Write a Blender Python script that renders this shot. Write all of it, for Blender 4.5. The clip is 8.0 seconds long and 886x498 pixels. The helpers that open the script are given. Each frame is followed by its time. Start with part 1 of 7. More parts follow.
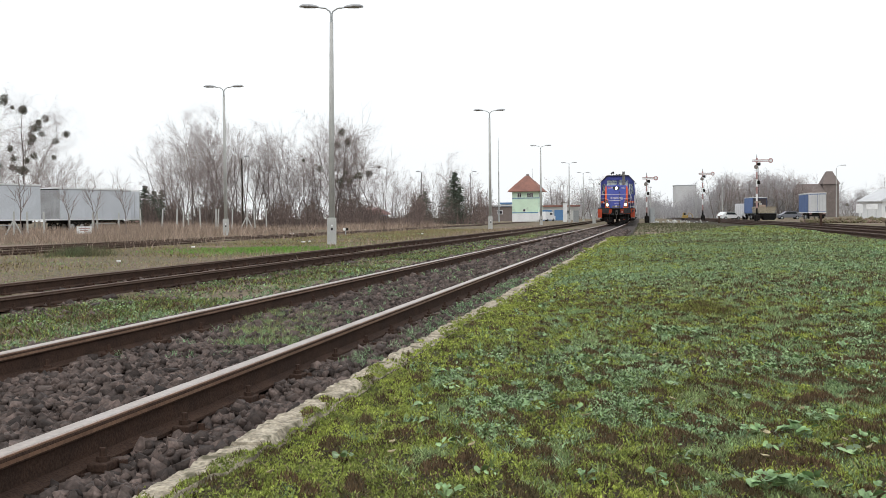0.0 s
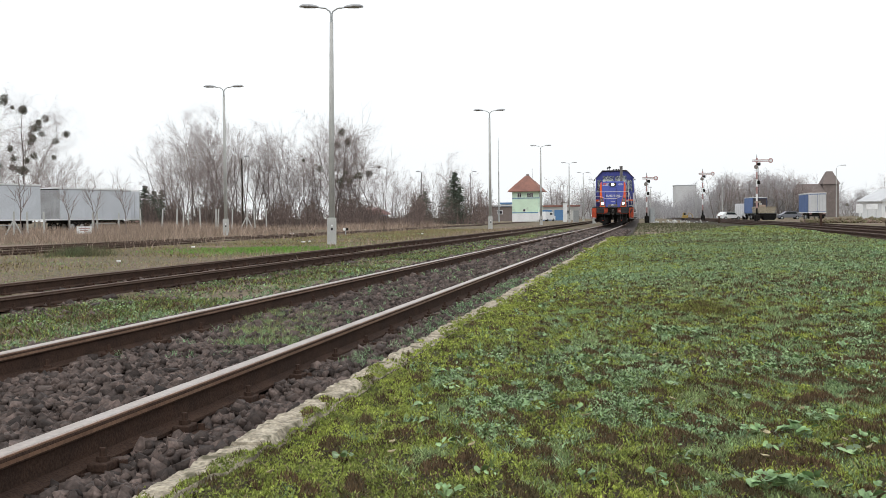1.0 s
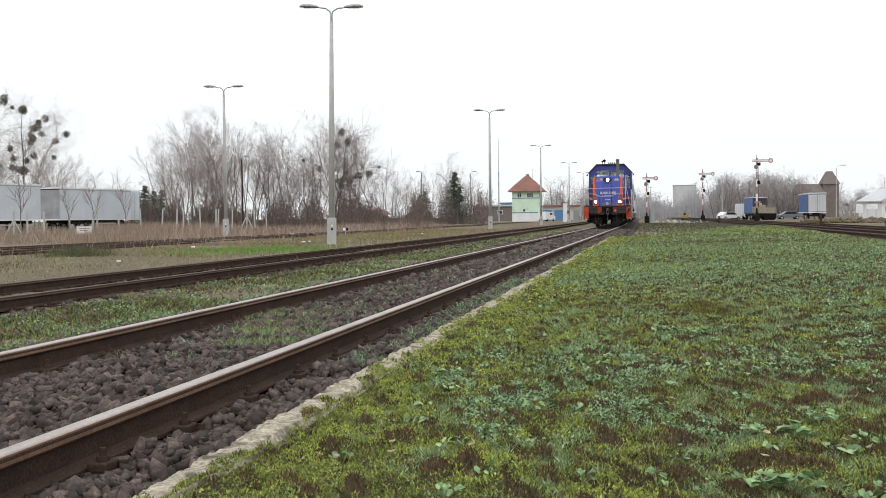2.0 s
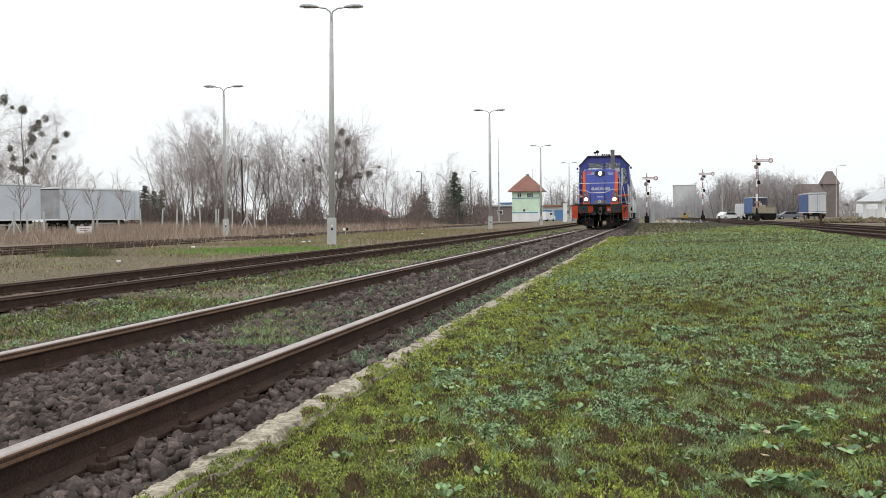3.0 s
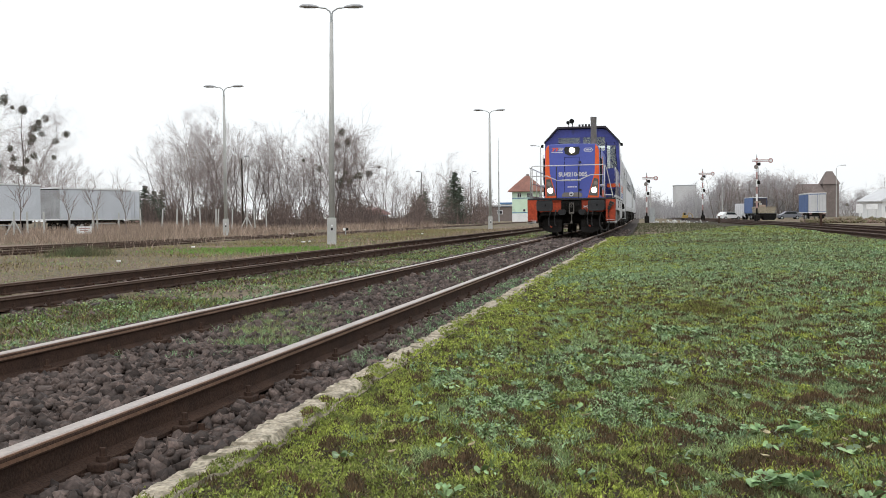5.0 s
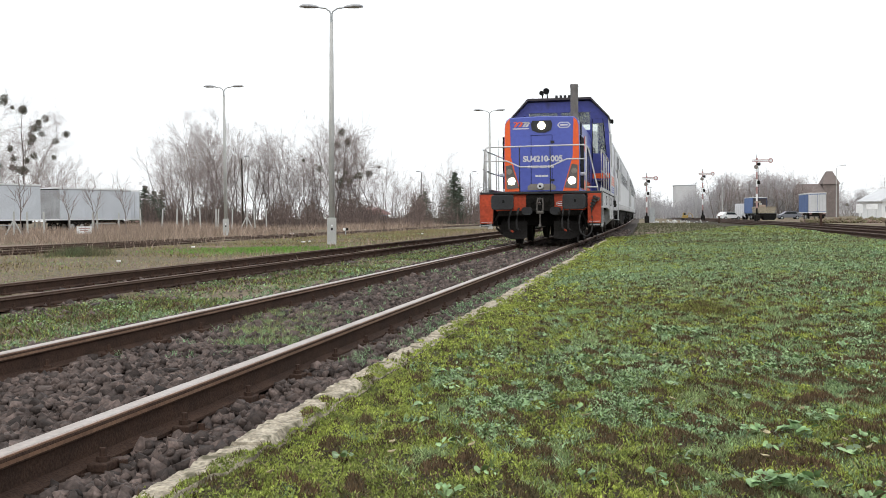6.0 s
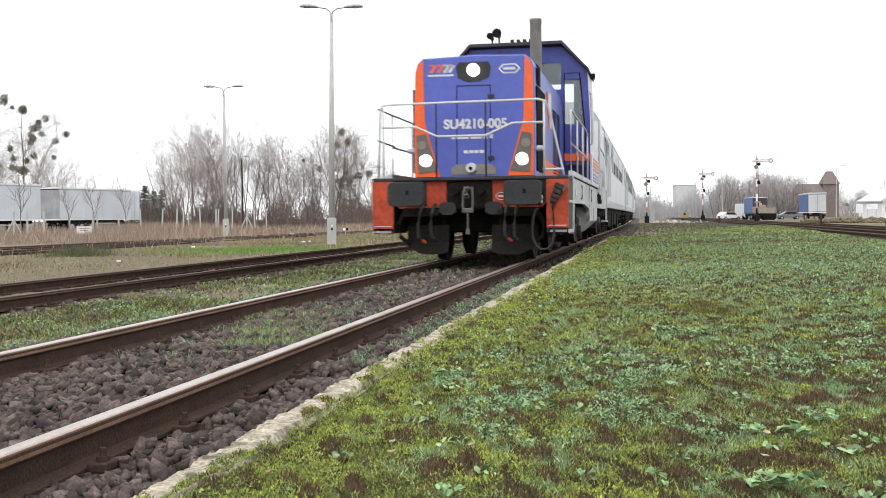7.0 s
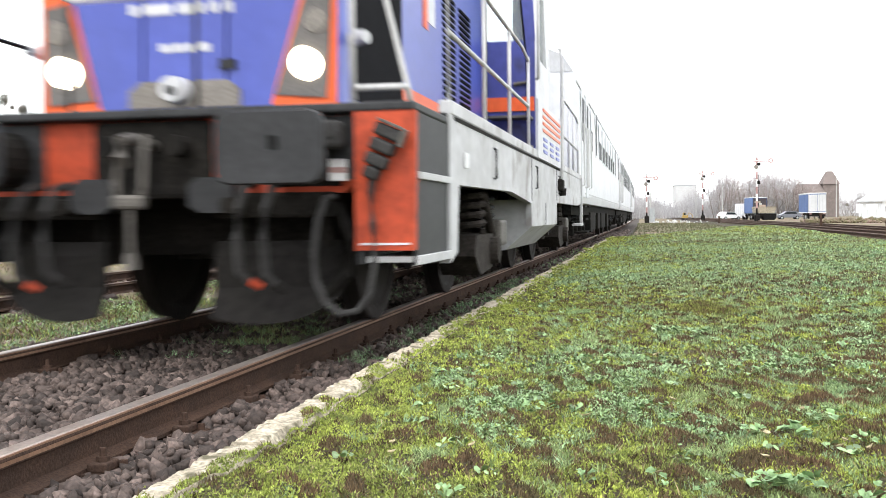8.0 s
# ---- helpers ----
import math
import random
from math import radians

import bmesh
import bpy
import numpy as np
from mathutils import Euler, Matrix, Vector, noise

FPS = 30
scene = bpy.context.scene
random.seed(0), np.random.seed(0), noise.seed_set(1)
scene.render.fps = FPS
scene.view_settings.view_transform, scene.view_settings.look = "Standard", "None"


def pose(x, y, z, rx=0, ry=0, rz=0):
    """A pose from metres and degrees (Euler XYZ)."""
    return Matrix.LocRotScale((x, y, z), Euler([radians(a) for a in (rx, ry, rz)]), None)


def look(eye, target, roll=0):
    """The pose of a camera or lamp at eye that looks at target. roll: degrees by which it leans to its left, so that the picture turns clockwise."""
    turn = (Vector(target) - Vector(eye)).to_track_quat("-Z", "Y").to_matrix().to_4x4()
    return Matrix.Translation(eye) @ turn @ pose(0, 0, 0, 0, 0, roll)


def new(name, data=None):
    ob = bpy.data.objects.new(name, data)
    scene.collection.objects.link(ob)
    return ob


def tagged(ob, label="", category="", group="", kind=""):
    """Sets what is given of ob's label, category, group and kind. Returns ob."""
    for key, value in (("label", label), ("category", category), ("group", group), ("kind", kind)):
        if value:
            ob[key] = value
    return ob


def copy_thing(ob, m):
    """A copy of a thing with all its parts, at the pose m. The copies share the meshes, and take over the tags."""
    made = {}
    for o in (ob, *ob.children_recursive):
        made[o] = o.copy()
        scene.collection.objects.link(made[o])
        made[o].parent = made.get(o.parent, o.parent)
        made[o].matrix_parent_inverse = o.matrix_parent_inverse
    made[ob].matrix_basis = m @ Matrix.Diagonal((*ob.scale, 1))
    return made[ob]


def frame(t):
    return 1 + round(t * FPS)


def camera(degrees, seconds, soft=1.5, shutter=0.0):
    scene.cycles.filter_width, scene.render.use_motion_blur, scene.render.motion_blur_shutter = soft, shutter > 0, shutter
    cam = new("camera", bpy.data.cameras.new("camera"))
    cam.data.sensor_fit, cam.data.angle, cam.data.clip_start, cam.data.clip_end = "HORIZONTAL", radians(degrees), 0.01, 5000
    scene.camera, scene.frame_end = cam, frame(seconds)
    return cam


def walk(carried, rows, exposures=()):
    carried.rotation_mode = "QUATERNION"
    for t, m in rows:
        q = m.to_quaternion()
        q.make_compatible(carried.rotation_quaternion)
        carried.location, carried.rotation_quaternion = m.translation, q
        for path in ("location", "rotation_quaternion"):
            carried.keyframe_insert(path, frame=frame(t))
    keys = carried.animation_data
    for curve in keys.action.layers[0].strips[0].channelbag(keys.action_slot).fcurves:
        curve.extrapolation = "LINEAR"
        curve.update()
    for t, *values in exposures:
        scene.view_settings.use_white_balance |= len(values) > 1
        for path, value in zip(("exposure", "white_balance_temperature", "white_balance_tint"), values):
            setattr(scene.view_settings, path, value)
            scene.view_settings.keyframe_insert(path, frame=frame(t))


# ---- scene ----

# World: the eye stands over the origin and looks along +y; z = 0 is the top of the main track's rails.
EYE = 0.7235
cam = camera(46.77, 8.0, soft=0.85, shutter=0.5)
CAM_POSE = pose(0, 0, EYE) @ pose(0, 0, 0, 90 - math.degrees(0.03097)) @ pose(0, 0, 0, 0, 0, -0.6)
walk(cam, [(0, CAM_POSE), (8.0, CAM_POSE)], exposures=[(0, 0.0), (4.5, 0.0), (6.0, 0.16), (6.5, 0.30), (7.0, 0.45), (7.5, 0.66), (7.75, 0.88), (8.0, 1.12)])

# ---------------------------------------------------------------- light: bright overcast
world = bpy.data.worlds.new("overcast_sky")
scene.world = world
world.use_nodes = True
wn, wl = world.node_tree.nodes, world.node_tree.links
sky = wn.new("ShaderNodeTexSky")
sky.sky_type, sky.sun_disc = "NISHITA", False
sky.sun_elevation, sky.sun_rotation = radians(38), radians(200)
sky.air_density, sky.dust_density = 1.0, 4.0
cloud = wn.new("ShaderNodeMix")
cloud.data_type = "RGBA"
cloud.inputs[0].default_value = 0.9
# an overcast sky is brighter overhead than at the horizon
way, height, rise = wn.new("ShaderNodeTexCoord"), wn.new("ShaderNodeSeparateXYZ"), wn.new("ShaderNodeMapRange")
wl.new(way.outputs["Generated"], height.inputs[0])
wl.new(height.outputs["Z"], rise.inputs[0])
veil = wn.new("ShaderNodeMix")
veil.data_type = "RGBA"
veil.inputs[6].default_value, veil.inputs[7].default_value = (10.5, 10.85, 11.05, 1), (15.0, 15.2, 15.3, 1)
wl.new(rise.outputs[0], veil.inputs[0])
wl.new(veil.outputs[2], cloud.inputs[7])
wl.new(sky.outputs[0], cloud.inputs[6])
wl.new(cloud.outputs[2], wn["Background"].inputs[0])
wn["Background"].inputs[1].default_value = 0.1
sun = new("sun", bpy.data.lights.new("sun", "SUN"))
sun.data.energy, sun.data.angle, sun.data.color = 0.65, radians(30), (1, 0.97, 0.92)
sun.matrix_world = look((0, 0, 50), (18, 40, 0))


# ---------------------------------------------------------------- materials
def mat(name, base, rough=0.8, metal=0.0, scale=8.0, amount=0.25, second=None, bump=0.0, fine=60.0, glow=None, island=0.0, spec=0.3, stain=None, stain_scale=1.2, stain_at=0.55, obj=0.0):
    """Principled surface; two noise scales, optional second colour, bump, dirt patches, and variation by island or object."""
    m = bpy.data.materials.new(name)
    m.use_nodes = True
    nt = m.node_tree
    n, l = nt.nodes, nt.links
    p = n["Principled BSDF"]
    p.inputs["Roughness"].default_value, p.inputs["Metallic"].default_value = rough, metal
    p.inputs["Specular IOR Level"].default_value = spec
    co = n.new("ShaderNodeTexCoord")
    big = n.new("ShaderNodeTexNoise")
    big.inputs["Scale"].default_value, big.inputs["Detail"].default_value = scale, 4
    l.new(co.outputs["Object"], big.inputs["Vector"])
    small = n.new("ShaderNodeTexNoise")
    small.inputs["Scale"].default_value, small.inputs["Detail"].default_value = fine, 3
    l.new(co.outputs["Object"], small.inputs["Vector"])
    ramp = n.new("ShaderNodeValToRGB")
    b = Vector(base[:3])
    s2 = Vector(second[:3]) if second else b * (1 - amount)
    ramp.color_ramp.elements[0].position, ramp.color_ramp.elements[1].position = 0.35, 0.65
    ramp.color_ramp.elements[0].color, ramp.color_ramp.elements[1].color = (*s2, 1), (*b, 1)
    l.new(big.outputs["Fac"], ramp.inputs[0])
    hsv = n.new("ShaderNodeHueSaturation")
    mr = n.new("ShaderNodeMapRange")
    mr.inputs[3].default_value, mr.inputs[4].default_value = 1 - amount * 1.2, 1 + amount * 1.2
    mr.inputs[1].default_value, mr.inputs[2].default_value = 0.3, 0.7
    l.new(small.outputs["Fac"], mr.inputs[0])
    val = mr.outputs[0]
    for src, k in ((("ShaderNodeNewGeometry", "Random Per Island"), island), (("ShaderNodeObjectInfo", "Random"), obj)):
        if k:
            g = n.new(src[0])
            r2 = n.new("ShaderNodeMapRange")
            r2.inputs[3].default_value, r2.inputs[4].default_value = 1 - k, 1 + k
            l.new(g.outputs[src[1]], r2.inputs[0])
            mu = n.new("ShaderNodeMath")
            mu.operation = "MULTIPLY"
            l.new(val, mu.inputs[0]), l.new(r2.outputs[0], mu.inputs[1])
            val = mu.outputs[0]
    l.new(val, hsv.inputs["Value"])
    l.new(ramp.outputs[0], hsv.inputs["Color"])
    col = hsv.outputs[0]
    if stain:
        st = n.new("ShaderNodeTexNoise")
        st.inputs["Scale"].default_value, st.inputs["Detail"].default_value = stain_scale, 6
        l.new(co.outputs["Object"], st.inputs["Vector"])
        sr = n.new("ShaderNodeMapRange")
        sr.inputs[1].default_value, sr.inputs[2].default_value = stain_at, stain_at + 0.12
        l.new(st.outputs["Fac"], sr.inputs[0])
        mx = n.new("ShaderNodeMix")
        mx.data_type = "RGBA"
        l.new(sr.outputs[0], mx.inputs[0]), l.new(col, mx.inputs[6])
        mx.inputs[7].default_value = (*stain, 1)
        col = mx.outputs[2]
    l.new(col, p.inputs["Base Color"])
    if bump:
        bp = n.new("ShaderNodeBump")
        bp.inputs["Strength"].default_value, bp.inputs["Distance"].default_value = min(1, bump), 0.01
        l.new(small.outputs["Fac"], bp.inputs["Height"])
        l.new(bp.outputs[0], p.inputs["Normal"])
    if glow:
        p.inputs["Emission Color"].default_value = (*glow[:3], 1)
        p.inputs["Emission Strength"].default_value = glow[3]
    return m


def glass_mat(name, tint, rough=0.05):
    m = bpy.data.materials.new(name)
    m.use_nodes = True
    p = m.node_tree.nodes["Principled BSDF"]
    p.inputs["Base Color"].default_value = (*tint, 1)
    p.inputs["Roughness"].default_value = rough
    p.inputs["Transmission Weight"].default_value = 0.85
    p.inputs["IOR"].default_value = 1.15
    return m


M = dict(
    earth=mat("earth", (0.150, 0.108, 0.080), 0.95, scale=1.6, second=(0.10, 0.095, 0.045), amount=0.5, bump=1, fine=14, stain=(0.20, 0.145, 0.115), stain_scale=0.3),
    verge=mat("verge_grass", (0.075, 0.10, 0.03), 0.95, scale=0.7, second=(0.12, 0.10, 0.05), amount=0.35, bump=1, fine=18),
    # turf base darkened: shade between the blades put into its colour
    moss=mat("moss_turf", (0.060, 0.062, 0.024), 0.95, scale=5, second=(0.050, 0.037, 0.021), amount=0.5, bump=1, fine=60, stain=(0.040, 0.026, 0.017), stain_scale=6.0, stain_at=0.52),
    ballast_bed=mat("ballast_bed", (0.05, 0.038, 0.033), 0.95, scale=12, amount=0.5, bump=1, fine=40),
    stone=mat("ballast_stone", (0.114, 0.086, 0.076), 0.8, spec=0.3, scale=14, second=(0.048, 0.036, 0.032), amount=0.25, bump=0.5, fine=70, island=0.6),
    rail_side=mat("rusty_rail", (0.070, 0.042, 0.031), 0.9, spec=0.12, scale=6, second=(0.05, 0.032, 0.025), amount=0.25, bump=0.5, fine=90),
    rail_head=mat("worn_rail_head", (0.43, 0.375, 0.35), 0.36, metal=0.75, scale=3, second=(0.36, 0.30, 0.265), amount=0.15, fine=50),
    rail_tan=mat("worn_brown_rail", (0.27, 0.165, 0.11), 0.40, metal=0.45, scale=3, second=(0.20, 0.115, 0.075), amount=0.2, fine=60),
    rail_rust=mat("rusty_rail_head", (0.13, 0.085, 0.065), 0.7, metal=0.2, scale=5, amount=0.25, fine=60),
    sleeper=mat("sleeper_wood", (0.07, 0.055, 0.045), 0.9, scale=4, amount=0.4, bump=0.8, fine=40),
    kerb=mat("kerb_stone", (0.46, 0.41, 0.325), 0.9, scale=22, second=(0.27, 0.235, 0.18), amount=0.35, bump=1, fine=70, stain=(0.10, 0.09, 0.055), stain_scale=11, stain_at=0.51),
    concrete=mat("post_concrete", (0.47, 0.475, 0.465), 0.9, scale=2, second=(0.40, 0.405, 0.395), amount=0.15, bump=0.4, fine=40),
    galv=mat("galvanised_steel", (0.42, 0.44, 0.45), 0.5, metal=0.6, scale=5, amount=0.15),
    lampgrey=mat("lamp_housing", (0.42, 0.43, 0.45), 0.5, scale=5, amount=0.15),
    bark=mat("bark", (0.24, 0.205, 0.19), 0.95, scale=3, amount=0.3, island=0.15),
    twig=mat("twigs", (0.36, 0.30, 0.29), 0.95, scale=0.6, second=(0.28, 0.23, 0.22), amount=0.25, island=0.3),
    brush=mat("brushwood", (0.22, 0.17, 0.155), 0.95, scale=0.6, second=(0.155, 0.12, 0.11), amount=0.25, island=0.3),
    birch=mat("birch_bark", (0.42, 0.39, 0.36), 0.9, scale=2.5, second=(0.20, 0.18, 0.17), amount=0.25),
    mistle=mat("mistletoe", (0.21, 0.205, 0.165), 0.9, scale=4, amount=0.35, island=0.3),
    conifer=mat("conifer_needles", (0.12, 0.15, 0.11), 0.9, scale=1.5, amount=0.4, island=0.4),
    reed=mat("dry_reed", (0.36, 0.28, 0.225), 0.95, scale=0.35, second=(0.25, 0.19, 0.15), amount=0.25, island=0.4),
    tarp=mat("trailer_tarpaulin", (0.60, 0.63, 0.68), 0.5, scale=0.5, second=(0.53, 0.56, 0.60), amount=0.08, fine=9, bump=0.2),
    # end-wall tarpaulin: grime, plus the face's shade put into the colour
    tarp_shaded=mat("grimy_tarpaulin", (0.33, 0.34, 0.36), 0.6, scale=0.9, second=(0.24, 0.245, 0.255), amount=0.15, fine=8),
    tarp_blue=mat("blue_tarpaulin", (0.07, 0.13, 0.30), 0.6, scale=0.5, amount=0.15, fine=6),
    white=mat("white_paint", (0.78, 0.79, 0.80), 0.5, scale=1.2, amount=0.08, fine=8),
    black=mat("black_rubber", (0.012, 0.012, 0.012), 0.85, spec=0.12, scale=4, amount=0.3),
    under=mat("underframe_grime", (0.010, 0.0095, 0.009), 0.9, spec=0.09, scale=3, second=(0.020, 0.018, 0.016), amount=0.35, bump=0.4, fine=30),
    blue=mat("loco_blue", (0.068, 0.098, 0.43), 0.36, spec=0.5, scale=0.8, second=(0.060, 0.086, 0.38), amount=0.06, fine=12),
    # cab walls: a darker blue than the hood, with still darker patches
    dullblue=mat("sooty_blue", (0.052, 0.068, 0.31), 0.42, spec=0.4, scale=0.9, second=(0.042, 0.052, 0.22), amount=0.12, fine=10, stain=(0.026, 0.028, 0.075), stain_scale=1.6, stain_at=0.60),
    orange=mat("loco_orange", (0.78, 0.125, 0.030), 0.42, scale=0.9, second=(0.70, 0.11, 0.028), amount=0.07, fine=14),
    dkorange=mat("buffer_beam_orange", (0.46, 0.066, 0.024), 0.6, scale=2.5, second=(0.33, 0.048, 0.021), amount=0.2, fine=18, stain=(0.05, 0.04, 0.035), stain_scale=2.2, stain_at=0.62),
    locowhite=mat("loco_white", (0.62, 0.63, 0.66), 0.5, scale=1.2, second=(0.52, 0.525, 0.54), amount=0.08, fine=10, stain=(0.22, 0.20, 0.18), stain_scale=1.6, stain_at=0.66),
    skirt=mat("grimy_skirt_grey", (0.50, 0.505, 0.52), 0.55, scale=1.4, second=(0.40, 0.40, 0.405), amount=0.12, fine=9, stain=(0.20, 0.18, 0.165), stain_scale=1.9, stain_at=0.57),
    darkgrey=mat("loco_dark_grey", (0.030, 0.031, 0.034), 0.6, scale=3, second=(0.020, 0.021, 0.023), amount=0.2, fine=25),
    roofgrey=mat("cab_roof_grey", (0.05, 0.042, 0.048), 0.6, scale=2, amount=0.2),
    hose=mat("dusty_rubber", (0.040, 0.039, 0.039), 0.8, scale=6, amount=0.3),
    steel=mat("bare_steel", (0.13, 0.12, 0.11), 0.6, metal=0.5, scale=6, amount=0.25),
    dusty=mat("brake_dust", (0.040, 0.034, 0.030), 0.85, spec=0.12, scale=7, second=(0.020, 0.017, 0.015), amount=0.3, bump=0.4, fine=40),
    plough=mat("plough_plate", (0.015, 0.0135, 0.0135), 0.8, spec=0.1, scale=3, second=(0.014, 0.013, 0.012), amount=0.25, fine=22),
    exhaust=mat("exhaust_steel", (0.22, 0.21, 0.20), 0.55, metal=0.6, scale=4, second=(0.14, 0.13, 0.12), amount=0.2),
    handrail=mat("handrail_white", (0.56, 0.56, 0.565), 0.45, scale=5, amount=0.1),
    louvre=mat("louvre_dark", (0.008, 0.008, 0.010), 0.9, spec=0.08, scale=5, amount=0.2),
    wheel=mat("wheel_steel", (0.026, 0.022, 0.020), 0.75, metal=0.2, spec=0.15, scale=4, amount=0.3),
    lamp_on=mat("lamp_lit", (0.9, 0.9, 0.85), 0.3, glow=(1.0, 0.84, 0.58, 8)),
    lens=mat("lamp_lens_grey", (0.22, 0.20, 0.18), 0.25, scale=6, amount=0.2),
    smoked=mat("smoked_lamp_panel", (0.085, 0.078, 0.074), 0.25, scale=3, second=(0.11, 0.10, 0.095), amount=0.2, spec=0.5),
    # far twigs: distance haze put into the base colour
    haze_twig=mat("pale_twigs", (0.47, 0.465, 0.48), 0.95, scale=0.3, second=(0.40, 0.39, 0.40), amount=0.2, island=0.3),
    coach=mat("coach_silver", (0.66, 0.675, 0.70), 0.4, scale=0.6, second=(0.60, 0.615, 0.64), amount=0.06, fine=6, stain=(0.46, 0.46, 0.45), stain_scale=0.7, stain_at=0.68),
    coachroof=mat("coach_roof", (0.50, 0.51, 0.52), 0.6, scale=1, amount=0.15),
    coachband=mat("coach_band", (0.15, 0.165, 0.165), 0.6, spec=0.1, scale=1, amount=0.1),
    darkglass=mat("dark_glass", (0.018, 0.022, 0.026), 0.06, amount=0.1),
    coachglass=mat("sooty_coach_glass", (0.016, 0.018, 0.022), 0.45, spec=0.04, scale=2, amount=0.2),
    glass=glass_mat("pane_glass", (0.78, 0.84, 0.82)),
    # mint lifted brighter than the wall itself: haze put into the colour
    mint=mat("mint_render", (0.62, 0.79, 0.63), 0.9, scale=0.8, amount=0.08, fine=10, stain=(0.42, 0.52, 0.42), stain_scale=0.6, stain_at=0.62),
    rooftile=mat("red_roof_tile", (0.28, 0.14, 0.11), 0.85, scale=0.9, second=(0.21, 0.11, 0.092), amount=0.2, fine=14),
    # brick greyed and lightened, with haze mixed into its colour
    brick=mat("dark_brick", (0.20, 0.165, 0.155), 0.9, scale=1.2, second=(0.165, 0.14, 0.132), amount=0.2, fine=10),
    pale=mat("pale_render", (0.48, 0.48, 0.47), 0.9, scale=0.6, amount=0.1, fine=8),
    bluepaint=mat("blue_cladding", (0.10, 0.22, 0.42), 0.6, scale=0.8, amount=0.12),
    slate=mat("grey_cladding", (0.56, 0.57, 0.59), 0.8, scale=0.5, amount=0.1),
    # red with distance haze worked into its colour, hence so pale
    redpaint=mat("signal_red", (0.40, 0.25, 0.24), 0.6, scale=5, amount=0.15),
    yellow=mat("plant_yellow", (0.48, 0.33, 0.10), 0.55, scale=2, amount=0.15),
    carpaint=mat("car_paint", (0.16, 0.17, 0.20), 0.3, scale=2, amount=0.05),
    dryleaf=mat("dry_leaf", (0.50, 0.43, 0.27), 0.8, scale=30, amount=0.25, island=0.3),
)


# ---------------------------------------------------------------- mesh helpers
def finish(name, bm, material, parent=None, label="", smooth=False):
    me = bpy.data.meshes.new(name)
    bm.normal_update()
    bm.to_mesh(me)
    bm.free()
    if smooth:
        me.shade_smooth()
    me.materials.append(material)
    ob = new(name, me)
    if parent:
        ob.parent = parent
    if label:
        ob["label"] = label
    return ob


def part(name, bm, material, parent, label="", smooth=False):
    return finish(name, bm, material, parent, label, smooth)


def thing(name, label, category, m=None, group="", kind=""):
    ob = new(name)
    tagged(ob, label, category, group, kind)
    if m is not None:
        ob.matrix_basis = m
    return ob


def BM():
    return bmesh.new()


def box(bm, c, s, bevel=0.0, m=None):
    r = bmesh.ops.create_cube(bm, size=1)
    mm = Matrix.Translation(c) @ Matrix.Diagonal((*s, 1))
    bmesh.ops.transform(bm, matrix=(m @ mm) if m is not None else mm, verts=r["verts"])
    if bevel:
        es = list({e for v in r["verts"] for e in v.link_edges})
        bmesh.ops.bevel(bm, geom=es, offset=bevel, segments=2, profile=0.5, affect="EDGES")
    return bm


def rod(bm, a, b, r0, r1=None, seg=8):
    a, b = Vector(a), Vector(b)
    r1 = r0 if r1 is None else r1
    d = b - a
    q = d.to_track_quat("Z", "Y").to_matrix().to_4x4()
    bmesh.ops.create_cone(bm, cap_ends=True, segments=seg, radius1=r0, radius2=r1, depth=d.length, matrix=Matrix.Translation((a + b) / 2) @ q)
    return bm


def pipe(bm, pts, r, seg=6):
    pts = [Vector(p) for p in pts]
    rings = []
    for i, p in enumerate(pts):
        d = (pts[min(i + 1, len(pts) - 1)] - pts[max(i - 1, 0)]).normalized()
        side = d.cross(Vector((0, 0, 1)))
        if side.length < 0.05:
            side = d.cross(Vector((0, 1, 0)))
        side.normalize()
        up = side.cross(d)
        rings.append([bm.verts.new(p + r * (math.cos(k * math.tau / seg) * side + math.sin(k * math.tau / seg) * up)) for k in range(seg)])
    for a, b in zip(rings, rings[1:]):
        for k in range(seg):
            bm.faces.new((a[k], a[(k + 1) % seg], b[(k + 1) % seg], b[k]))
    bm.faces.new(rings[0][::-1]), bm.faces.new(rings[-1])
    return bm


def loft(bm, rings, closed=True, caps=True):
    vr = [[bm.verts.new(p) for p in ring] for ring in rings]
    n = len(vr[0])
    for a, b in zip(vr, vr[1:]):
        for k in range(n if closed else n - 1):
            bm.faces.new((a[k], a[(k + 1) % n], b[(k + 1) % n], b[k]))
    if caps and closed:
        bm.faces.new(vr[0][::-1]), bm.faces.new(vr[-1])
    bmesh.ops.recalc_face_normals(bm, faces=bm.faces[:])
    return bm


def prism(bm, poly, a, b, axis="y"):
    """A polygon given in the two other axes, drawn out from a to b along axis."""
    put = {"x": lambda t, p: (t, p[0], p[1]), "y": lambda t, p: (p[0], t, p[1]), "z": lambda t, p: (p[0], p[1], t)}[axis]
    return loft(bm, [[put(t, p) for p in poly] for t in (a, b)])


def raw(name, verts, faces, material, parent=None, kind="", label="", category=""):
    me = bpy.data.meshes.new(name)
    verts, faces = np.asarray(verts, np.float32), np.asarray(faces, np.int32)
    k = faces.shape[1]
    me.vertices.add(len(verts)), me.loops.add(faces.size), me.polygons.add(len(faces))
    me.vertices.foreach_set("co", verts.ravel())
    me.loops.foreach_set("vertex_index", faces.ravel())
    me.polygons.foreach_set("loop_start", np.arange(0, faces.size, k, dtype=np.int32))
    me.update(calc_edges=True)
    me.validate()
    me.materials.append(material)
    ob = new(name, me)
    if parent:
        ob.parent = parent
    return tagged(ob, label, category, "", kind)


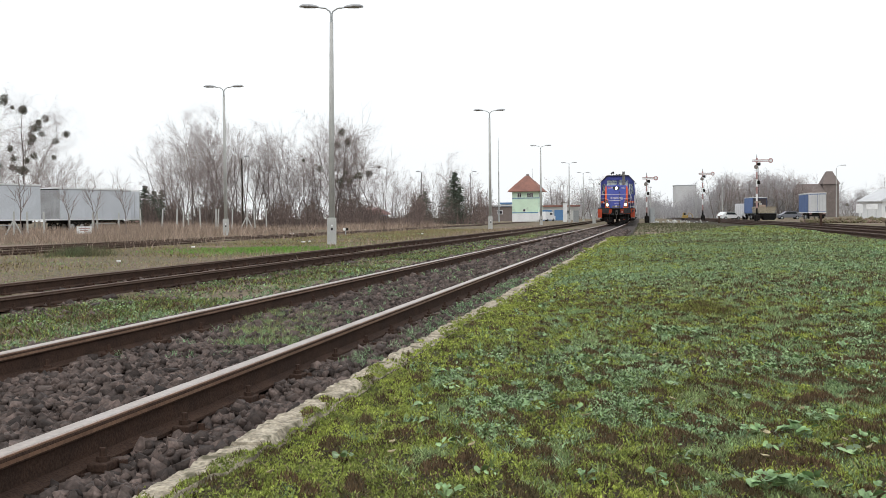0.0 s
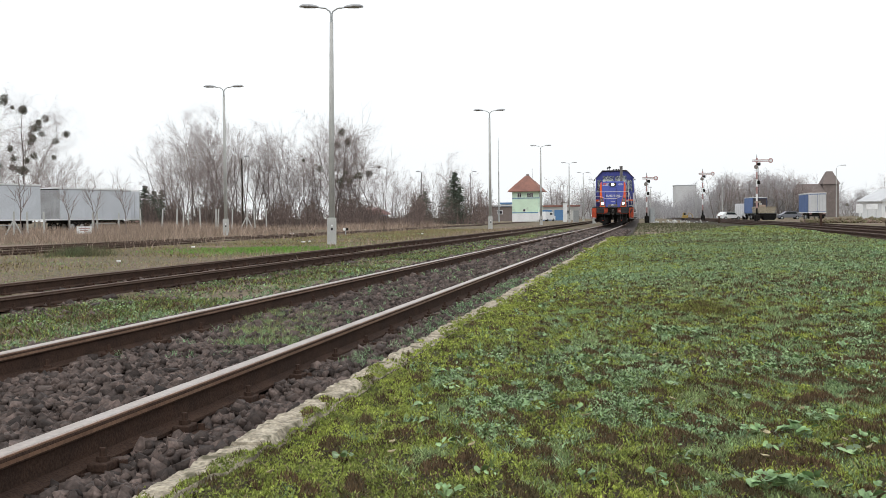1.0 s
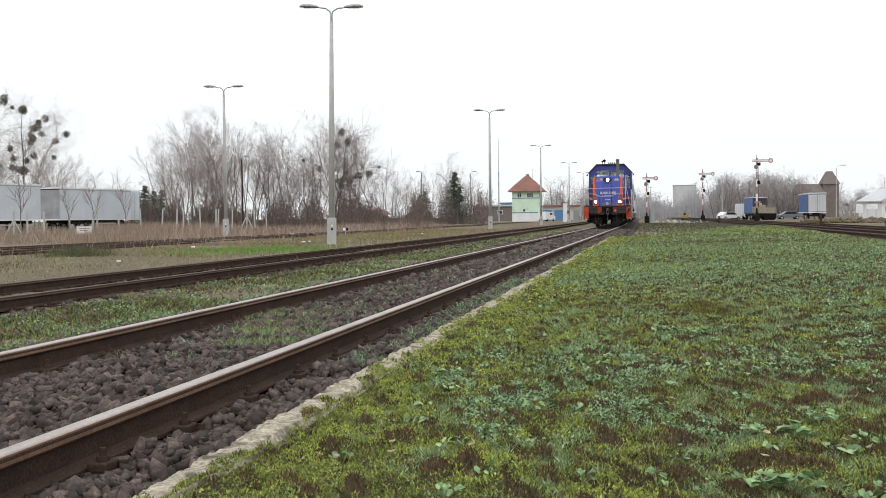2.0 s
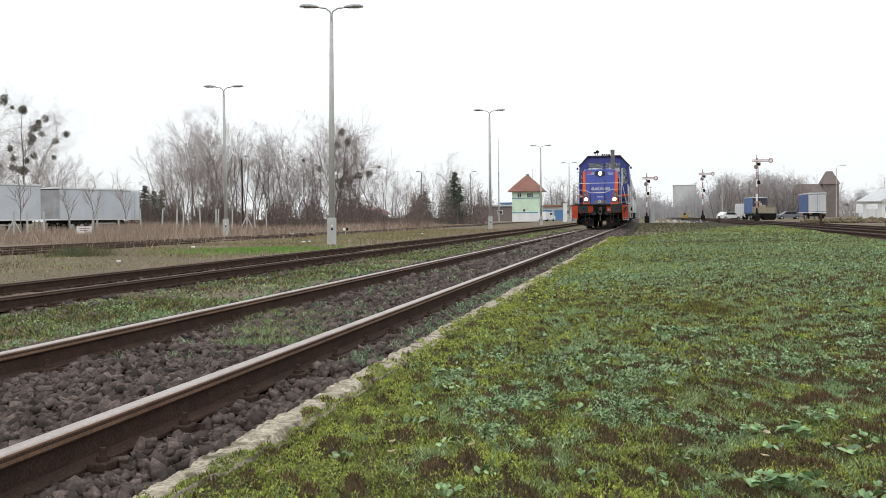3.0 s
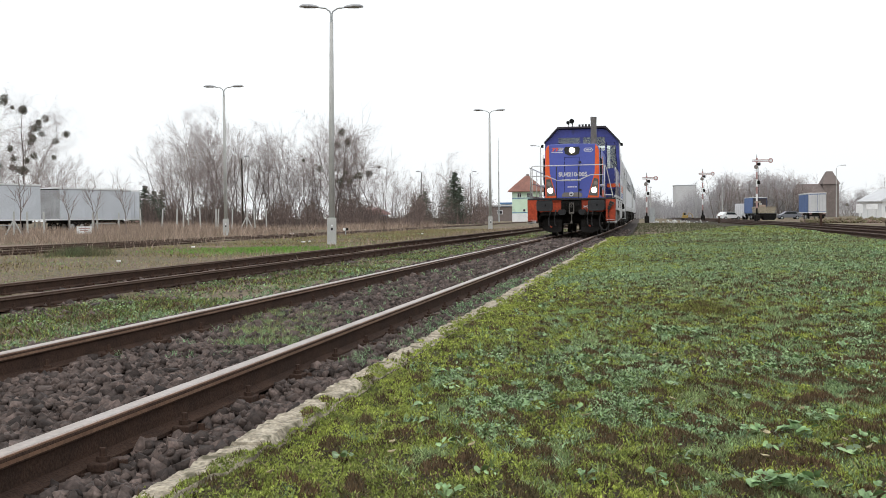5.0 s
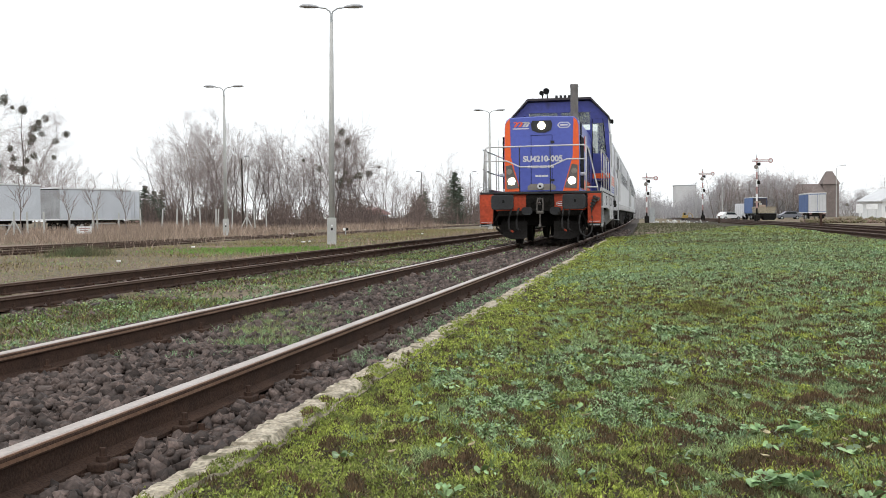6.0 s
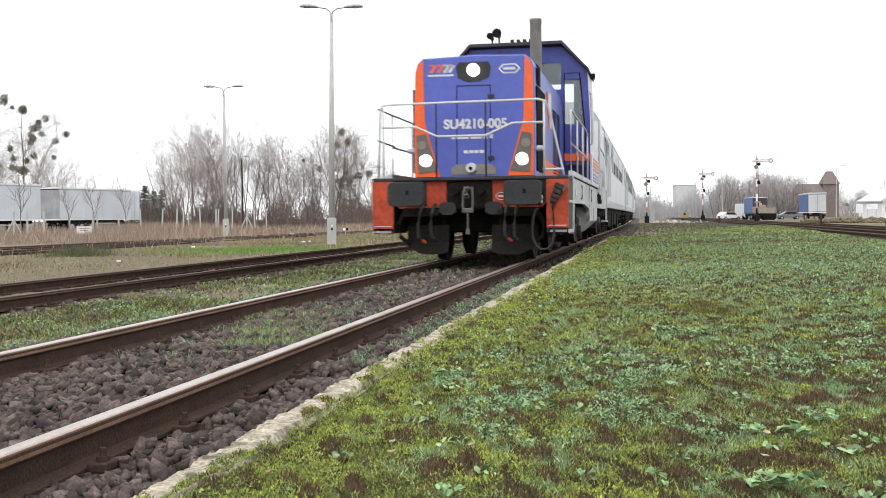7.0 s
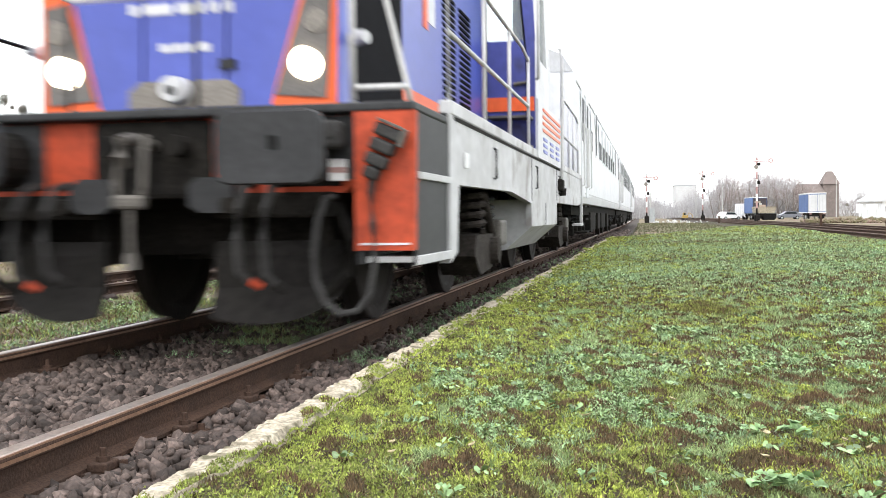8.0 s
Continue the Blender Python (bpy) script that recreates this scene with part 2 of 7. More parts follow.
# ---------------------------------------------------------------- the main track's line
HEAD0, K1, K2, OFF = 0.19801, 0.0001877, -5.678e-6, 2.7344
DS = 0.5
S_ = np.arange(-40, 700, DS)
SC = np.clip(S_, -40, 95)
TH = HEAD0 + K1 * SC + K2 * SC * SC / 2
XS = np.concatenate([[0], np.cumsum((np.sin(TH[1:]) + np.sin(TH[:-1])) / 2 * DS)])
YS = np.concatenate([[0], np.cumsum((np.cos(TH[1:]) + np.cos(TH[:-1])) / 2 * DS)])
XS += -XS[80] - OFF * math.cos(HEAD0)
YS += -YS[80] + OFF * math.sin(HEAD0)


def along(s, u=0.0, z=0.0):
    """The place s metres along the main track and u metres to its right."""
    x, y, th = np.interp(s, S_, XS), np.interp(s, S_, YS), np.interp(s, S_, TH)
    return Vector((x + u * math.cos(th), y - u * math.sin(th), z))


def frame_at(s, u=0.0, z=0.0):
    """Axes at that place: x to the right, y onwards along the track."""
    th = float(np.interp(s, S_, TH))
    return Matrix.Translation(along(s, u, z)) @ pose(0, 0, 0, 0, 0, -math.degrees(th))


def vehicle_pose(s, back=3.0, front=11.0):
    a, b = along(s + back), along(s + front)
    d = (b - a).normalized()
    return Matrix.Translation(a - d * back) @ pose(0, 0, 0, 0, 0, -math.degrees(math.atan2(d.x, d.y)))

# ---------------------------------------------------------------- ground, tracks, platform
SPEED, START = 10.3124, 87.30


def wave(x, y, k, seed=0.0):
    return noise.noise(Vector((x * k + seed, y * k - seed, seed)))


def ground_height(x, y):
    h = -0.27 + 0.05 * wave(x, y, 0.25) + 0.02 * wave(x, y, 1.3, 5)
    return h


def build_ground():
    ys = np.concatenate([-np.geomspace(8, 900, 22)[::-1], np.arange(-6, 60, 0.5), np.arange(60, 140, 2.0), np.geomspace(140, 4500, 24)])
    cols = np.concatenate([-np.geomspace(1, 60, 26)[::-1] + 0.0, np.linspace(-0.95, 0.95, 12), np.geomspace(1, 60, 26)])
    verts, faces = [], []
    n = len(cols)
    for y in ys:
        w = 1 + abs(y) * 0.06
        for c in cols:
            x = c * w * (1 if y < 140 else 1.0)
            verts.append((x, y, ground_height(x, y)))
    for j in range(len(ys) - 1):
        for i in range(n - 1):
            a = j * n + i
            faces.append((a, a + 1, a + n + 1, a + n))
    raw("ground", verts, faces, M["earth"], None, "structure", "brown earth with thin winter grass", "ground")


build_ground()

RAIL = [(-0.034, 0.0), (0.034, 0.0), (0.036, -0.012), (0.034, -0.036), (0.010, -0.048), (0.008, -0.118), (0.062, -0.136), (0.0625, -0.149), (-0.0625, -0.149), (-0.062, -0.136), (-0.008, -0.118), (-0.010, -0.048), (-0.034, -0.036), (-0.036, -0.012)]


def sweep(name, profile, line, material, parent):
    """Draw a profile (across, up) along a list of frames."""
    bm = BM()
    rings = [[m @ Vector((p[0], 0, p[1])) for p in profile] for m in line]
    loft(bm, rings)
    return part(name, bm, material, parent)


def track(name, us, z, s0, s1, label, worn, spacing=0.68, step=4.0, shift=None, sleepers=True, chairs_to=60.0):
    """Two rails on sleepers; us: the centre's offset from the main track."""
    t = thing(name, label, "railway track", kind="structure")
    off = shift or (lambda s: us)
    ss = np.concatenate([np.arange(s0, min(120, s1), step), np.arange(min(120, s1), s1 + 1, step * 3)])
    for side in (-0.7535, 0.7535):
        line = [frame_at(s, off(s) + side, z) for s in ss]
        r = sweep("rail", RAIL, line, M["rail_side"], t)
        e = 1 if side < 0 else -1
        head = [(-0.0345, 0.0005), (-0.026, 0.003), (0.026, 0.003), (0.0345, 0.0005), (0.0365, -0.03), (-0.0365, -0.03)]
        sweep("rail_head", head, line, M["rail_tan"] if worn else M["rail_rust"], r)
        if worn:
            strip = [(e * 0.034, 0.0005), (e * 0.034, 0.0025), (e * 0.026, 0.006), (-e * 0.027, 0.0055), (-e * 0.032, 0.0)]
            sweep("running_band", strip, line, M["rail_head"], r)
    if sleepers:
        bm = BM()
        box(bm, (0, 0, -0.075), (2.5, 0.25, 0.15), 0.012)
        first = None
        bc = BM()
        for side in (-1, 1):
            box(bc, (side * 0.7535, 0, 0.009), (0.36, 0.16, 0.018))
            for e in (-1, 1):
                x = side * 0.7535 + e * 0.105
                box(bc, (x, 0, 0.034), (0.07, 0.10, 0.032), 0.006)
                rod(bc, (x, 0, 0.05), (x, 0, 0.068), 0.024, 0.024, 6)
                rod(bc, (x, 0, 0.068), (x, 0, 0.098), 0.013, 0.012, 6)
                rod(bc, (side * 0.7535 + e * 0.155, 0.05, 0.018), (side * 0.7535 + e * 0.155, 0.05, 0.045), 0.016, 0.014, 6)
        rng = random.Random(4)
        for i, s in enumerate(np.arange(max(s0, -9), chairs_to, spacing)):
            m = frame_at(s + rng.uniform(-0.03, 0.03), off(s), z - 0.167)
            if first is None:
                first = part("sleeper", bm, M["sleeper"], t), part("rail_fastening", bc, M["rail_side"], t, "rusty baseplates with clamps and bolts")
                pair = first
            else:
                pair = [new(o.name.split(".")[0], o.data) for o in first]
                for o in pair:
                    o.parent = t
            for o in pair:
                o.matrix_basis = m
    return t


def bed(name, shift, z, half, s0, s1, material, label):
    """A ballast bed: flat top with sloping shoulders."""
    ss = np.concatenate([np.arange(s0, 60, 0.5), np.arange(60, s1, 6)])
    us = np.linspace(-half - 0.35, half + 0.35, 21)
    verts, faces = [], []
    for s in ss:
        for u in us:
            p = along(s, shift(s) + u)
            edge = min(1, max(0, (half + 0.3 - abs(u)) / 0.4))
            h = -0.36 + edge * (z + 0.36) + (0.02 * wave(p.x, p.y, 3.0) + 0.015 * wave(p.x, p.y, 9.0) if s < 60 else 0)
            verts.append((p.x, p.y, h))
    n = len(us)
    for j in range(len(ss) - 1):
        for i in range(n - 1):
            a = j * n + i
            faces.append((a, a + 1, a + n + 1, a + n))
    return raw(name, verts, faces, material, None, "structure", label, "ballast bed")


track("track_1", 0.0, 0.0, -38, 320, "main railway track with polished rail heads", True)
LAT2, LAT3, LAT4, LAT5 = -4.94, -16.8, 11.1, 15.0
track("track_2", LAT2, -0.10, -38, 260, "rusty siding track beside the main line", False, chairs_to=50)
track("track_3", LAT3, -0.20, 10, 180, "rusty disused siding track in dry grass", False, sleepers=False)
track("track_4", 0, -0.20, 10, 180, "rusty far siding track converging in dry grass", False, sleepers=False, shift=lambda s: LAT3 - 0.6 - max(0.0, 75 - s) * 0.062)
track("track_5", LAT4, 0.0, 25, 320, "rusty track beyond the grassy platform", False, sleepers=False)
track("track_6", LAT5, -0.05, 30, 320, "rusty far track past the platform", False, sleepers=False)
bed("ballast_bed_1", lambda s: 0.0, -0.185, 1.7, -38, 320, M["ballast_bed"], "dark brown crushed stone ballast bed")
bed("ballast_bed_2", lambda s: LAT2, -0.285, 1.5, -38, 260, M["ballast_bed"], "dark ballast bed grown over with weeds")
bed("ballast_bed_3", lambda s: LAT4 + 1.9, -0.22, 4.2, 25, 320, M["ballast_bed"], "dark ballast under the far tracks")

PLAT_U, PLAT_Z = 1.53, 0.08      # platform edge from the main track's centre, and its height


def field(k, seed):
    """A smooth random field over the plan, about -1 to 1, with features near 1/k metres."""
    r = np.random.default_rng(seed)
    ang, ph, kk = r.uniform(0, math.tau, 9), r.uniform(0, math.tau, 9), k * r.uniform(0.6, 2.2, 9)

    def f(x, y):
        return sum(np.sin(kk[i] * (x * math.cos(ang[i]) + y * math.sin(ang[i])) * 3 + ph[i]) for i in range(9)) / 3.2
    return f


def along_many(s, u):
    x, y, th = np.interp(s, S_, XS), np.interp(s, S_, YS), np.interp(s, S_, TH)
    return x + u * np.cos(th), y - u * np.sin(th)


SWELL, LUMPS, TUFTS = field(0.3, 51), field(1.6, 52), field(5.0, 53)


def platform_height(s, u):
    """Height of the turf: swells, cushions, a low mound at the far end, falling away at the sides."""
    x, y = along_many(s, u)
    h = PLAT_Z + 0.016 * SWELL(x, y) + 0.008 * LUMPS(x, y) + 0.006 * TUFTS(x, y) * np.clip((u - PLAT_U - 0.05) / 0.2, 0.15, 1)
    h = h + np.exp(-((s - 46) / 9) ** 2 - ((u - 6.0) / 3.0) ** 2) * 0.16
    right = np.maximum(0.0, u - 8.2) / 0.9
    far = np.maximum(0.0, s - 50) / 4
    end = np.maximum(0.0, s - 31 - np.maximum(0.0, u - 1.6) * 2.6) / 6
    drop = np.minimum(1.0, np.maximum(np.maximum(right, far), end))
    return h * (1 - drop) - 0.32 * drop


def build_platform():
    ss = np.concatenate([np.arange(-38, 1, 0.25), np.arange(1, 9, 0.06), np.arange(9, 20, 0.2), np.arange(20, 56, 0.5)])
    us = np.concatenate([[PLAT_U + 0.08], np.arange(PLAT_U + 0.125, 6, 0.06), np.arange(6, 9.4, 0.2)])
    n = len(us)
    gs, gu = np.meshgrid(ss, us, indexing="ij")
    gx, gy = along_many(gs, gu)
    gz = platform_height(gs, gu) - np.where(gu > PLAT_U + 0.10, 0.010, 0.030)
    verts = np.stack([gx, gy, gz], -1).reshape(-1, 3)
    k = (np.arange(len(ss) - 1)[:, None] * n + np.arange(n - 1)[None]).ravel()
    faces = np.stack([k, k + 1, k + n + 1, k + n], 1)
    raw("platform_turf", verts, faces, M["moss"], None, "structure", "mossy grass surface of an old low platform", "platform")
    # the edge: worn kerb stones with uneven fronts
    kerb = thing("platform_kerb", "worn pale stone kerb edging the mossy platform", "kerb", kind="structure")
    rng = random.Random(3)
    s = -12.0
    while s < 32:
        ln = rng.uniform(0.7, 1.15)
        bm = BM()
        k = 44
        rings = []
        f = 0.0
        for i in range(k + 1):
            y = (ln - 0.008) * i / k
            f = 0.72 * f + rng.uniform(-0.004, 0.0045) + (0.016 if rng.random() < 0.05 else 0) + (0.004 if i in (0, k) else 0)
            t_ = rng.uniform(-0.006, 0.003) - (0.004 if i in (0, k) else 0)
            rings.append([(f - 0.012, y, -0.42), (f - 0.008, y, -0.06), (f, y, -0.016 + t_), (f + 0.012, y, t_), (0.07 + 0.3 * f, y, 0.002 + 0.4 * t_), (0.105, y, 0.0), (0.125, y, -0.03), (0.13, y, -0.42)])
        rings = [[(px + rng.uniform(-0.003, 0.003), py + (rng.uniform(-0.006, 0.006) if 0 < i < k else 0), pz + rng.uniform(-0.003, 0.003)) for px, py, pz in ring] for i, ring in enumerate(rings)]
        loft(bm, rings)
        o = part("kerb_stone", bm, M["kerb"], kerb)
        o.matrix_basis = frame_at(s, PLAT_U, PLAT_Z + rng.uniform(-0.008, 0.008)) @ pose(0, 0, 0, 0, rng.uniform(-2.0, 2.0), rng.uniform(-0.5, 0.5))
        s += ln


build_platform()


# ---------------------------------------------------------------- lamp posts
def lamp_post(x, y, height, label, lean=0.0):
    t = thing("lamp_post", label, "lamp post", pose(x, y, -0.3, 0, lean, 0), group="yard lamp posts")
    bm = BM()
    prism(bm, [(-0.16, -0.15), (0.16, -0.15), (0.16, 0.15), (-0.16, 0.15)], -0.2, 1.05, "z")
    part("base", bm, M["concrete"], t, "square concrete footing sleeve")
    bm = BM()
    rod(bm, (0, 0, 1.05), (0, 0, height - 0.55), 0.118, 0.068, 12)
    part("pole", bm, M["concrete"], t, smooth=True)
    bm = BM()
    rod(bm, (0, 0, height - 0.55), (0, 0, height - 0.25), 0.05, 0.045, 8)
    part("collar", bm, M["galv"], t)
    for e in (-1, 1):
        bm = BM()
        pipe(bm, [(0, 0, height - 0.3), (e * 0.06, 0, height - 0.14), (e * 0.22, 0, height - 0.03), (e * 0.6, 0, height + 0.02)], 0.028, 8)
        part("arm", bm, M["galv"], t)
        bm = BM()
        rings = []
        for f, w, hh in ((0.0, 0.03, 0.03), (0.1, 0.11, 0.07), (0.35, 0.16, 0.11), (0.6, 0.15, 0.09), (0.72, 0.05, 0.03)):
            rings.append([(e * (0.48 + f), w * math.cos(a), height + 0.02 + f * 0.03 + (hh if math.sin(a) > 0 else 0.035) * math.sin(a)) for a in np.linspace(0, math.tau, 10, endpoint=False)])
        loft(bm, rings)
        h_ = part("lamp_head", bm, M["lampgrey"], t, "grey teardrop lantern", smooth=True)
        bm = BM()
        prism(bm, [(e * 0.60, -0.09), (e * 1.05, -0.09), (e * 1.05, 0.09), (e * 0.60, 0.09)], height - 0.012, height + 0.006, "z")
        part("diffuser", bm, M["lens"], h_)
    for k, zz in enumerate((0.75, 0.62)):
        bm = BM()
        box(bm, (0.02, -0.1535 if k else -0.155, zz), (0.07, 0.006, 0.09 if k else 0.06))
        part("label_plate", bm, M["black"] if k else M["white"], t)
    return t


for x, y, h, lab in ((-4.22, 38.9, 8.97, "tall grey double-arm concrete lamp post on the grass strip"),
                     (-13.2, 62.4, 9.05, "grey double-arm lamp post beside the dry grass"),
                     (3.62, 77.8, 9.05, "grey double-arm lamp post between sidings"),
                     (11.2, 116.6, 9.0, "distant double-arm lamp post along the line"),
                     (19.1, 154.5, 9.0, "distant double-arm lamp post along the line"),
                     (26.1, 190, 9.0, "distant double-arm lamp post along the line"),
                     (33.4, 226, 9.0, "distant double-arm lamp post along the line")):
    lamp_post(x, y, h, lab, 0.68 if y < 40 else 0.0)


# ---------------------------------------------------------------- the train
# Vehicles are built with x to the right, y back along the train, z up from the rail; y = 0 is the front buffer face.
def lettering(text, size, material, parent, m, depth=0.002, name="lettering", label="", bold=0.0):
    cu = bpy.data.curves.new(name, "FONT")
    cu.body, cu.size, cu.align_x, cu.extrude, cu.offset = text, size, "CENTER", depth, bold
    tmp = new(name, cu)
    me = bpy.data.meshes.new_from_object(tmp.evaluated_get(bpy.context.evaluated_depsgraph_get()))
    bpy.data.objects.remove(tmp)
    bpy.data.curves.remove(cu)
    me.materials.append(material)
    ob = new(name, me)
    ob.parent, ob.matrix_basis = parent, m
    if label:
        ob["label"] = label
    return ob


def wheelset(parent, y, r, gauge=0.7535):
    bm = BM()
    prof = [(0.045, 0.06), (0.045, r - 0.10), (0.07, r - 0.07), (0.07, r), (-0.045, r), (-0.055, r + 0.025), (-0.075, r + 0.022), (-0.075, r - 0.07), (-0.03, r - 0.10), (-0.03, 0.06)]
    for side in (-1, 1):
        rings = [[(side * (gauge + a), rr * math.cos(t_), rr * math.sin(t_)) for a, rr in prof] for t_ in np.linspace(0, math.tau, 33)[:-1]]
        rings.append(rings[0])
        loft(bm, rings, caps=False)
        for k in range(4):
            a = k * math.pi / 2
            rod(bm, (side * (gauge + 0.05), 0.2 * math.cos(a), 0.2 * math.sin(a)), (side * (gauge + 0.075), 0.2 * math.cos(a), 0.2 * math.sin(a)), 0.03, 0.03, 6)
    rod(bm, (-gauge, 0, 0), (gauge, 0, 0), 0.09, 0.09, 10)
    bmesh.ops.remove_doubles(bm, verts=bm.verts[:], dist=1e-4)
    o = part("wheelset", bm, M["wheel"], parent, "worn steel wheels on their axle")
    o.matrix_basis = pose(0, y, r)
    return o


def bogie(parent, y, wheelbase, r, half=1.05):
    bm = BM()
    for side in (-1, 1):
        x = side * half
        prism(bm, [(y - wheelbase / 2 - 0.55, 0.62), (y - wheelbase / 2 - 0.3, 0.78), (y - 0.7, 0.74), (y - 0.45, 0.52), (y + 0.45, 0.52), (y + 0.7, 0.74), (y + wheelbase / 2 + 0.3, 0.78), (y + wheelbase / 2 + 0.55, 0.62), (y + wheelbase / 2 + 0.3, 0.56), (y + 0.6, 0.4), (y - 0.6, 0.4), (y - wheelbase / 2 - 0.3, 0.56)], x - 0.06, x + 0.06, "x")
        for e in (-1, 1):
            box(bm, (x + side * 0.05, y + e * wheelbase / 2, r), (0.22, 0.34, 0.30), 0.03)
            rod(bm, (x + side * 0.14, y + e * wheelbase / 2, r), (x + side * 0.22, y + e * wheelbase / 2, r), 0.11, 0.10, 12)
            rod(bm, (x + side * 0.08, y + e * wheelbase * 0.22, 0.5), (x + side * 0.08, y + e * wheelbase * 0.34, 0.95), 0.05, 0.05, 8)
    box(bm, (0, y, 0.62), (2 * half, 0.5, 0.2))
    b = part("bogie", bm, M["dusty" if half > 1.1 else "under"], parent, "grimy bogie frame with axle boxes")
    if half > 1.1:
        for side in (-1, 1):
            bm = BM()
            pipe(bm, [(side * (half + 0.16) + 0.13 * math.cos(i * 0.7), y - 0.15 + 0.13 * math.sin(i * 0.7), 0.60 + 0.34 * i / 40) for i in range(41)], 0.028, 6)
            part("main_spring", bm, M["dusty"], b, "heavy dusty coil spring")
            bm = BM()
            prism(bm, [(y - 0.55, 0.58), (y + 0.30, 0.58), (y + 0.42, 0.44), (y + 0.30, 0.30), (y - 0.35, 0.26), (y - 0.62, 0.42)], side * (half - 0.02), side * (half + 0.30), "x")
            rod(bm, (side * (half + 0.30), y + 0.22, 0.44), (side * (half + 0.37), y + 0.22, 0.44), 0.12, 0.11, 14)
            part("spring_seat", bm, M["dusty"], b, "cast spring seat caked with brake dust")
            bm = BM()
            box(bm, (side * (half + 0.24), y + 0.85, 0.58), (0.16, 0.40, 0.24), 0.03)
            part("sand_box", bm, M["steel"], b)
            bm = BM()
            rod(bm, (side * (half + 0.22), y + 0.25, 0.92), (side * (half + 0.24), y + 0.72, 0.50), 0.045, 0.035, 10)
            part("damper", bm, M["dusty"], b)
    for side in (-1, 1):
        for e in (-1, 1):
            bm = BM()
            n = 36
            yc = y + e * wheelbase / 2 - e * 0.38
            pipe(bm, [(side * (half + 0.12) + 0.085 * math.cos(i * 0.9), yc + 0.085 * math.sin(i * 0.9), 0.50 + 0.40 * i / n) for i in range(n + 1)], 0.02, 5)
            part("coil_spring", bm, M["darkgrey"], b)
    return b


def build_loco():
    L = thing("diesel_locomotive", "blue and orange diesel locomotive with lit headlights pulling a train", "locomotive")
    # underframe and skirts
    bm = BM()
    box(bm, (0, 7.05, 1.16), (2.5, 12.8, 0.30))
    part("underframe", bm, M["under"], L, "grimy black main frame")
    bm = BM()
    box(bm, (0, 0.93, 1.315), (3.06, 0.94, 0.05), 0.012)
    part("front_deck", bm, M["darkgrey"], L, "dark grey tread plate deck")
    bm = BM()
    box(bm, (0, 7.6, 1.345), (3.04, 12.4, 0.045))
    part("walkway", bm, M["darkgrey"], L, "dark grey side walkway")
    for side in (-1, 1):
        prof = [(1.42, 1.365), (13.6, 1.365), (13.6, 0.95), (12.9, 0.90), (8.78, 0.90), (8.76, 0.62), (5.86, 0.62), (5.84, 0.86), (4.25, 0.945), (1.72, 0.93), (1.64, 0.50), (1.42, 0.44)]
        bm = BM()
        prism(bm, prof, side * 1.47, side * 1.535, "x")
        sk = part("side_skirt", bm, M["skirt"], L, "pale grey side frame with road grime")
        for yy in (3.2, 6.2, 9.0):
            bm = BM()
            pipe(bm, [(side * 1.54, yy, 1.26), (side * 1.56, yy, 1.25), (side * 1.56, yy, 1.03), (side * 1.54, yy, 1.02)], 0.012, 6)
            part("grab_handle", bm, M["darkgrey"], sk)
        for yy, zz, hh in ((7.3, 0.75, 0.26), (8.76, 1.13, 0.42), (5.85, 1.13, 0.5)):
            bm = BM()
            box(bm, (side * 1.537, yy, zz), (0.006, 0.016, hh))
            part("panel_joint", bm, M["darkgrey"], sk)
        bm = BM()
        prism(bm, [(side * 0.70, 0.90), (side * 1.465, 0.90), (side * 1.53, 0.617), (side * 1.24, 0.37), (side * 0.70, 0.37)], 5.88, 8.74)
        part("fuel_tank", bm, M["skirt"], L, "pale grey fuel tank with its folded lower side, grimy")
        bm = BM()
        box(bm, (side * 1.545, 1.95, 1.10), (0.01, 0.12, 0.10), 0.0)
        part("white_label", bm, M["white"], sk)
        # a tall post and valve behind the vented box, and the rear step frame
        bm = BM()
        pipe(bm, [(side * 1.56, 9.28, 1.12), (side * 1.57, 9.26, 1.4), (side * 1.57, 9.26, 2.9), (side * 1.54, 9.28, 3.0)], 0.024, 8)
        part("tall_handrail", bm, M["handrail"], L)
        bm = BM()
        box(bm, (side * 1.56, 9.05, 1.14), (0.10, 0.22, 0.16), 0.03)
        rod(bm, (side * 1.57, 9.22, 1.10), (side * 1.57, 9.22, 1.0), 0.06, 0.05, 10)
        part("drain_valve", bm, M["under"], L)
        bm = BM()
        box(bm, (side * 1.54, 13.55, 0.98), (0.05, 0.09, 0.84), 0.01)
        box(bm, (side * 1.50, 13.25, 0.57), (0.16, 0.62, 0.04), 0.008)
        part("rear_step", bm, M["skirt"], L, "pale grey rear step frame")
        bm = BM()
        box(bm, (side * 1.50, 7.6, 1.405), (0.085, 12.3, 0.09), 0.01)
        part("walkway_kickplate", bm, M["skirt"], L, "pale grey walkway edge")
        # thin near-black strip just below the walkway edge
        bm = BM()
        box(bm, (side * 1.5385, 5.4, 1.345), (0.007, 7.7, 0.022))
        part("walkway_joint", bm, M["under"], sk, "near-black strip below the walkway edge")
        # corner steps
        bm = BM()
        prism(bm, [(side * 1.20, 0.55), (side * 1.53, 0.55), (side * 1.54, 1.29), (side * 1.20, 1.29)], 0.47, 0.51)
        st = part("step_panel", bm, M["dkorange"], L, "orange corner step panel")
        bm = BM()
        box(bm, (side * 1.365, 0.466, 0.585), (0.27, 0.006, 0.012))
        part("reflective_strip", bm, M["locowhite"], st)
        bm = BM()
        box(bm, (side * 1.30, 1.0, 1.13), (0.40, 0.84, 0.33), 0.015)
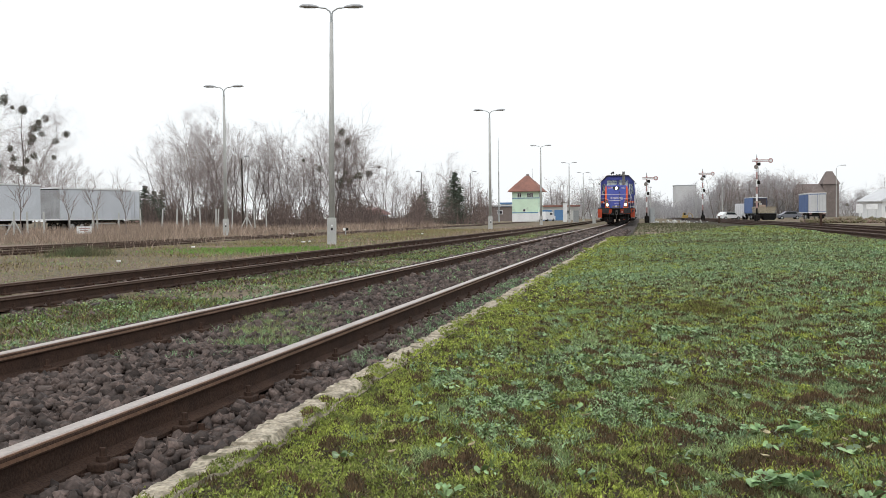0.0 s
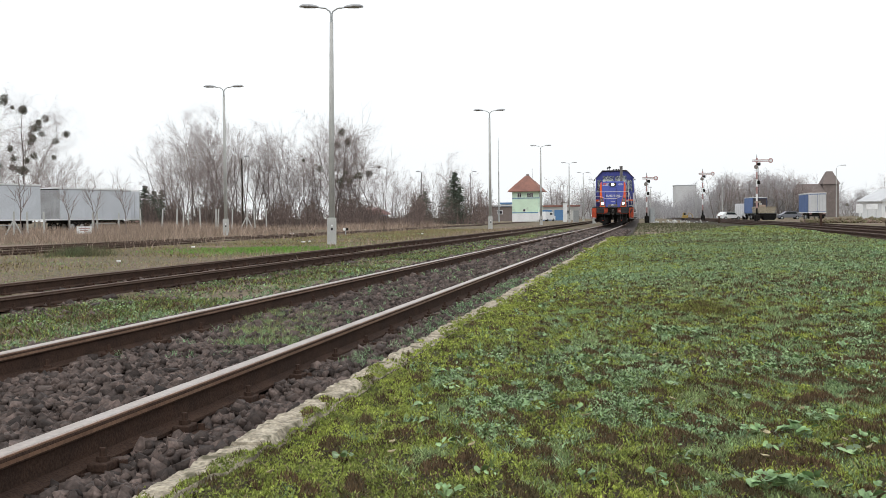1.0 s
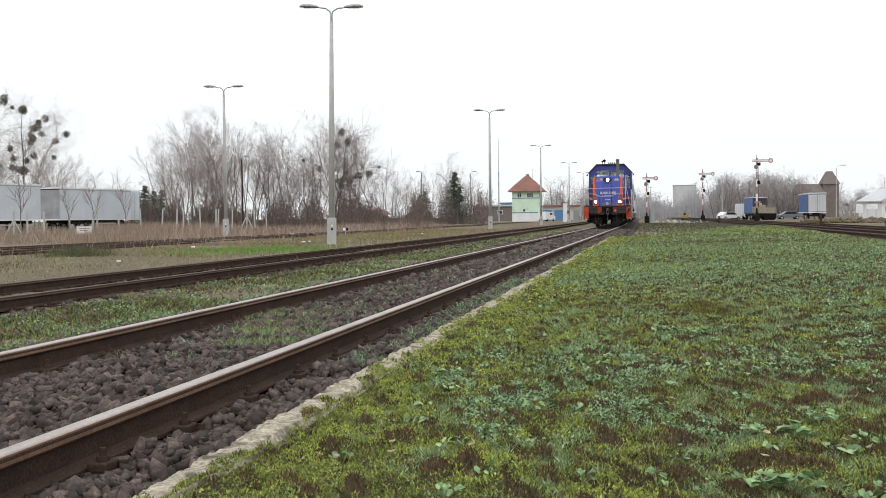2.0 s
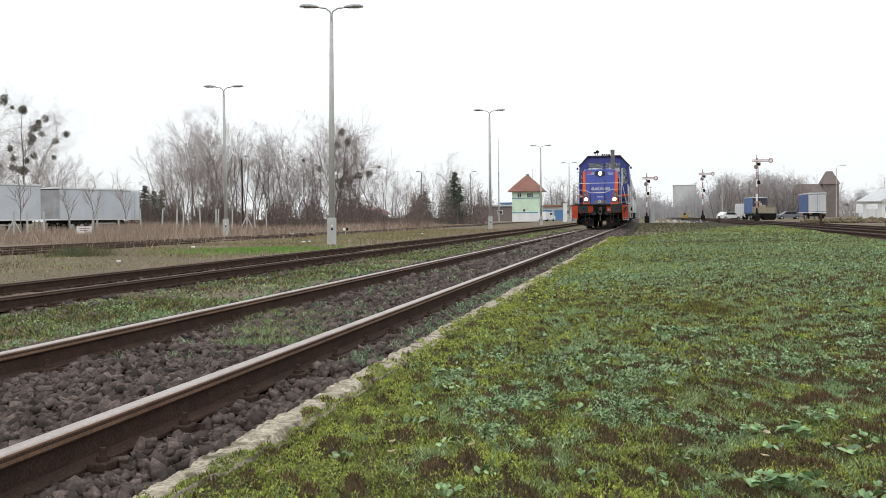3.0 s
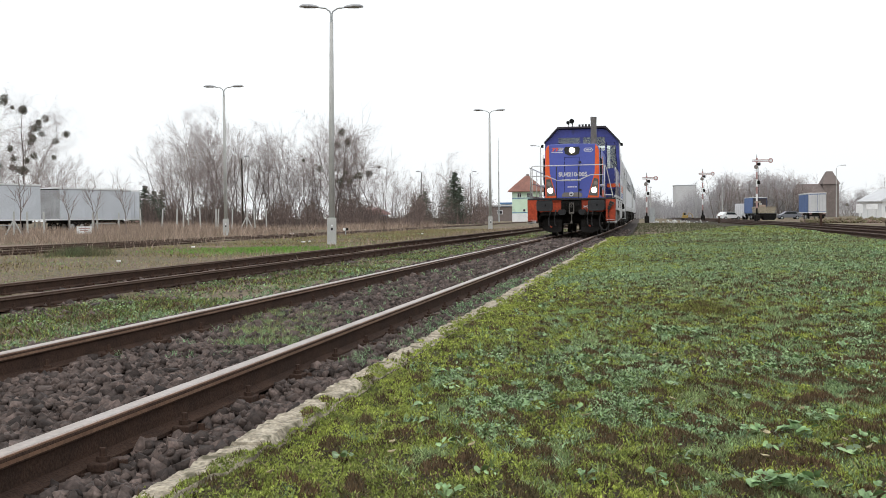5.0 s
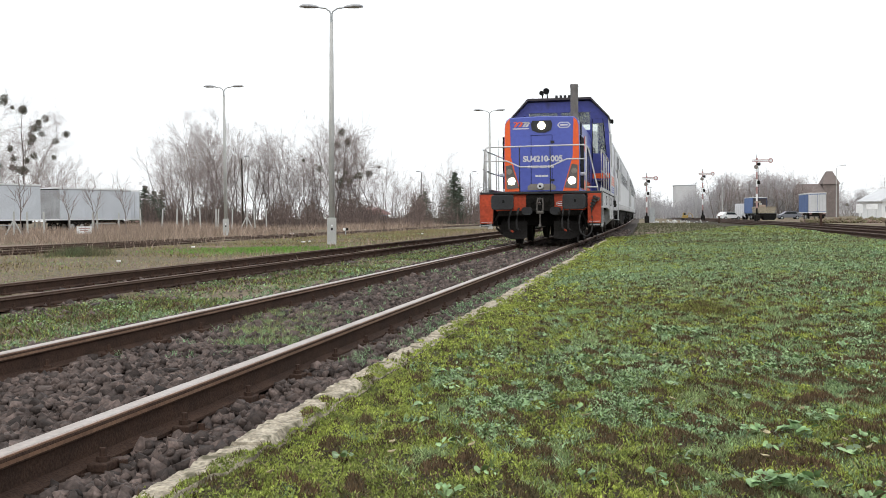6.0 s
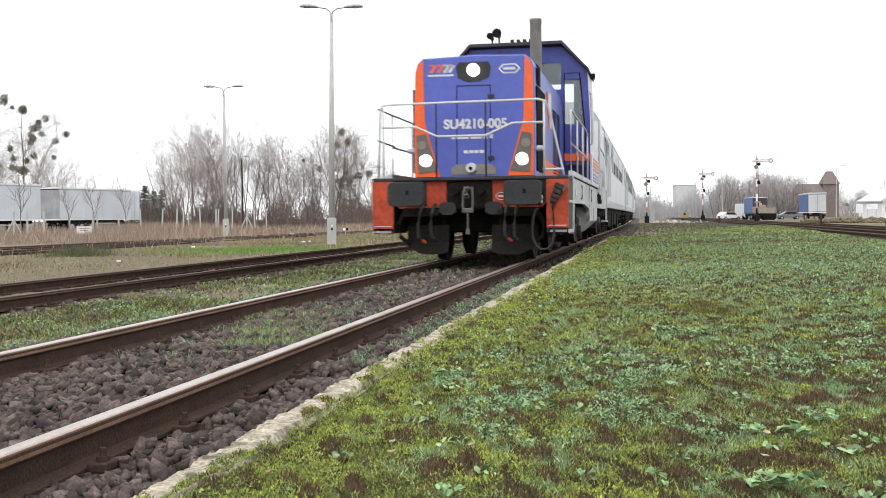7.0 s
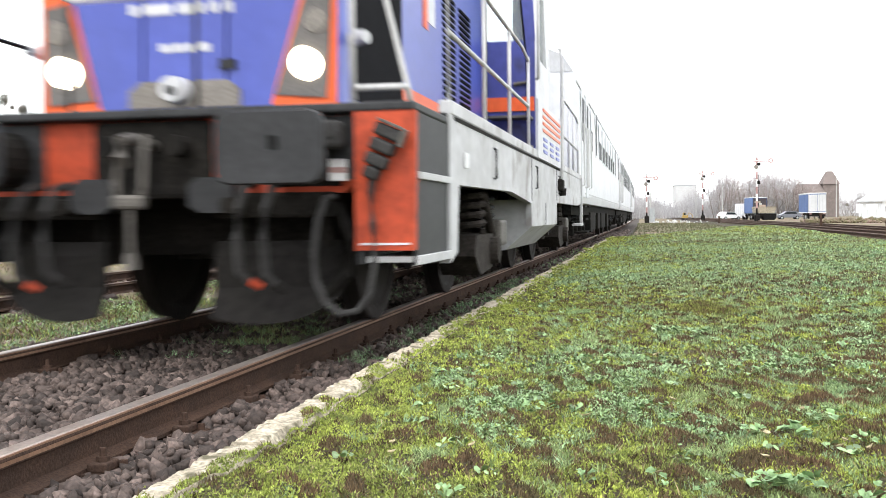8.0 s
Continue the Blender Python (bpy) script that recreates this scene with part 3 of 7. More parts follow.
        box(bm, (side * 1.22, 0.95, 0.75), (0.05, 0.85, 0.55))
        part("step_well", bm, M["darkgrey"], L, "dark grey step recess")
        for zz in (0.50,):
            bm = BM()
            box(bm, (side * 1.37, 0.97, zz), (0.34, 0.86, 0.035), 0.006)
            part("step_tread", bm, M["locowhite"], L)
        bm = BM()
        prism(bm, [(0.52, 0.47), (1.42, 0.50), (1.42, 1.29), (0.52, 1.29)], side * 1.505, side * 1.525, "x")
        sp = part("step_side", bm, M["darkgrey"], L, "dark grey step side plate")
        for y0, z0, y1, z1 in ((0.52, 0.47, 1.42, 0.52), (1.37, 0.52, 1.42, 0.96), (0.56, 0.93, 1.42, 0.97)):
            bm = BM()
            box(bm, (side * 1.53, (y0 + y1) / 2, (z0 + z1) / 2), (0.03, y1 - y0, z1 - z0), 0.004)
            part("plate_edge", bm, M["skirt"], sp)
    # buffer beam
    bm = BM()
    prism(bm, [(-1.20, 0.95), (-1.12, 0.865), (-0.46, 0.865), (-0.36, 0.93), (0.36, 0.93), (0.46, 0.865), (1.12, 0.865), (1.20, 0.95), (1.22, 1.285), (-1.22, 1.285)], 0.57, 0.64)
    part("buffer_beam", bm, M["dkorange"], L, "orange buffer beam, dirty around the coupling")
    # added near-black sheet: closes the see-through gap as a dark hollow
    bm = BM()
    prism(bm, [(-1.20, 0.50), (1.20, 0.50), (1.20, 1.0), (-1.20, 1.0)], 1.30, 1.36)
    part("beam_apron", bm, M["under"], L, "near-black sheet standing in for the dark hollow behind the buffer beam")
    for e in (-1, 1):
        bm = BM()
        prism(bm, [(e * 0.68, 0.935), (e * 1.20, 0.935), (e * 1.20, 1.28), (e * 0.68, 1.28)], 0.548, 0.567)
        part("buffer_plate", bm, M["darkgrey"], L, "dark plate behind the buffer")
    for x in (-0.89, 0.89):
        bm = BM()
        w, h, c = 0.285, 0.185, 0.07
        poly = [(x - w + c, 1.08 - h), (x + w - c, 1.08 - h), (x + w - 0.02, 1.08 - h + 0.02), (x + w, 1.08 - h + c), (x + w, 1.08 + h - c), (x + w - 0.02, 1.08 + h - 0.02), (x + w - c, 1.08 + h), (x - w + c, 1.08 + h), (x - w + 0.02, 1.08 + h - 0.02), (x - w, 1.08 + h - c), (x - w, 1.08 - h + c), (x - w + 0.02, 1.08 - h + 0.02)]
        loft(bm, [[(px * 0.96 + x * 0.04, 0.0, pz * 0.96 + 1.08 * 0.04) for px, pz in poly], [(px, 0.02, pz) for px, pz in poly], [(px, 0.05, pz) for px, pz in poly]])
        b = part("buffer", bm, M["darkgrey"], L, "scuffed dark grey rectangular buffer head")
        bm = BM()
        rod(bm, (x, 0.05, 1.08), (x, 0.30, 1.08), 0.10, 0.10, 16)
        rod(bm, (x, 0.28, 1.08), (x, 0.60, 1.08), 0.15, 0.16, 16)
        box(bm, (x, 0.575, 1.08), (0.42, 0.03, 0.36), 0.01)
        part("buffer_shank", bm, M["under"], b)
        bm = BM()
        box(bm, (x + 0.03, -0.002, 1.10), (0.05, 0.004, 0.07))
        part("marking", bm, M["black"], b)
    # coupling
    bm = BM()
    box(bm, (0, 0.55, 1.06), (0.72, 0.06, 0.44), 0.03)
    part("coupling_plate", bm, M["under"], L)
    bm = BM()
    pipe(bm, [(0.03, 0.50, 1.14), (0.03, 0.25, 1.16), (0.03, 0.14, 1.14), (0.03, 0.12, 1.06), (0.03, 0.17, 1.02)], 0.034, 8)
    hk = part("draw_hook", bm, M["steel"], L, "worn steel draw hook")
    for e in (-0.055, 0.055):
        bm = BM()
        pipe(bm, [(e + 0.03, 0.30, 1.18), (e * 1.3 + 0.03, 0.24, 1.05), (e * 1.4 + 0.03, 0.22, 0.9), (e + 0.03, 0.22, 0.80)], 0.020, 8)
        part("shackle", bm, M["steel"], hk)
    bm = BM()
    box(bm, (0.03, 0.22, 0.82), (0.18, 0.07, 0.08), 0.02)
    rod(bm, (0.03, 0.22, 0.78), (0.03, 0.22, 0.54), 0.017, 0.017, 8)
    rod(bm, (0.03, 0.22, 0.55), (0.03, 0.22, 0.46), 0.026, 0.042, 8)
    part("screw_coupling", bm, M["steel"], hk)
    # air hoses
    for k, (x0, x1, zb) in enumerate(((-0.72, -0.78, 0.42), (-0.54, -0.58, 0.44), (0.60, 0.57, 0.44), (0.76, 0.72, 0.42))):
        bm = BM()
        pipe(bm, [(x0, 0.56, 0.93), (x0, 0.42, 0.90), ((x0 + x1) / 2, 0.36, 0.78), (x1, 0.36, 0.62), (x1, 0.40, zb), (x1 + 0.05, 0.46, zb - 0.07)], 0.024, 8)
        hs = part("air_hose", bm, M["hose"], L, "dusty grey air hose")
        bm = BM()
        rod(bm, (x1 + 0.04, 0.44, zb - 0.05), (x1 + 0.10, 0.47, zb - 0.09), 0.026, 0.022, 8)
        part("hose_cock", bm, M[("dkorange", "plough")[k % 2]], hs, ("dull red", "blackened")[k % 2] + " hose coupling cock")
    for x in (-0.33, 0.39):
        bm = BM()
        prism(bm, [(x - 0.13, 0.91), (x - 0.13, 0.80), (x - 0.06, 0.76), (x + 0.06, 0.76), (x + 0.13, 0.80), (x + 0.13, 0.91), (x + 0.08, 0.955), (x - 0.08, 0.955)], 0.44, 0.56)
        part("cable_box", bm, M["darkgrey"], L, "rounded dark grey cable box")
    for side in (-1, 1):
        bm = BM()
        rings = []
        for k in range(9):
            f = k / 8
            x = side * (0.34 + 0.70 * f)
            low = 0.13 + 0.05 * (1 - f) ** 4 + 0.16 * f ** 4
            yb = 0.62 + 0.16 * f * f
            rings.append([(x, yb + 0.02, 0.60), (x, yb - 0.02, 0.52), (x, yb - 0.02, 0.34), (x, yb - 0.10, low), (x, yb - 0.07, low), (x, yb + 0.02, 0.35), (x, yb + 0.02, 0.52), (x, yb + 0.05, 0.60)])
        loft(bm, rings)
        part("snow_plough", bm, M["plough"], L, "dark grey plough plate, scuffed")
        for xx in (0.45, 0.95):
            bm = BM()
            box(bm, (side * xx, 0.80, 0.66), (0.05, 0.10, 0.42), 0.01)
            part("plough_hanger", bm, M["under"], L)
    for side in (-1, 1):
        bm = BM()
        pipe(bm, [(side * 1.05, 0.62, 0.80), (side * 1.15, 0.60, 0.62), (side * 1.12, 0.62, 0.42), (side * 0.98, 0.70, 0.30)], 0.035, 7)
        part("plough_brace", bm, M["under"], L)
        bm = BM()
        box(bm, (side * 0.72, 0.60, 0.80), (0.7, 0.10, 0.14), 0.02)
        rod(bm, (side * 0.50, 0.52, 0.80), (side * 0.50, 0.40, 0.80), 0.05, 0.045, 10)
        part("valve_block", bm, M["under"], L, "greasy black brake pipe valves")
        bm = BM()
        rod(bm, (side * 0.20, 0.50, 1.13), (side * 0.20, 0.38, 1.13), 0.06, 0.06, 10)
        part("cable_socket", bm, M["under"], L)
    bm = BM()
    box(bm, (0, 1.55, 0.72), (0.5, 0.3, 0.5))
    part("draft_gear", bm, M["under"], L)
    bm = BM()
    pipe(bm, [(1.06, 0.56, 0.84), (1.04, 0.46, 0.83), (1.01, 0.42, 0.72), (0.99, 0.40, 0.55), (1.00, 0.40, 0.40), (1.05, 0.40, 0.28), (1.13, 0.40, 0.22), (1.22, 0.41, 0.23), (1.29, 0.42, 0.32), (1.32, 0.42, 0.48), (1.31, 0.42, 0.70), (1.30, 0.42, 0.86), (1.33, 0.42, 1.0)], 0.019, 8)
    part("jumper_cable", bm, M["hose"], L, "loose grey jumper cable loop")
    bm = BM()
    tilt = pose(1.36, 0.43, 1.08, 0, 24, 0)
    for z0, w_ in ((-0.13, 0.08), (-0.06, 0.12), (0.02, 0.13), (0.10, 0.15)):
        box(bm, (0, 0, z0), (w_, 0.10, 0.065), 0.014, tilt)
    js = part("jumper_socket", bm, M["hose"], L, "grey multi-pin jumper plug in its socket")
    bm = BM()
    box(bm, (0.0, -0.03, 0.145), (0.14, 0.06, 0.016), 0.004, tilt)
    box(bm, (0.085, -0.02, 0.10), (0.03, 0.05, 0.10), 0.006, tilt)
    part("plug_clip", bm, M["steel"], js)
    bm = BM()
    box(bm, (1.09, 0.47, 1.17), (0.11, 0.12, 0.15), 0.03)
    rod(bm, (1.09, 0.42, 1.19), (1.09, 0.40, 1.19), 0.04, 0.04, 12)
    part("tail_lamp", bm, M["hose"], L, "small grey marker lamp")
    bm = BM()
    box(bm, (1.09, 0.53, 0.985), (0.10, 0.012, 0.12), 0.004)
    pl = part("marker_plate", bm, M["white"], L, "white plate with a red band")
    bm = BM()
    box(bm, (1.09, 0.522, 0.985), (0.10, 0.006, 0.03))
    part("red_band", bm, M["redpaint"], pl)
    bm = BM()
    for k in np.linspace(0, math.tau, 13)[:-1]:
        a, b = k, k + math.tau / 12
        pipe(bm, [(0.50 + 0.09 * math.cos(a), 0.563, 1.04 + 0.055 * math.sin(a)), (0.50 + 0.09 * math.cos(b), 0.563, 1.04 + 0.055 * math.sin(b))], 0.006, 4)
    box(bm, (0.50, 0.565, 1.04), (0.11, 0.006, 0.03))
    part("maker_plate", bm, M["locowhite"], L, "oval pale maker's mark")

    # front hood: a long rounded box, its nose in blue with orange flanks
    hw = 0.97
    sect = [(-hw, 1.365), (hw, 1.365), (hw + 0.005, 2.3), (hw - 0.01, 3.05), (hw - 0.05, 3.20), (hw - 0.14, 3.275), (0, 3.30), (-hw + 0.14, 3.275), (-hw + 0.05, 3.20), (-hw + 0.01, 3.05), (-hw - 0.005, 2.3)]
    bm = BM()
    loft(bm, [[(x * k, y + (z - 1.365) * 0.035, 1.365 + (z - 1.365) * kz) for x, z in sect] for y, k, kz in ((0.965, 0.985, 0.99), (1.0, 1.0, 1.0))] + [[(x, y, z) for x, z in sect] for y in (1.2, 6.32)])
    part("hood", bm, M["blue"], L, "glossy deep blue engine hood")

    def nose(poly, name, material, out, label="", parent=None, th=0.012):
        bm = BM()
        yf = lambda z: 0.965 + (z - 1.365) * 0.035
        loft(bm, [[(x, yf(z) - out - th, z) for x, z in poly], [(x, yf(z) - out + 0.03, z) for x, z in poly]])
        return part(name, bm, material, parent or L, label)

    for side in (-1, 1):
        flank = [(side * a, z) for a, z in ((0.955, 1.37), (0.96, 2.3), (0.945, 3.05), (0.90, 3.18), (0.82, 3.255), (0.795, 2.26), (0.545, 1.37))]
        fl = nose(flank, "nose_flank", M["orange"], 0.0, "bright orange nose flank")
        hous = [(side * a, z) for a, z in ((0.895, 1.43), (0.91, 1.60), (0.925, 2.03), (0.775, 2.06), (0.585, 1.455))]
        h_ = nose(hous, "headlight_housing", M["smoked"], 0.016, "smoky headlight panel")
        for zc, r, mm_, nm in ((1.63, 0.097, "lamp_on", "headlight"), (1.88, 0.075, "lens", "marker_light")):
            bm = BM()
            x0 = side * (0.775 if zc < 1.7 else 0.835)
            yy = 0.965 + (zc - 1.365) * 0.035 - 0.03
            rod(bm, (x0, yy, zc), (x0, yy - 0.014, zc), r, r * 0.95, 24)
            part(nm, bm, M[mm_], h_, "lit warm white headlight" if mm_ == "lamp_on" else "")
    tl = nose([(-0.24, 3.185), (-0.28, 3.10), (-0.25, 2.94), (-0.10, 2.875), (0.10, 2.875), (0.25, 2.94), (0.28, 3.10), (0.24, 3.185)], "top_light_housing", M["darkgrey"], 0.0, "dark surround of the top lamp")
    bm = BM()
    rod(bm, (0, 1.0, 3.055), (0, 0.985, 3.055), 0.10, 0.095, 24)
    part("top_light", bm, M["lamp_on"], tl, "lit warm white lamp")
    for i, (x0, z0, x1, z1) in enumerate(((-0.27, 1.42, -0.27, 2.80), (0.27, 1.42, 0.27, 2.80), (-0.27, 2.81, 0.27, 2.81))):
        nose([(min(x0, x1) - 0.006, min(z0, z1) - 0.006), (max(x0, x1) + 0.006, min(z0, z1) - 0.006), (max(x0, x1) + 0.006, max(z0, z1) + 0.006), (min(x0, x1) - 0.006, max(z0, z1) + 0.006)], "door_gap", M["louvre"], -0.006)
    for z0 in (1.62, 2.60):
        nose([(0.23, z0), (0.33, z0), (0.33, z0 + 0.06), (0.23, z0 + 0.06)], "door_hinge", M["darkgrey"], 0.01)
    nose([(-0.36, 1.40), (0.36, 1.40), (0.36, 1.50), (0.28, 1.56), (-0.28, 1.56), (-0.36, 1.50)], "lower_panel", M["lens"], 0.004, "grey panel above the deck")
    bm = BM()
    rod(bm, (-0.03, 0.96, 1.50), (-0.03, 0.84, 1.50), 0.085, 0.075, 16)
    kn = part("socket_cap", bm, M["locowhite"], L, "white round socket cap")
    bm = BM()
    rod(bm, (-0.03, 0.842, 1.49), (-0.03, 0.832, 1.49), 0.03, 0.03, 10)
    part("socket_hole", bm, M["black"], kn)
    face = lambda x, z, o=0.03: Matrix.Translation((x, 0.965 + (z - 1.365) * 0.035 - o, z)) @ pose(0, 0, 0, 88)
    lettering("SU4210-005", 0.205, M["locowhite"], L, face(0.03, 2.135, 0.006), name="class_number", label="white painted class number", bold=0.008)
    for k, (a, b) in enumerate(((-0.36, -0.30), (-0.27, -0.08), (-0.05, 0.13), (0.16, 0.22), (0.25, 0.31))):
        nose([(a, 1.965), (b, 1.965), (b, 2.03), (a, 2.03)], "small_marking", M["locowhite"], -0.006)
    for k in range(4):
        nose([(-0.16 + k * 0.085, 1.735), (-0.09 + k * 0.085, 1.735), (-0.09 + k * 0.085, 1.785), (-0.16 + k * 0.085, 1.785)], "small_marking", M["locowhite"], -0.006)
    for k, (x0, mm_) in enumerate(((-0.72, "orange"), (-0.60, "orange"), (-0.50, "locowhite"), (-0.42, "locowhite"))):
        nose([(x0, 3.03), (x0 + 0.055, 3.03), (x0 + 0.13, 3.14), (x0 + 0.075, 3.14)], "emblem_bar", M[mm_], -0.006)
        nose([(x0, 3.135), (x0 + 0.09, 3.135), (x0 + 0.10, 3.16), (x0 + 0.01, 3.16)], "emblem_bar", M[mm_], -0.005)
    nose([(-0.74, 2.975), (-0.32, 2.975), (-0.32, 3.0), (-0.74, 3.0)], "emblem_line", M["locowhite"], -0.006)
    hexo = [(0.40, 3.06), (0.47, 3.135), (0.68, 3.135), (0.75, 3.06), (0.68, 2.985), (0.47, 2.985)]
    hx = nose(hexo, "emblem_hexagon", M["locowhite"], -0.006, "white six-sided emblem")
    nose([(0.575 + (x - 0.575) * 0.84, 3.06 + (z - 3.06) * 0.74) for x, z in hexo], "emblem_field", M["blue"], -0.003, parent=hx)
    nose([(0.48, 3.04), (0.67, 3.04), (0.67, 3.08), (0.48, 3.08)], "emblem_bar", M["locowhite"], 0.0, parent=hx)
    # hood side: grilles
    for side in (-1, 1):
        x = side * 0.975
        for y0, y1, z0, z1 in ((1.22, 2.45, 1.45, 2.80),):
            bm = BM()
            box(bm, (x, (y0 + y1) / 2, (z0 + z1) / 2), (0.03 if side > 0 else 0.13, y1 - y0, z1 - z0))
            part("side_grille", bm, M["louvre"], L, "black mesh radiator grille")
        bm = BM()
        box(bm, (x, 3.6, 1.56), (0.014, 3.6, 0.26))
        part("side_stripe", bm, M["orange"], L)
        bm = BM()
        for y0 in (2.85, 3.10):
            box(bm, (x * 1.002, y0 + 0.2, 2.70 - (y0 - 2.85)), (0.012, 0.16, 0.42), 0.0)
        part("side_emblem", bm, M["orange"], L)
        for y0, z0, n in ((1.30, 2.83, 6), (4.05, 1.5, 22), (4.85, 1.5, 22)):
            bm = BM()
            for k in range(n):
                box(bm, (x, y0 + 0.25, z0 + 0.03 + k * 0.055), (0.02, 0.55 if n < 10 else 0.56, 0.026))
            part("louvre", bm, M["louvre"], L, "dark slotted vents")
        bm = BM()
        box(bm, (x, 3.45, 2.62), (0.012, 0.45, 0.62))
        part("side_panel", bm, M["locowhite"], L)
        bm = BM()
        rod(bm, (side * 1.00, 1.15, 1.80), (side * 1.10, 1.10, 1.80), 0.05, 0.04, 10)
        part("side_lamp", bm, M["locowhite"], L)
    # front handrails
    bars = []
    bars.append([(-1.46, 0.60, 1.34), (-1.42, 0.58, 2.42), (-1.38, 0.57, 2.48), (-1.28, 0.56, 2.495), (1.08, 0.56, 2.51), (1.18, 0.58, 2.48), (1.23, 0.62, 2.38), (1.43, 0.75, 1.45), (1.44, 0.78, 1.34)])
    bars.append([(-1.40, 0.60, 2.14), (-0.85, 0.58, 2.14), (-0.50, 0.56, 1.98), (0.26, 0.56, 1.98), (0.68, 0.56, 2.16), (1.16, 0.56, 2.16)])
    bars.append([(-1.38, 0.62, 1.34), (-1.38, 0.60, 2.45)])
    bars.append([(-1.47, 0.62, 2.44), (-1.48, 1.7, 2.43)])
    bars.append([(-1.47, 0.62, 1.94), (-1.48, 1.7, 1.92)])
    bars.append([(-1.47, 0.95, 1.34), (-1.47, 0.95, 2.43)])
    bars.append([(-0.52, 0.57, 1.34), (-0.52, 0.57, 2.49)])
    bars.append([(0.26, 0.57, 1.34), (0.26, 0.57, 2.50)])
    bars.append([(1.16, 0.60, 1.34), (1.16, 0.58, 2.49)])
    bars.append([(1.12, 0.74, 1.45), (1.44, 0.74, 1.45)])
    # side handrails by the cab door, both sides, and at the back
    for side in (-1, 1):
        for a, b in ((1.62, 6.0), (10.4, 13.5)):
            bars.append([(side * 1.49, a, 1.36), (side * 1.49, a, 2.42), (side * 1.49, a + 0.15, 2.44), (side * 1.49, b - 0.5, 2.42), (side * 1.49, b, 2.36)])
            bars.append([(side * 1.49, a, 1.90), (side * 1.49, b, 1.88)])
            for t_ in (0.33, 0.66, 1.0):
                bars.append([(side * 1.49, a + (b - a) * t_, 1.36), (side * 1.49, a + (b - a) * t_, 2.40)])
        bars.append([(side * 1.55, 6.27, 2.2), (side * 1.57, 6.25, 2.2), (side * 1.57, 6.25, 3.2), (side * 1.55, 6.27, 3.2)])
    for k, b in enumerate(bars):
        bm = BM()
        pipe(bm, b, 0.0175 if k not in (3, 4, 6, 7) else 0.014, 8)
        part("handrail", bm, M["handrail"] if k not in (3, 4, 6, 7) else M["darkgrey"], L, smooth=True)

    # cab
    cf, cb = 6.3, 7.95
    bm = BM()
    th = 0.06
    # front wall with two window openings beside the hood
    for x0, x1, z0, z1 in ((-0.96, 0.96, 1.365, 3.30), (-0.96, 0.96, 3.84, 4.16), (-0.05, 0.05, 3.30, 3.84), (0.95, 1.01, 1.365, 3.55), (-1.01, -0.95, 1.365, 3.55)):
        box(bm, ((x0 + x1) / 2, cf + th / 2, (z0 + z1) / 2), (x1 - x0, th, z1 - z0))
    for s_ in (-1, 1):
        box(bm, (s_ * 1.28, cf + th / 2, 1.98), (0.54, th, 1.23))
        prism(bm, [(s_ * 1.44, 2.59), (s_ * 1.555, 2.59), (s_ * 1.55, 2.7), (s_ * 1.50, 3.66), (s_ * 1.38, 3.5)], cf, cf + th)
        prism(bm, [(s_ * 0.96, 3.50), (s_ * 1.37, 3.50), (s_ * 1.50, 3.66), (s_ * 0.95, 4.18)], cf, cf + th)
    cw = part("cab_front", bm, M["dullblue"], L, "dull blue cab front wall with darker patches")
    for s_ in (-1, 1):
        bm = BM()
        prism(bm, [(s_ * 1.01, 2.59), (s_ * 1.45, 2.59), (s_ * 1.39, 3.5), (s_ * 1.01, 3.5)], cf + 0.02, cf + 0.03)
        part("door_window", bm, M["glass"], cw, "clear cab door window")
        bm = BM()
        box(bm, (s_ * 1.26, cf - 0.01, 1.94), (0.52, 0.012, 0.15))
        part("orange_band", bm, M["orange"], cw)
        bm = BM()
        rod(bm, (s_ * 1.30, cf - 0.03, 2.15), (s_ * 1.44, cf - 0.03, 2.17), 0.022, 0.018, 8)
        part("door_handle", bm, M["steel"], cw)
        bm = BM()
        pipe(bm, [(s_ * 1.02, cf - 0.008, 1.75), (s_ * 1.02, cf - 0.008, 3.62), (s_ * 1.34, cf - 0.008, 3.62), (s_ * 1.46, cf - 0.008, 2.4), (s_ * 1.46, cf - 0.008, 1.75)], 0.010, 5)
        part("door_seam", bm, M["louvre"], cw)
        # side wall with a window
        bm = BM()
        for y0, y1, z0, z1 in ((cf + th, cb, 2.0, 2.45), (cf + th, 6.70, 2.45, 3.3), (7.55, cb, 2.45, 3.3)):
            prism(bm, [(s_ * 1.50, z0), (s_ * 1.555, z0), (s_ * (1.555 if z1 < 2.6 else 1.52), z1), (s_ * 1.47, z1)], y0, y1)
        prism(bm, [(s_ * 1.46, 3.3), (s_ * 1.52, 3.3), (s_ * 1.50, 3.66), (s_ * 1.44, 3.66)], cf + th, cb)
        sw = part("cab_side", bm, M["locowhite"], L, "white cab side wall")
        bm = BM()
        box(bm, (s_ * 1.525, (cf + th + 9.24) / 2, 1.6825), (0.06, 9.24 - cf - th, 0.635))
        lw = part("lower_side", bm, M["locowhite"], L, "white lower side with orange vent stripes")
        bm = BM()
        prism(bm, [(s_ * 1.505, 2.45), (s_ * 1.515, 2.45), (s_ * 1.495, 3.3), (s_ * 1.485, 3.3)], 6.70, 7.55)
        part("side_window", bm, M["glass"], sw)
        for k in range(4):
            bm = BM()
            box(bm, (s_ * 1.56, 7.95, 1.70 + 0.075 * k), (0.01, 2.2, 0.035))
            part("vent_stripe", bm, M["orange"], lw)
        for k in range(3):
            for j in range(3):
                bm = BM()
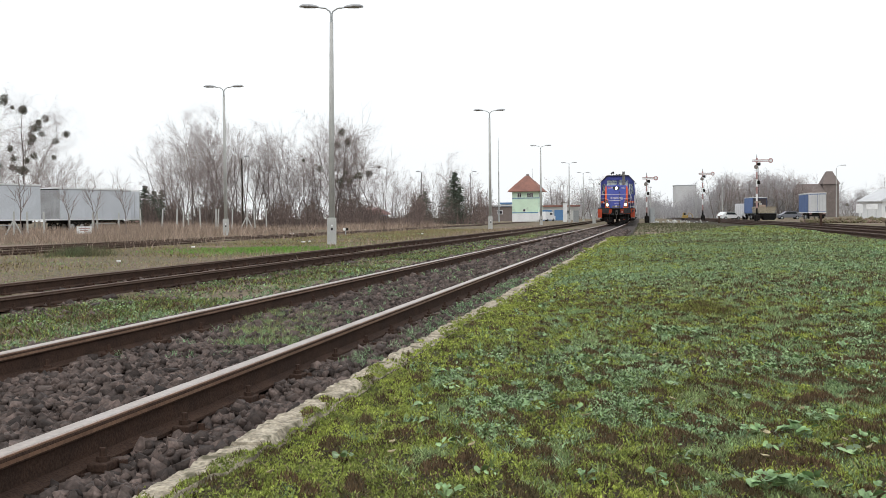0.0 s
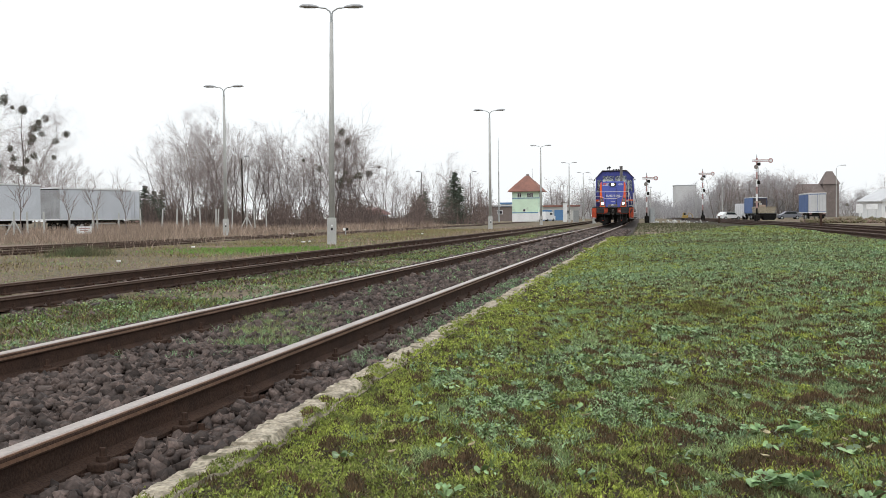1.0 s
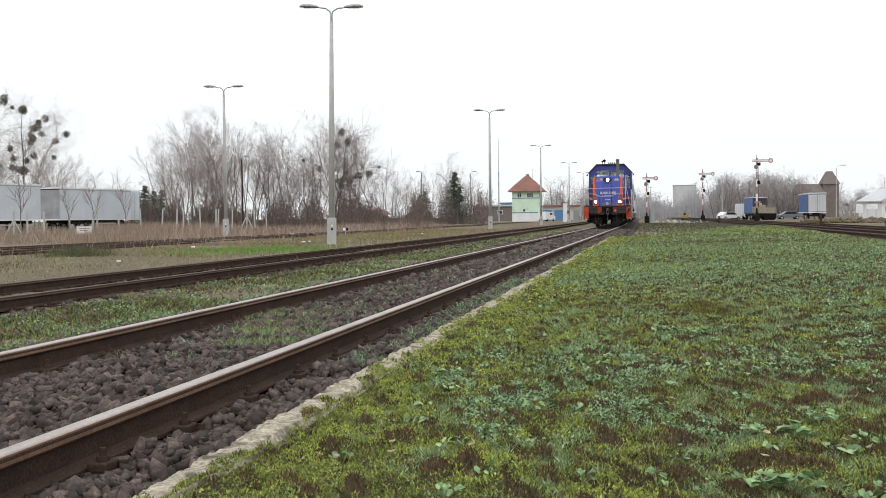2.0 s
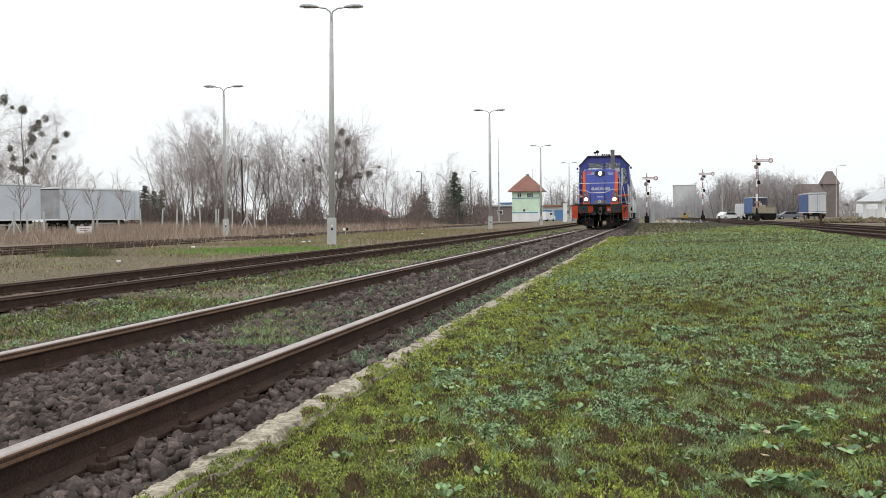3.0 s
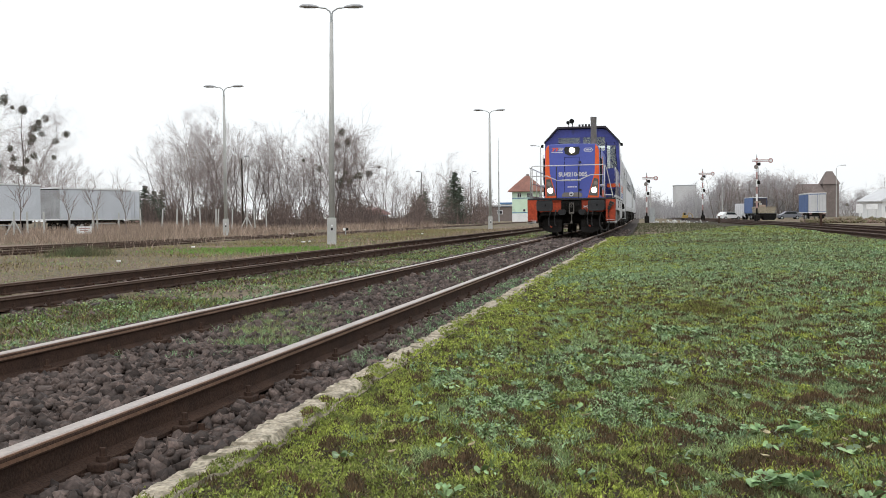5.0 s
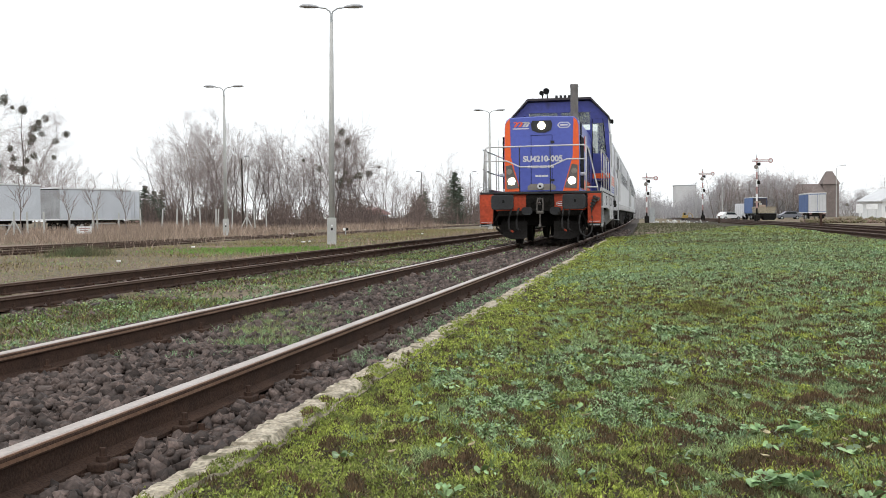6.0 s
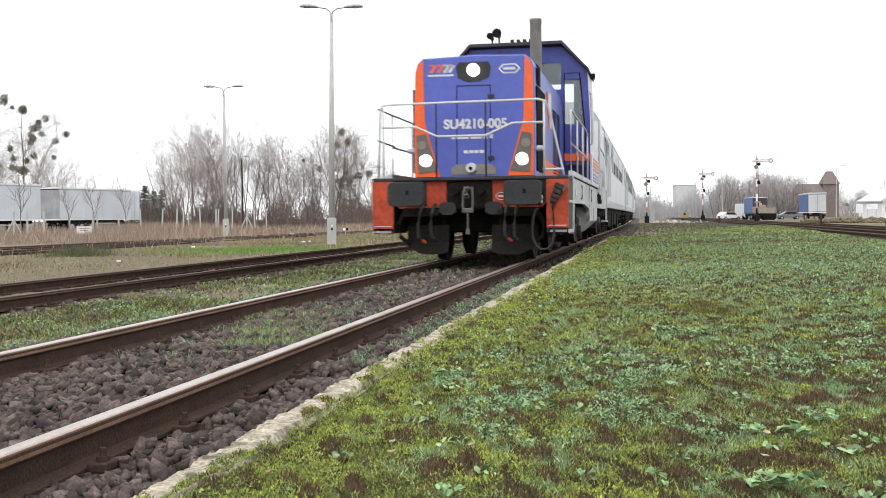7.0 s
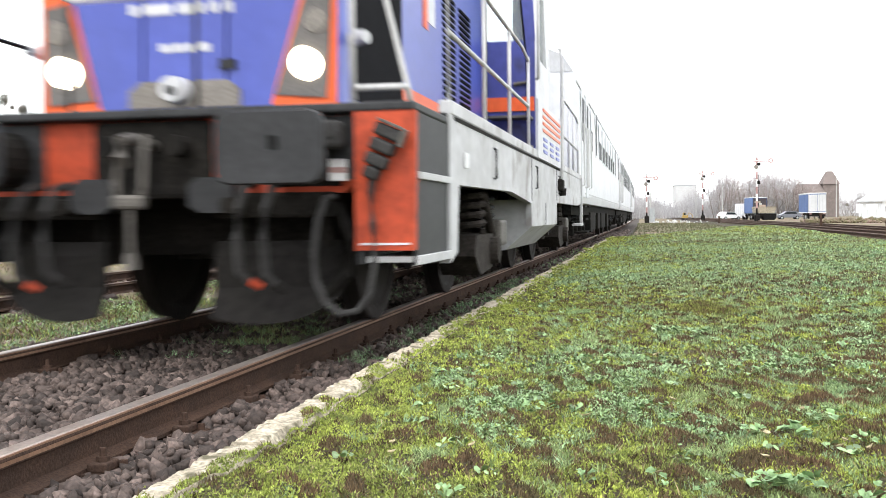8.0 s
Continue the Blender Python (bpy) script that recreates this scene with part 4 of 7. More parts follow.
                box(bm, (s_ * 1.56, 7.1 + 0.78 * k, 1.46 + 0.07 * j), (0.01, 0.42, 0.035))
                part("vent_slot", bm, M["blue"], lw)
        for zz in (1.47, 1.78):
            bm = BM()
            box(bm, (s_ * 1.28, cf - 0.14, zz), (0.46, 0.28, 0.03), 0.006)
            part("cab_step", bm, M["steel"], L)
        bm = BM()
        box(bm, (s_ * 1.62, 6.21, 3.52), (0.10, 0.10, 0.12), 0.02)
        part("mirror", bm, M["black"], L)
    bm = BM()
    for x0, x1, z0, z1 in ((-1.5, 1.5, 1.365, 2.2), (-1.5, -1.1, 2.2, 3.6), (1.1, 1.5, 2.2, 3.6), (-0.2, 0.2, 2.2, 3.6)):
        box(bm, ((x0 + x1) / 2, cb - 0.03, (z0 + z1) / 2), (x1 - x0, 0.06, z1 - z0))
    prism(bm, [(-1.48, 3.6), (1.48, 3.6), (0.95, 4.18), (-0.95, 4.18)], cb - 0.06, cb)
    part("cab_back", bm, M["dullblue"], L, "blue cab rear wall")
    bm = BM()
    box(bm, (0, (cb + 9.24) / 2, 1.675), (2.96, 9.24 - cb, 0.62), 0.02)
    part("equipment_box", bm, M["roofgrey"], L, "low dark grey equipment box behind the cab")
    bm = BM()
    roof = [(-1.545, 3.63), (-0.97, 4.20), (0.97, 4.20), (1.545, 3.63), (1.545, 3.68), (0.98, 4.265), (-0.98, 4.265), (-1.545, 3.68)]
    prism(bm, roof, cf - 0.14, cb + 0.1)
    part("cab_roof", bm, M["roofgrey"], L, "dark grey angled cab roof")
    tall = Matrix.Translation((0, 0, 1.365)) @ Matrix.Diagonal((0.985, 1, 1.026, 1)) @ Matrix.Translation((0, 0, -1.365))
    for o in L.children_recursive:
        if o.name.split(".")[0] in ("cab_front", "cab_side", "cab_back", "cab_roof", "door_window", "side_window", "door_seam", "mirror"):
            o.data.transform(tall)
    for x in (-0.50, 0.50):
        bm = BM()
        box(bm, (x, cf + 0.02, 3.62), (0.88, 0.012, 0.58), 0.0)
        part("windscreen", bm, M["glass"], L, "cab windscreen above the hood")
    bm = BM()
    box(bm, (0, 7.2, 1.9), (1.2, 0.5, 1.0))
    part("control_desk", bm, M["darkgrey"], L)
    # exhaust, horns, roof vents
    bm = BM()
    rod(bm, (0.54, 5.2, 3.2), (0.54, 5.2, 4.58), 0.115, 0.115, 20)
    rod(bm, (0.54, 5.2, 4.52), (0.54, 5.2, 4.61), 0.122, 0.122, 20)
    part("exhaust_pipe", bm, M["exhaust"], L, "tall bare steel exhaust stack", smooth=False)
    for x, z, r in ((-0.40, 4.57, 0.10), (-0.55, 4.52, 0.07)):
        bm = BM()
        rod(bm, (x, 6.3, z), (x, 6.75, z), r, 0.03, 14)
        rod(bm, (x, 6.65, 4.32), (x, 6.65, z), 0.02, 0.02, 6)
        part("horn", bm, M["black"], L, "black air horn trumpet")
    for k in range(5):
        bm = BM()
        rod(bm, (-0.10 + k * 0.13, 6.5, 4.32), (-0.10 + k * 0.13, 6.5, 4.45), 0.042, 0.042, 10)
        part("roof_vent", bm, M["darkgrey"], L)
    bm = BM()
    rod(bm, (-0.5, 1.6, 3.29), (-0.5, 1.6, 3.36), 0.04, 0.03, 8)
    part("filler_cap", bm, M["black"], L)
    # rear hood
    bm = BM()
    box(bm, (0, 11.4, 2.0), (1.9, 4.0, 1.3), 0.06)
    part("rear_hood", bm, M["blue"], L)
    for x in (-0.89, 0.89):
        bm = BM()
        rod(bm, (x, 13.6, 1.08), (x, 14.2, 1.08), 0.12, 0.12, 12)
        box(bm, (x, 14.2, 1.08), (0.5, 0.05, 0.34), 0.02)
        part("buffer", bm, M["darkgrey"], L)
    sets = []
    for y in (3.6, 10.9):
        bogie(L, y, 2.6, 0.55, 1.12)
        for e in (-1.3, 1.3):
            sets.append((wheelset(L, y + e, 0.55), y + e, 0.55))
    return L, sets


loco, loco_sets = build_loco()


def build_coach(label, band):
    C = thing("passenger_coach", label, "railway coach", group="coaches of the train")
    ln, hw = 24.3, 1.43
    sect = [(hw - 0.03, 0.98), (hw, 1.15), (hw, 2.2), (hw - 0.02, 3.05), (hw - 0.10, 3.45), (hw - 0.32, 3.78), (hw - 0.75, 3.98), (0, 4.05)]
    full = sect + [(-x, z) for x, z in sect[:-1][::-1]]
    bm = BM()
    loft(bm, [[(x, y, z) for x, z in full] for y in (0.55, ln + 0.55)])
    body = part("body", bm, M["coach"], C, "silver grey coach body")
    bm = BM()
    rf = [(x * 1.004, z + 0.006) for x, z in full if z > 3.4]
    loft(bm, [[(x, y, z) for x, z in rf] for y in (0.54, ln + 0.56)])
    part("roof", bm, M["coachroof"], C, "grey ribbed coach roof")
    for y in (0.40, ln + 0.70):
        bm = BM()
        box(bm, (0, y, 2.2), (1.3, 0.32, 2.3), 0.05)
        part("gangway", bm, M["black"], C, "black rubber gangway bellows")
    for side in (-1, 1):
        x = side * (hw + 0.004)
        if band:
            bm = BM()
            box(bm, (side * (hw - 0.006), ln / 2 + 0.55, 2.66), (0.024, ln - 5.4, 0.9))
            part("window_band", bm, M["coachband"], C, "dark grey window band")
        # windows: a dark lower pane, the upper one coloured like the side; narrow tall lights by the vestibules
        for y, wd, tall in [(4.6, 0.5, 0), (6.6, 0.4, 1)] + [(8.55 + 1.93 * k, 1.15, 0) for k in range(6)] + [(20.3, 0.4, 1)]:
            bm = BM()
            box(bm, (x + side * 0.002, y, 2.68 if tall else 2.65), (0.014, wd + 0.10, 1.06 if tall else 0.98), 0.004)
            w = part("window", bm, M["coach"], C)
            bm = BM()
            box(bm, (x + side * 0.006, y, 2.70 if tall else 2.42), (0.012, wd, 1.0 if tall else 0.44))
            part("pane", bm, M["coachglass"], w)
            if not tall:
                bm = BM()
                box(bm, (x + side * 0.006, y, 2.88), (0.012, wd, 0.42))
                part("hopper_pane", bm, M["coachband" if band else "coach"], w, "upper pane coloured like the side around it")
        for zz in (1.18, 3.28):
            bm = BM()
            box(bm, (side * (hw - (0.01 if zz < 2 else 0.055)), ln / 2 + 0.55, zz), (0.03, ln - 0.1, 0.03))
            part("side_rib", bm, M["coachroof"], C)
        for y in (1.55, 2.95, ln - 0.45):
            bm = BM()
            box(bm, (x, y, 2.15), (0.018, 0.80, 2.1), 0.004)
            d = part("door", bm, M["coach"], C)
            bm = BM()
            box(bm, (x + side * 0.008, y, 2.62), (0.014, 0.5, 0.85))
            part("door_window", bm, M["coachglass"], d)
            for e in (-0.48, 0.48):
                bm = BM()
                pipe(bm, [(x + side * 0.0, y + e, 1.3), (x + side * 0.06, y + e, 1.32), (x + side * 0.06, y + e, 2.5), (x, y + e, 2.52)], 0.018, 6)
                part("grab_rail", bm, M["handrail"], d)
            for k in range(3):
                bm = BM()
                box(bm, (side * (hw - 0.06 + 0.02 * k), y, 0.92 - 0.26 * k), (0.24, 0.7, 0.03))
                part("step", bm, M["under"], d)
    bm = BM()
    box(bm, (0, ln / 2 + 0.55, 0.86), (2.5, ln - 0.4, 0.24))
    part("underframe", bm, M["under"], C)
    for y, l_ in ((7.5, 2.2), (10.6, 1.4), (13.2, 2.6), (16.3, 1.2)):
        for side in (-1, 1):
            bm = BM()
            box(bm, (side * 1.0, y, 0.58), (0.6, l_, 0.46), 0.03)
            part("equipment_box", bm, M["under"], C)
    for x in (-0.875, 0.875):
        for y in (0.0, ln + 1.1):
            bm = BM()
            rod(bm, (x, y, 1.06), (x, y + (0.6 if y < 1 else -0.6), 1.06), 0.20, 0.1, 14)
            part("buffer", bm, M["under"], C)
    sets = []
    for y in (3.8, ln - 2.7):
        bogie(C, y, 2.5, 0.46, 1.02)
        for e in (-1.25, 1.25):
            sets.append((wheelset(C, y + e, 0.46), y + e, 0.46))
    return C, sets


COACH = 25.4
coaches = []
for k in range(3):
    coaches.append(build_coach(("silver grey passenger coach behind the locomotive", "silver grey passenger coach with a dark window band", "silver grey passenger coach at the end of the train")[k], k > 0))
# ---------------------------------------------------------------- loose stone and plants
RNG = np.random.default_rng(11)


def in_view(x, y, margin=0.03):
    return (np.abs(x) < (0.4335 + margin) * y + 0.15) & (y > 1.2)


def blades(name, x, y, z, h, w, material, label, category, lean=0.5):
    """Upright pointed blades, one for each place."""
    n = len(x)
    a = RNG.uniform(0, math.tau, n)
    dx, dy = np.cos(a) * w / 2, np.sin(a) * w / 2
    b = RNG.uniform(0, math.tau, n)
    l_ = RNG.uniform(0.1, lean, n) * h
    tx, ty = x + np.cos(b) * l_, y + np.sin(b) * l_
    v = np.stack([np.stack([x - dx, y - dy, z], 1), np.stack([x + dx, y + dy, z], 1), np.stack([tx, ty, z + h], 1)], 1).reshape(-1, 3)
    return raw(name, v, np.arange(3 * n).reshape(-1, 3), material, None, "stuff", label, category)


def leaflets(name, x, y, z, size, material, label, category, tilt=0.6):
    """Small rounded leaves lying at random tilts, six-sided."""
    n = len(x)
    a = RNG.uniform(0, math.tau, n)
    tz = RNG.uniform(-tilt, tilt, (2, n))
    ring = []
    for k in range(6):
        t_ = k * math.tau / 6
        lx, ly = np.cos(t_) * size * RNG.uniform(0.75, 1.1, n), np.sin(t_) * size * 0.62 * RNG.uniform(0.8, 1.1, n)
        ring.append(np.stack([x + lx * np.cos(a) - ly * np.sin(a), y + lx * np.sin(a) + ly * np.cos(a), z + lx * tz[0] + ly * tz[1] - (0.12 * size if k in (0, 3) else 0)], 1))
    v = np.stack(ring, 1).reshape(-1, 3)
    f = (np.arange(n)[:, None, None] * 6 + np.array([[0, 1, 2, 3], [0, 3, 4, 5]])[None]).reshape(-1, 4)
    return raw(name, v, f, material, None, "stuff", label, category)


def stones(name, x, y, z, size, material, label, seed=5):
    """Angular broken stones, each the hull of a few random points."""
    r = random.Random(seed)
    shapes = []
    for _ in range(14):
        bm = BM()
        for k in range(8):
            bm.verts.new(((1 if k & 1 else -1) * r.uniform(0.5, 1.2), (1 if k & 2 else -1) * r.uniform(0.42, 0.95), (1 if k & 4 else -1) * r.uniform(0.3, 0.75)))
        h = bmesh.ops.convex_hull(bm, input=bm.verts[:])
        bmesh.ops.triangulate(bm, faces=bm.faces[:])
        bm.verts.index_update()
        used = sorted({v.index for f in bm.faces for v in f.verts})
        remap = {k: i for i, k in enumerate(used)}
        bm.verts.ensure_lookup_table()
        shapes.append((np.array([bm.verts[k].co[:] for k in used]), np.array([[remap[v.index] for v in f.verts] for f in bm.faces])))
        bm.free()
    pick = RNG.integers(0, len(shapes), len(x))
    vs, fs, base = [], [], 0
    for k, (sv, sf) in enumerate(shapes):
        i = np.where(pick == k)[0]
        n = len(i)
        if not n:
            continue
        e = RNG.uniform(0, math.tau, (3, n))
        c, s = np.cos(e), np.sin(e)
        tip = RNG.uniform(-1.1, 1.1, n)
        R = np.zeros((n, 3, 3))
        R[:, 0, 0], R[:, 0, 1], R[:, 1, 0], R[:, 1, 1], R[:, 2, 2] = c[0], -s[0], s[0], c[0], 1
        T = np.zeros((n, 3, 3))
        T[:, 0, 0], T[:, 1, 1], T[:, 1, 2], T[:, 2, 1], T[:, 2, 2] = 1, np.cos(tip), -np.sin(tip), np.sin(tip), np.cos(tip)
        roll = RNG.uniform(-1.1, 1.1, n)
        U = np.zeros((n, 3, 3))
        U[:, 1, 1], U[:, 0, 0], U[:, 0, 2], U[:, 2, 0], U[:, 2, 2] = 1, np.cos(roll), np.sin(roll), -np.sin(roll), np.cos(roll)
        T = T @ U
        v = np.einsum("nij,njk,mk->nmi", R, T, sv) * size[i][:, None, None] + np.stack([x[i], y[i], z[i]], 1)[:, None]
        vs.append(v.reshape(-1, 3))
        fs.append((sf[None] + (base + np.arange(n) * len(sv))[:, None, None]).reshape(-1, 3))
        base += n * len(sv)
    return raw(name, np.concatenate(vs), np.concatenate(fs), material, None, "stuff", label, "ballast")


def scatter_ballast():
    sx, su, sz, ss = [], [], [], []
    for s0, s1, dens, size in ((-8, 1.0, 420, 0.045), (1.0, 6, 2500, 0.0192), (6, 13, 1750, 0.0200), (13, 26, 420, 0.031), (26, 60, 70, 0.065)):
        n = int((s1 - s0) * 3.3 * dens)
        s, u = RNG.uniform(s0, s1, n), RNG.uniform(-1.75, 1.54, n)
        bare = np.abs(np.abs(u) - 0.7535) > 0.075
        s, u = s[bare], u[bare]
        sx.append(s), su.append(u)
        ss.append(size * RNG.lognormal(0, 0.36, len(s)).clip(0.45, 2.1))
        # heaped between sleepers, lower by the rails and towards the outer edge
        heap = -0.168 + 0.016 * np.sin(s * 9.24) + 0.034 * RNG.uniform(-1, 1, len(s)) - 0.02 * (np.abs(np.abs(u) - 0.7535) < 0.14)
        heap = heap - np.clip(-u - 1.35, 0, 1) * 0.22
        sz.append(heap)
    s, u, z, size = map(np.concatenate, (sx, su, sz, ss))
    x, y = along_many(s, u)
    ok = in_view(x, y, 0.02) | (RNG.uniform(0, 1, len(x)) < 0.2)
    stones("track_ballast", x[ok], y[ok], z[ok], size[ok], M["stone"], "angular reddish brown ballast stones between the rails")
    n = 5200
    s, u = RNG.uniform(5, 45, n), LAT2 + RNG.normal(0.5, 0.75, n)
    x, y = along_many(s, u)
    ok = in_view(x, y) & (np.abs(np.abs(u - LAT2) - 0.7535) > 0.08)
    stones("siding_ballast", x[ok], y[ok], -0.275 + RNG.uniform(-0.02, 0.015, ok.sum()), 0.03 * RNG.lognormal(0, 0.3, ok.sum()), M["stone"], "sparse dark ballast stones along the siding", 8)


scatter_ballast()

M["moss_b"] = mat("moss_bright", (0.35, 0.41, 0.085), 0.9, scale=6, second=(0.17, 0.205, 0.055), amount=0.25, island=0.5)
M["moss_r"] = mat("moss_brown", (0.125, 0.080, 0.046), 0.95, scale=4, second=(0.080, 0.064, 0.032), amount=0.25, island=0.5)
M["grass_g"] = mat("grass_green", (0.20, 0.295, 0.135), 0.6, scale=0.8, second=(0.235, 0.30, 0.12), amount=0.2, island=0.6)
M["clover"] = mat("clover_leaf", (0.21, 0.315, 0.145), 0.45, scale=1.0, second=(0.11, 0.19, 0.065), amount=0.2, island=0.6, spec=0.5)
M["broadleaf"] = mat("broad_weed_leaf", (0.19, 0.30, 0.14), 0.5, scale=40, second=(0.12, 0.21, 0.075), amount=0.25, obj=0.3)
M["verge_g"] = mat("verge_green", (0.135, 0.205, 0.070), 0.7, scale=0.8, second=(0.10, 0.145, 0.05), amount=0.25, island=0.6)
M["fresh"] = mat("fresh_grass", (0.15, 0.32, 0.055), 0.8, scale=0.5, second=(0.15, 0.25, 0.06), amount=0.2, island=0.4)
M["tuft_g"] = mat("tuft_green", (0.17, 0.30, 0.15), 0.55, scale=0.8, second=(0.24, 0.34, 0.20), amount=0.2, island=0.5)
M["clump"] = mat("withered_clump", (0.080, 0.042, 0.027), 0.95, scale=3, second=(0.05, 0.032, 0.020), amount=0.2, island=0.4)
M["dullgrass"] = mat("dull_grass", (0.095, 0.12, 0.06), 0.9, scale=1.0, second=(0.13, 0.115, 0.065), amount=0.3, island=0.5)
M["dry_blade"] = mat("dry_blade", (0.30, 0.25, 0.13), 0.9, scale=1.0, second=(0.20, 0.16, 0.09), amount=0.2, island=0.4)


def scatter_platform():
    f1, f2, f3, f4 = field(2.6, 1), field(5.5, 2), field(1.7, 3), field(11.0, 4)
    g1, g2 = field(0.35, 6), field(0.3, 7)
    out = {k: [[], [], [], []] for k in ("moss_b", "moss_r", "grass", "clover", "dry")}
    for s0, s1, dens, grow in ((-8, 1.2, 700, 3.6), (1.2, 4.2, 40000, 0.85), (4.2, 8, 12500, 1.35), (8, 16, 2600, 2.5), (16, 30, 750, 4.4), (30, 54, 260, 7.0)):
        n = int((s1 - s0) * 7.2 * dens)
        s, u = RNG.uniform(s0, s1, n), RNG.uniform(PLAT_U + 0.01, 8.8, n)
        x, y = along_many(s, u)
        seen = in_view(x, y)
        ok = seen | (RNG.uniform(0, 1, n) < (1.0 if s0 < 0 or s0 > 10 else 0.06))
        s, u, x, y = s[ok], u[ok], x[ok], y[ok]
        size = np.where(seen[ok] | (s0 < 0) | (s0 > 10), grow, grow * 3.2)
        z = platform_height(s, u)
        z = z - 0.010 + 0.012 * (u < PLAT_U + 0.135)
        near = np.exp(-(u - PLAT_U) / 0.55)
        v1, v2, v3, v4 = f1(x * 1.2, y * 0.7) + 0.5 * g1(x, y), f2(x * 1.9, y * 0.8) + 0.4 * g2(x, y), f3(x, y * 0.7) - 0.5 * g1(x, y), f4(x * 1.2, y * 0.55)
        jit = RNG.normal(0, 0.48, len(x))
        brown = (0.8 * v2 + 0.6 * v4 + jit - 0.9 * near + 0.35 * np.exp(-(np.clip(s - 1.5, 0, 99) / 2.5) ** 2) + 0.4 * np.clip((u - PLAT_U - 0.7) / 1.5, 0, 1) * np.exp(-np.clip(s - 1.5, 0, 99) / 5)) > 0.68 + np.clip((s - 5) / 20, 0, 0.3)
        bright = ~brown & ((v1 * 0.8 + 0.35 * v4 + 2.4 * near + RNG.normal(0, 0.24, len(x)) - np.clip((s - 3) / 14, 0, 0.5) + np.clip((s - 30) / 10, 0, 0.6) + 0.4 * np.exp(-np.clip(s - 1.5, 0, 99) / 2)) > 0.26)
        clov = ~brown & ~bright & ((v3 + 0.4 * v4 + RNG.normal(0, 0.25, len(x)) + np.clip((s - 3.4) / 2.5, -0.6, 0.2)) > 0.28)
        edge = (u - PLAT_U - 0.082 + 0.022 * LUMPS(x * 4, y * 4) + 0.025 * LUMPS(x, y) + 0.012 * v4 + 0.008 * RNG.normal(0, 1, len(x)) - 0.004 * size) > 0
        for key, sel in (("moss_b", bright), ("moss_r", brown), ("clover", clov & (RNG.uniform(0, 1, len(x)) < 0.42)), ("grass", ~brown & ~bright & (~clov | (RNG.uniform(0, 1, len(x)) < 0.5))), ("dry", RNG.uniform(0, 1, len(x)) < 0.018)):
            sel = sel & edge
            lift = 0.016 * np.clip(0.3 + v4[sel] + 0.5 * v2[sel], 0, 1.2) if key in ("moss_b", "moss_r") else 0
            for lst, val in zip(out[key], (x[sel], y[sel], z[sel] + lift, size[sel])):
                lst.append(val)
    arr = {k: [np.concatenate(a) for a in v] for k, v in out.items()}
    r = lambda a, b, n: RNG.uniform(a, b, n)
    x, y, z, g = arr["moss_b"]
    blades("moss_cushions", x, y, z, r(0.004, 0.010, len(x)) * g ** 0.6, r(0.005, 0.010, len(x)) * g, M["moss_b"], "bright yellow-green moss on the platform", "moss", 1.3)
    x, y, z, g = arr["moss_r"]
    blades("withered_moss", x, y, z, r(0.007, 0.019, len(x)) * g ** 0.45, r(0.003, 0.0065, len(x)) * g, M["moss_r"], "withered reddish brown moss tufts", "moss", 0.8)
    x, y, z, g = arr["grass"]
    blades("short_grass", x, y, z, r(0.006, 0.019, len(x)) * g ** 0.55, r(0.003, 0.0065, len(x)) * g ** 0.95, M["grass_g"], "short green winter grass", "grass", 1.7)
    x, y, z, g = arr["clover"]
    leaflets("clover_leaves", x, y, z + r(0.008, 0.022, len(x)) * g ** 0.3, r(0.0034, 0.0074, len(x)) * g ** 0.66, M["clover"], "small pale green clover and weed leaves", "weeds", 0.9)
    x, y, z, g = arr["dry"]
    blades("dry_stalks", x, y, z, r(0.008, 0.03, len(x)) * g ** 0.3, r(0.003, 0.006, len(x)) * g, M["dry_blade"], "thin dry grass stalks", "grass", 2.5)
    # tufts of longer grass, thick where the weeds grow
    n = 9000
    s, u = 1.6 + 22 * RNG.uniform(0, 1, n) ** 1.7, RNG.uniform(PLAT_U + 0.3, 8.6, n)
    x, y = along_many(s, u)
    ok = in_view(x, y) & ((f3(x, y) - 0.5 * g1(x, y) + RNG.normal(0, 0.5, n) + np.clip((s - 3.2) / 2.5, -0.8, 0.5)) > 0.05)
    s, u = s[ok], u[ok]
    k = 17
    a, d = r(0, math.tau, (len(s), k)), RNG.exponential(0.017, (len(s), k)) * np.clip(s / 5, 0.8, 2.5)[:, None]
    ts, tu = (s[:, None] + d * np.cos(a)).ravel(), (u[:, None] + d * np.sin(a)).ravel()
    x, y = along_many(ts, tu)
    far = np.clip(ts / 4, 0.7, 4)
    h = (r(0.014, 0.042, (len(s), 1)) * r(0.5, 1.1, (len(s), k))).ravel() * far ** 0.2
    hue = np.repeat(r(0, 1, len(s)) < 0.5, k)
    z = platform_height(ts, tu) - 0.006
    for sel, key, name, label in ((hue, "tuft_g", "grass_tufts", "blue-green grass tufts in the turf"), (~hue, "grass_g", "pale_grass_tufts", "pale green grass tufts in the turf")):
        blades(name, x[sel], y[sel], z[sel], h[sel], 0.0042 * far[sel] ** 0.8, M[key], label, "grass", 1.3)
    # dark withered clumps
    n = 1500
    s, u = 1.6 + 14 * RNG.uniform(0, 1, n) ** 1.6, RNG.uniform(PLAT_U + 0.12, 8, n)
    k = 30
    a, d = r(0, math.tau, (n, k)), RNG.normal(0, 0.018, (n, k)) * np.clip(s / 4, 0.8, 2.2)[:, None]
    ts, tu = (s[:, None] + d * np.cos(a)).ravel(), (u[:, None] + d * np.sin(a)).ravel()
    x, y = along_many(ts, tu)
    ok = in_view(x, y) & (tu > PLAT_U + 0.1)
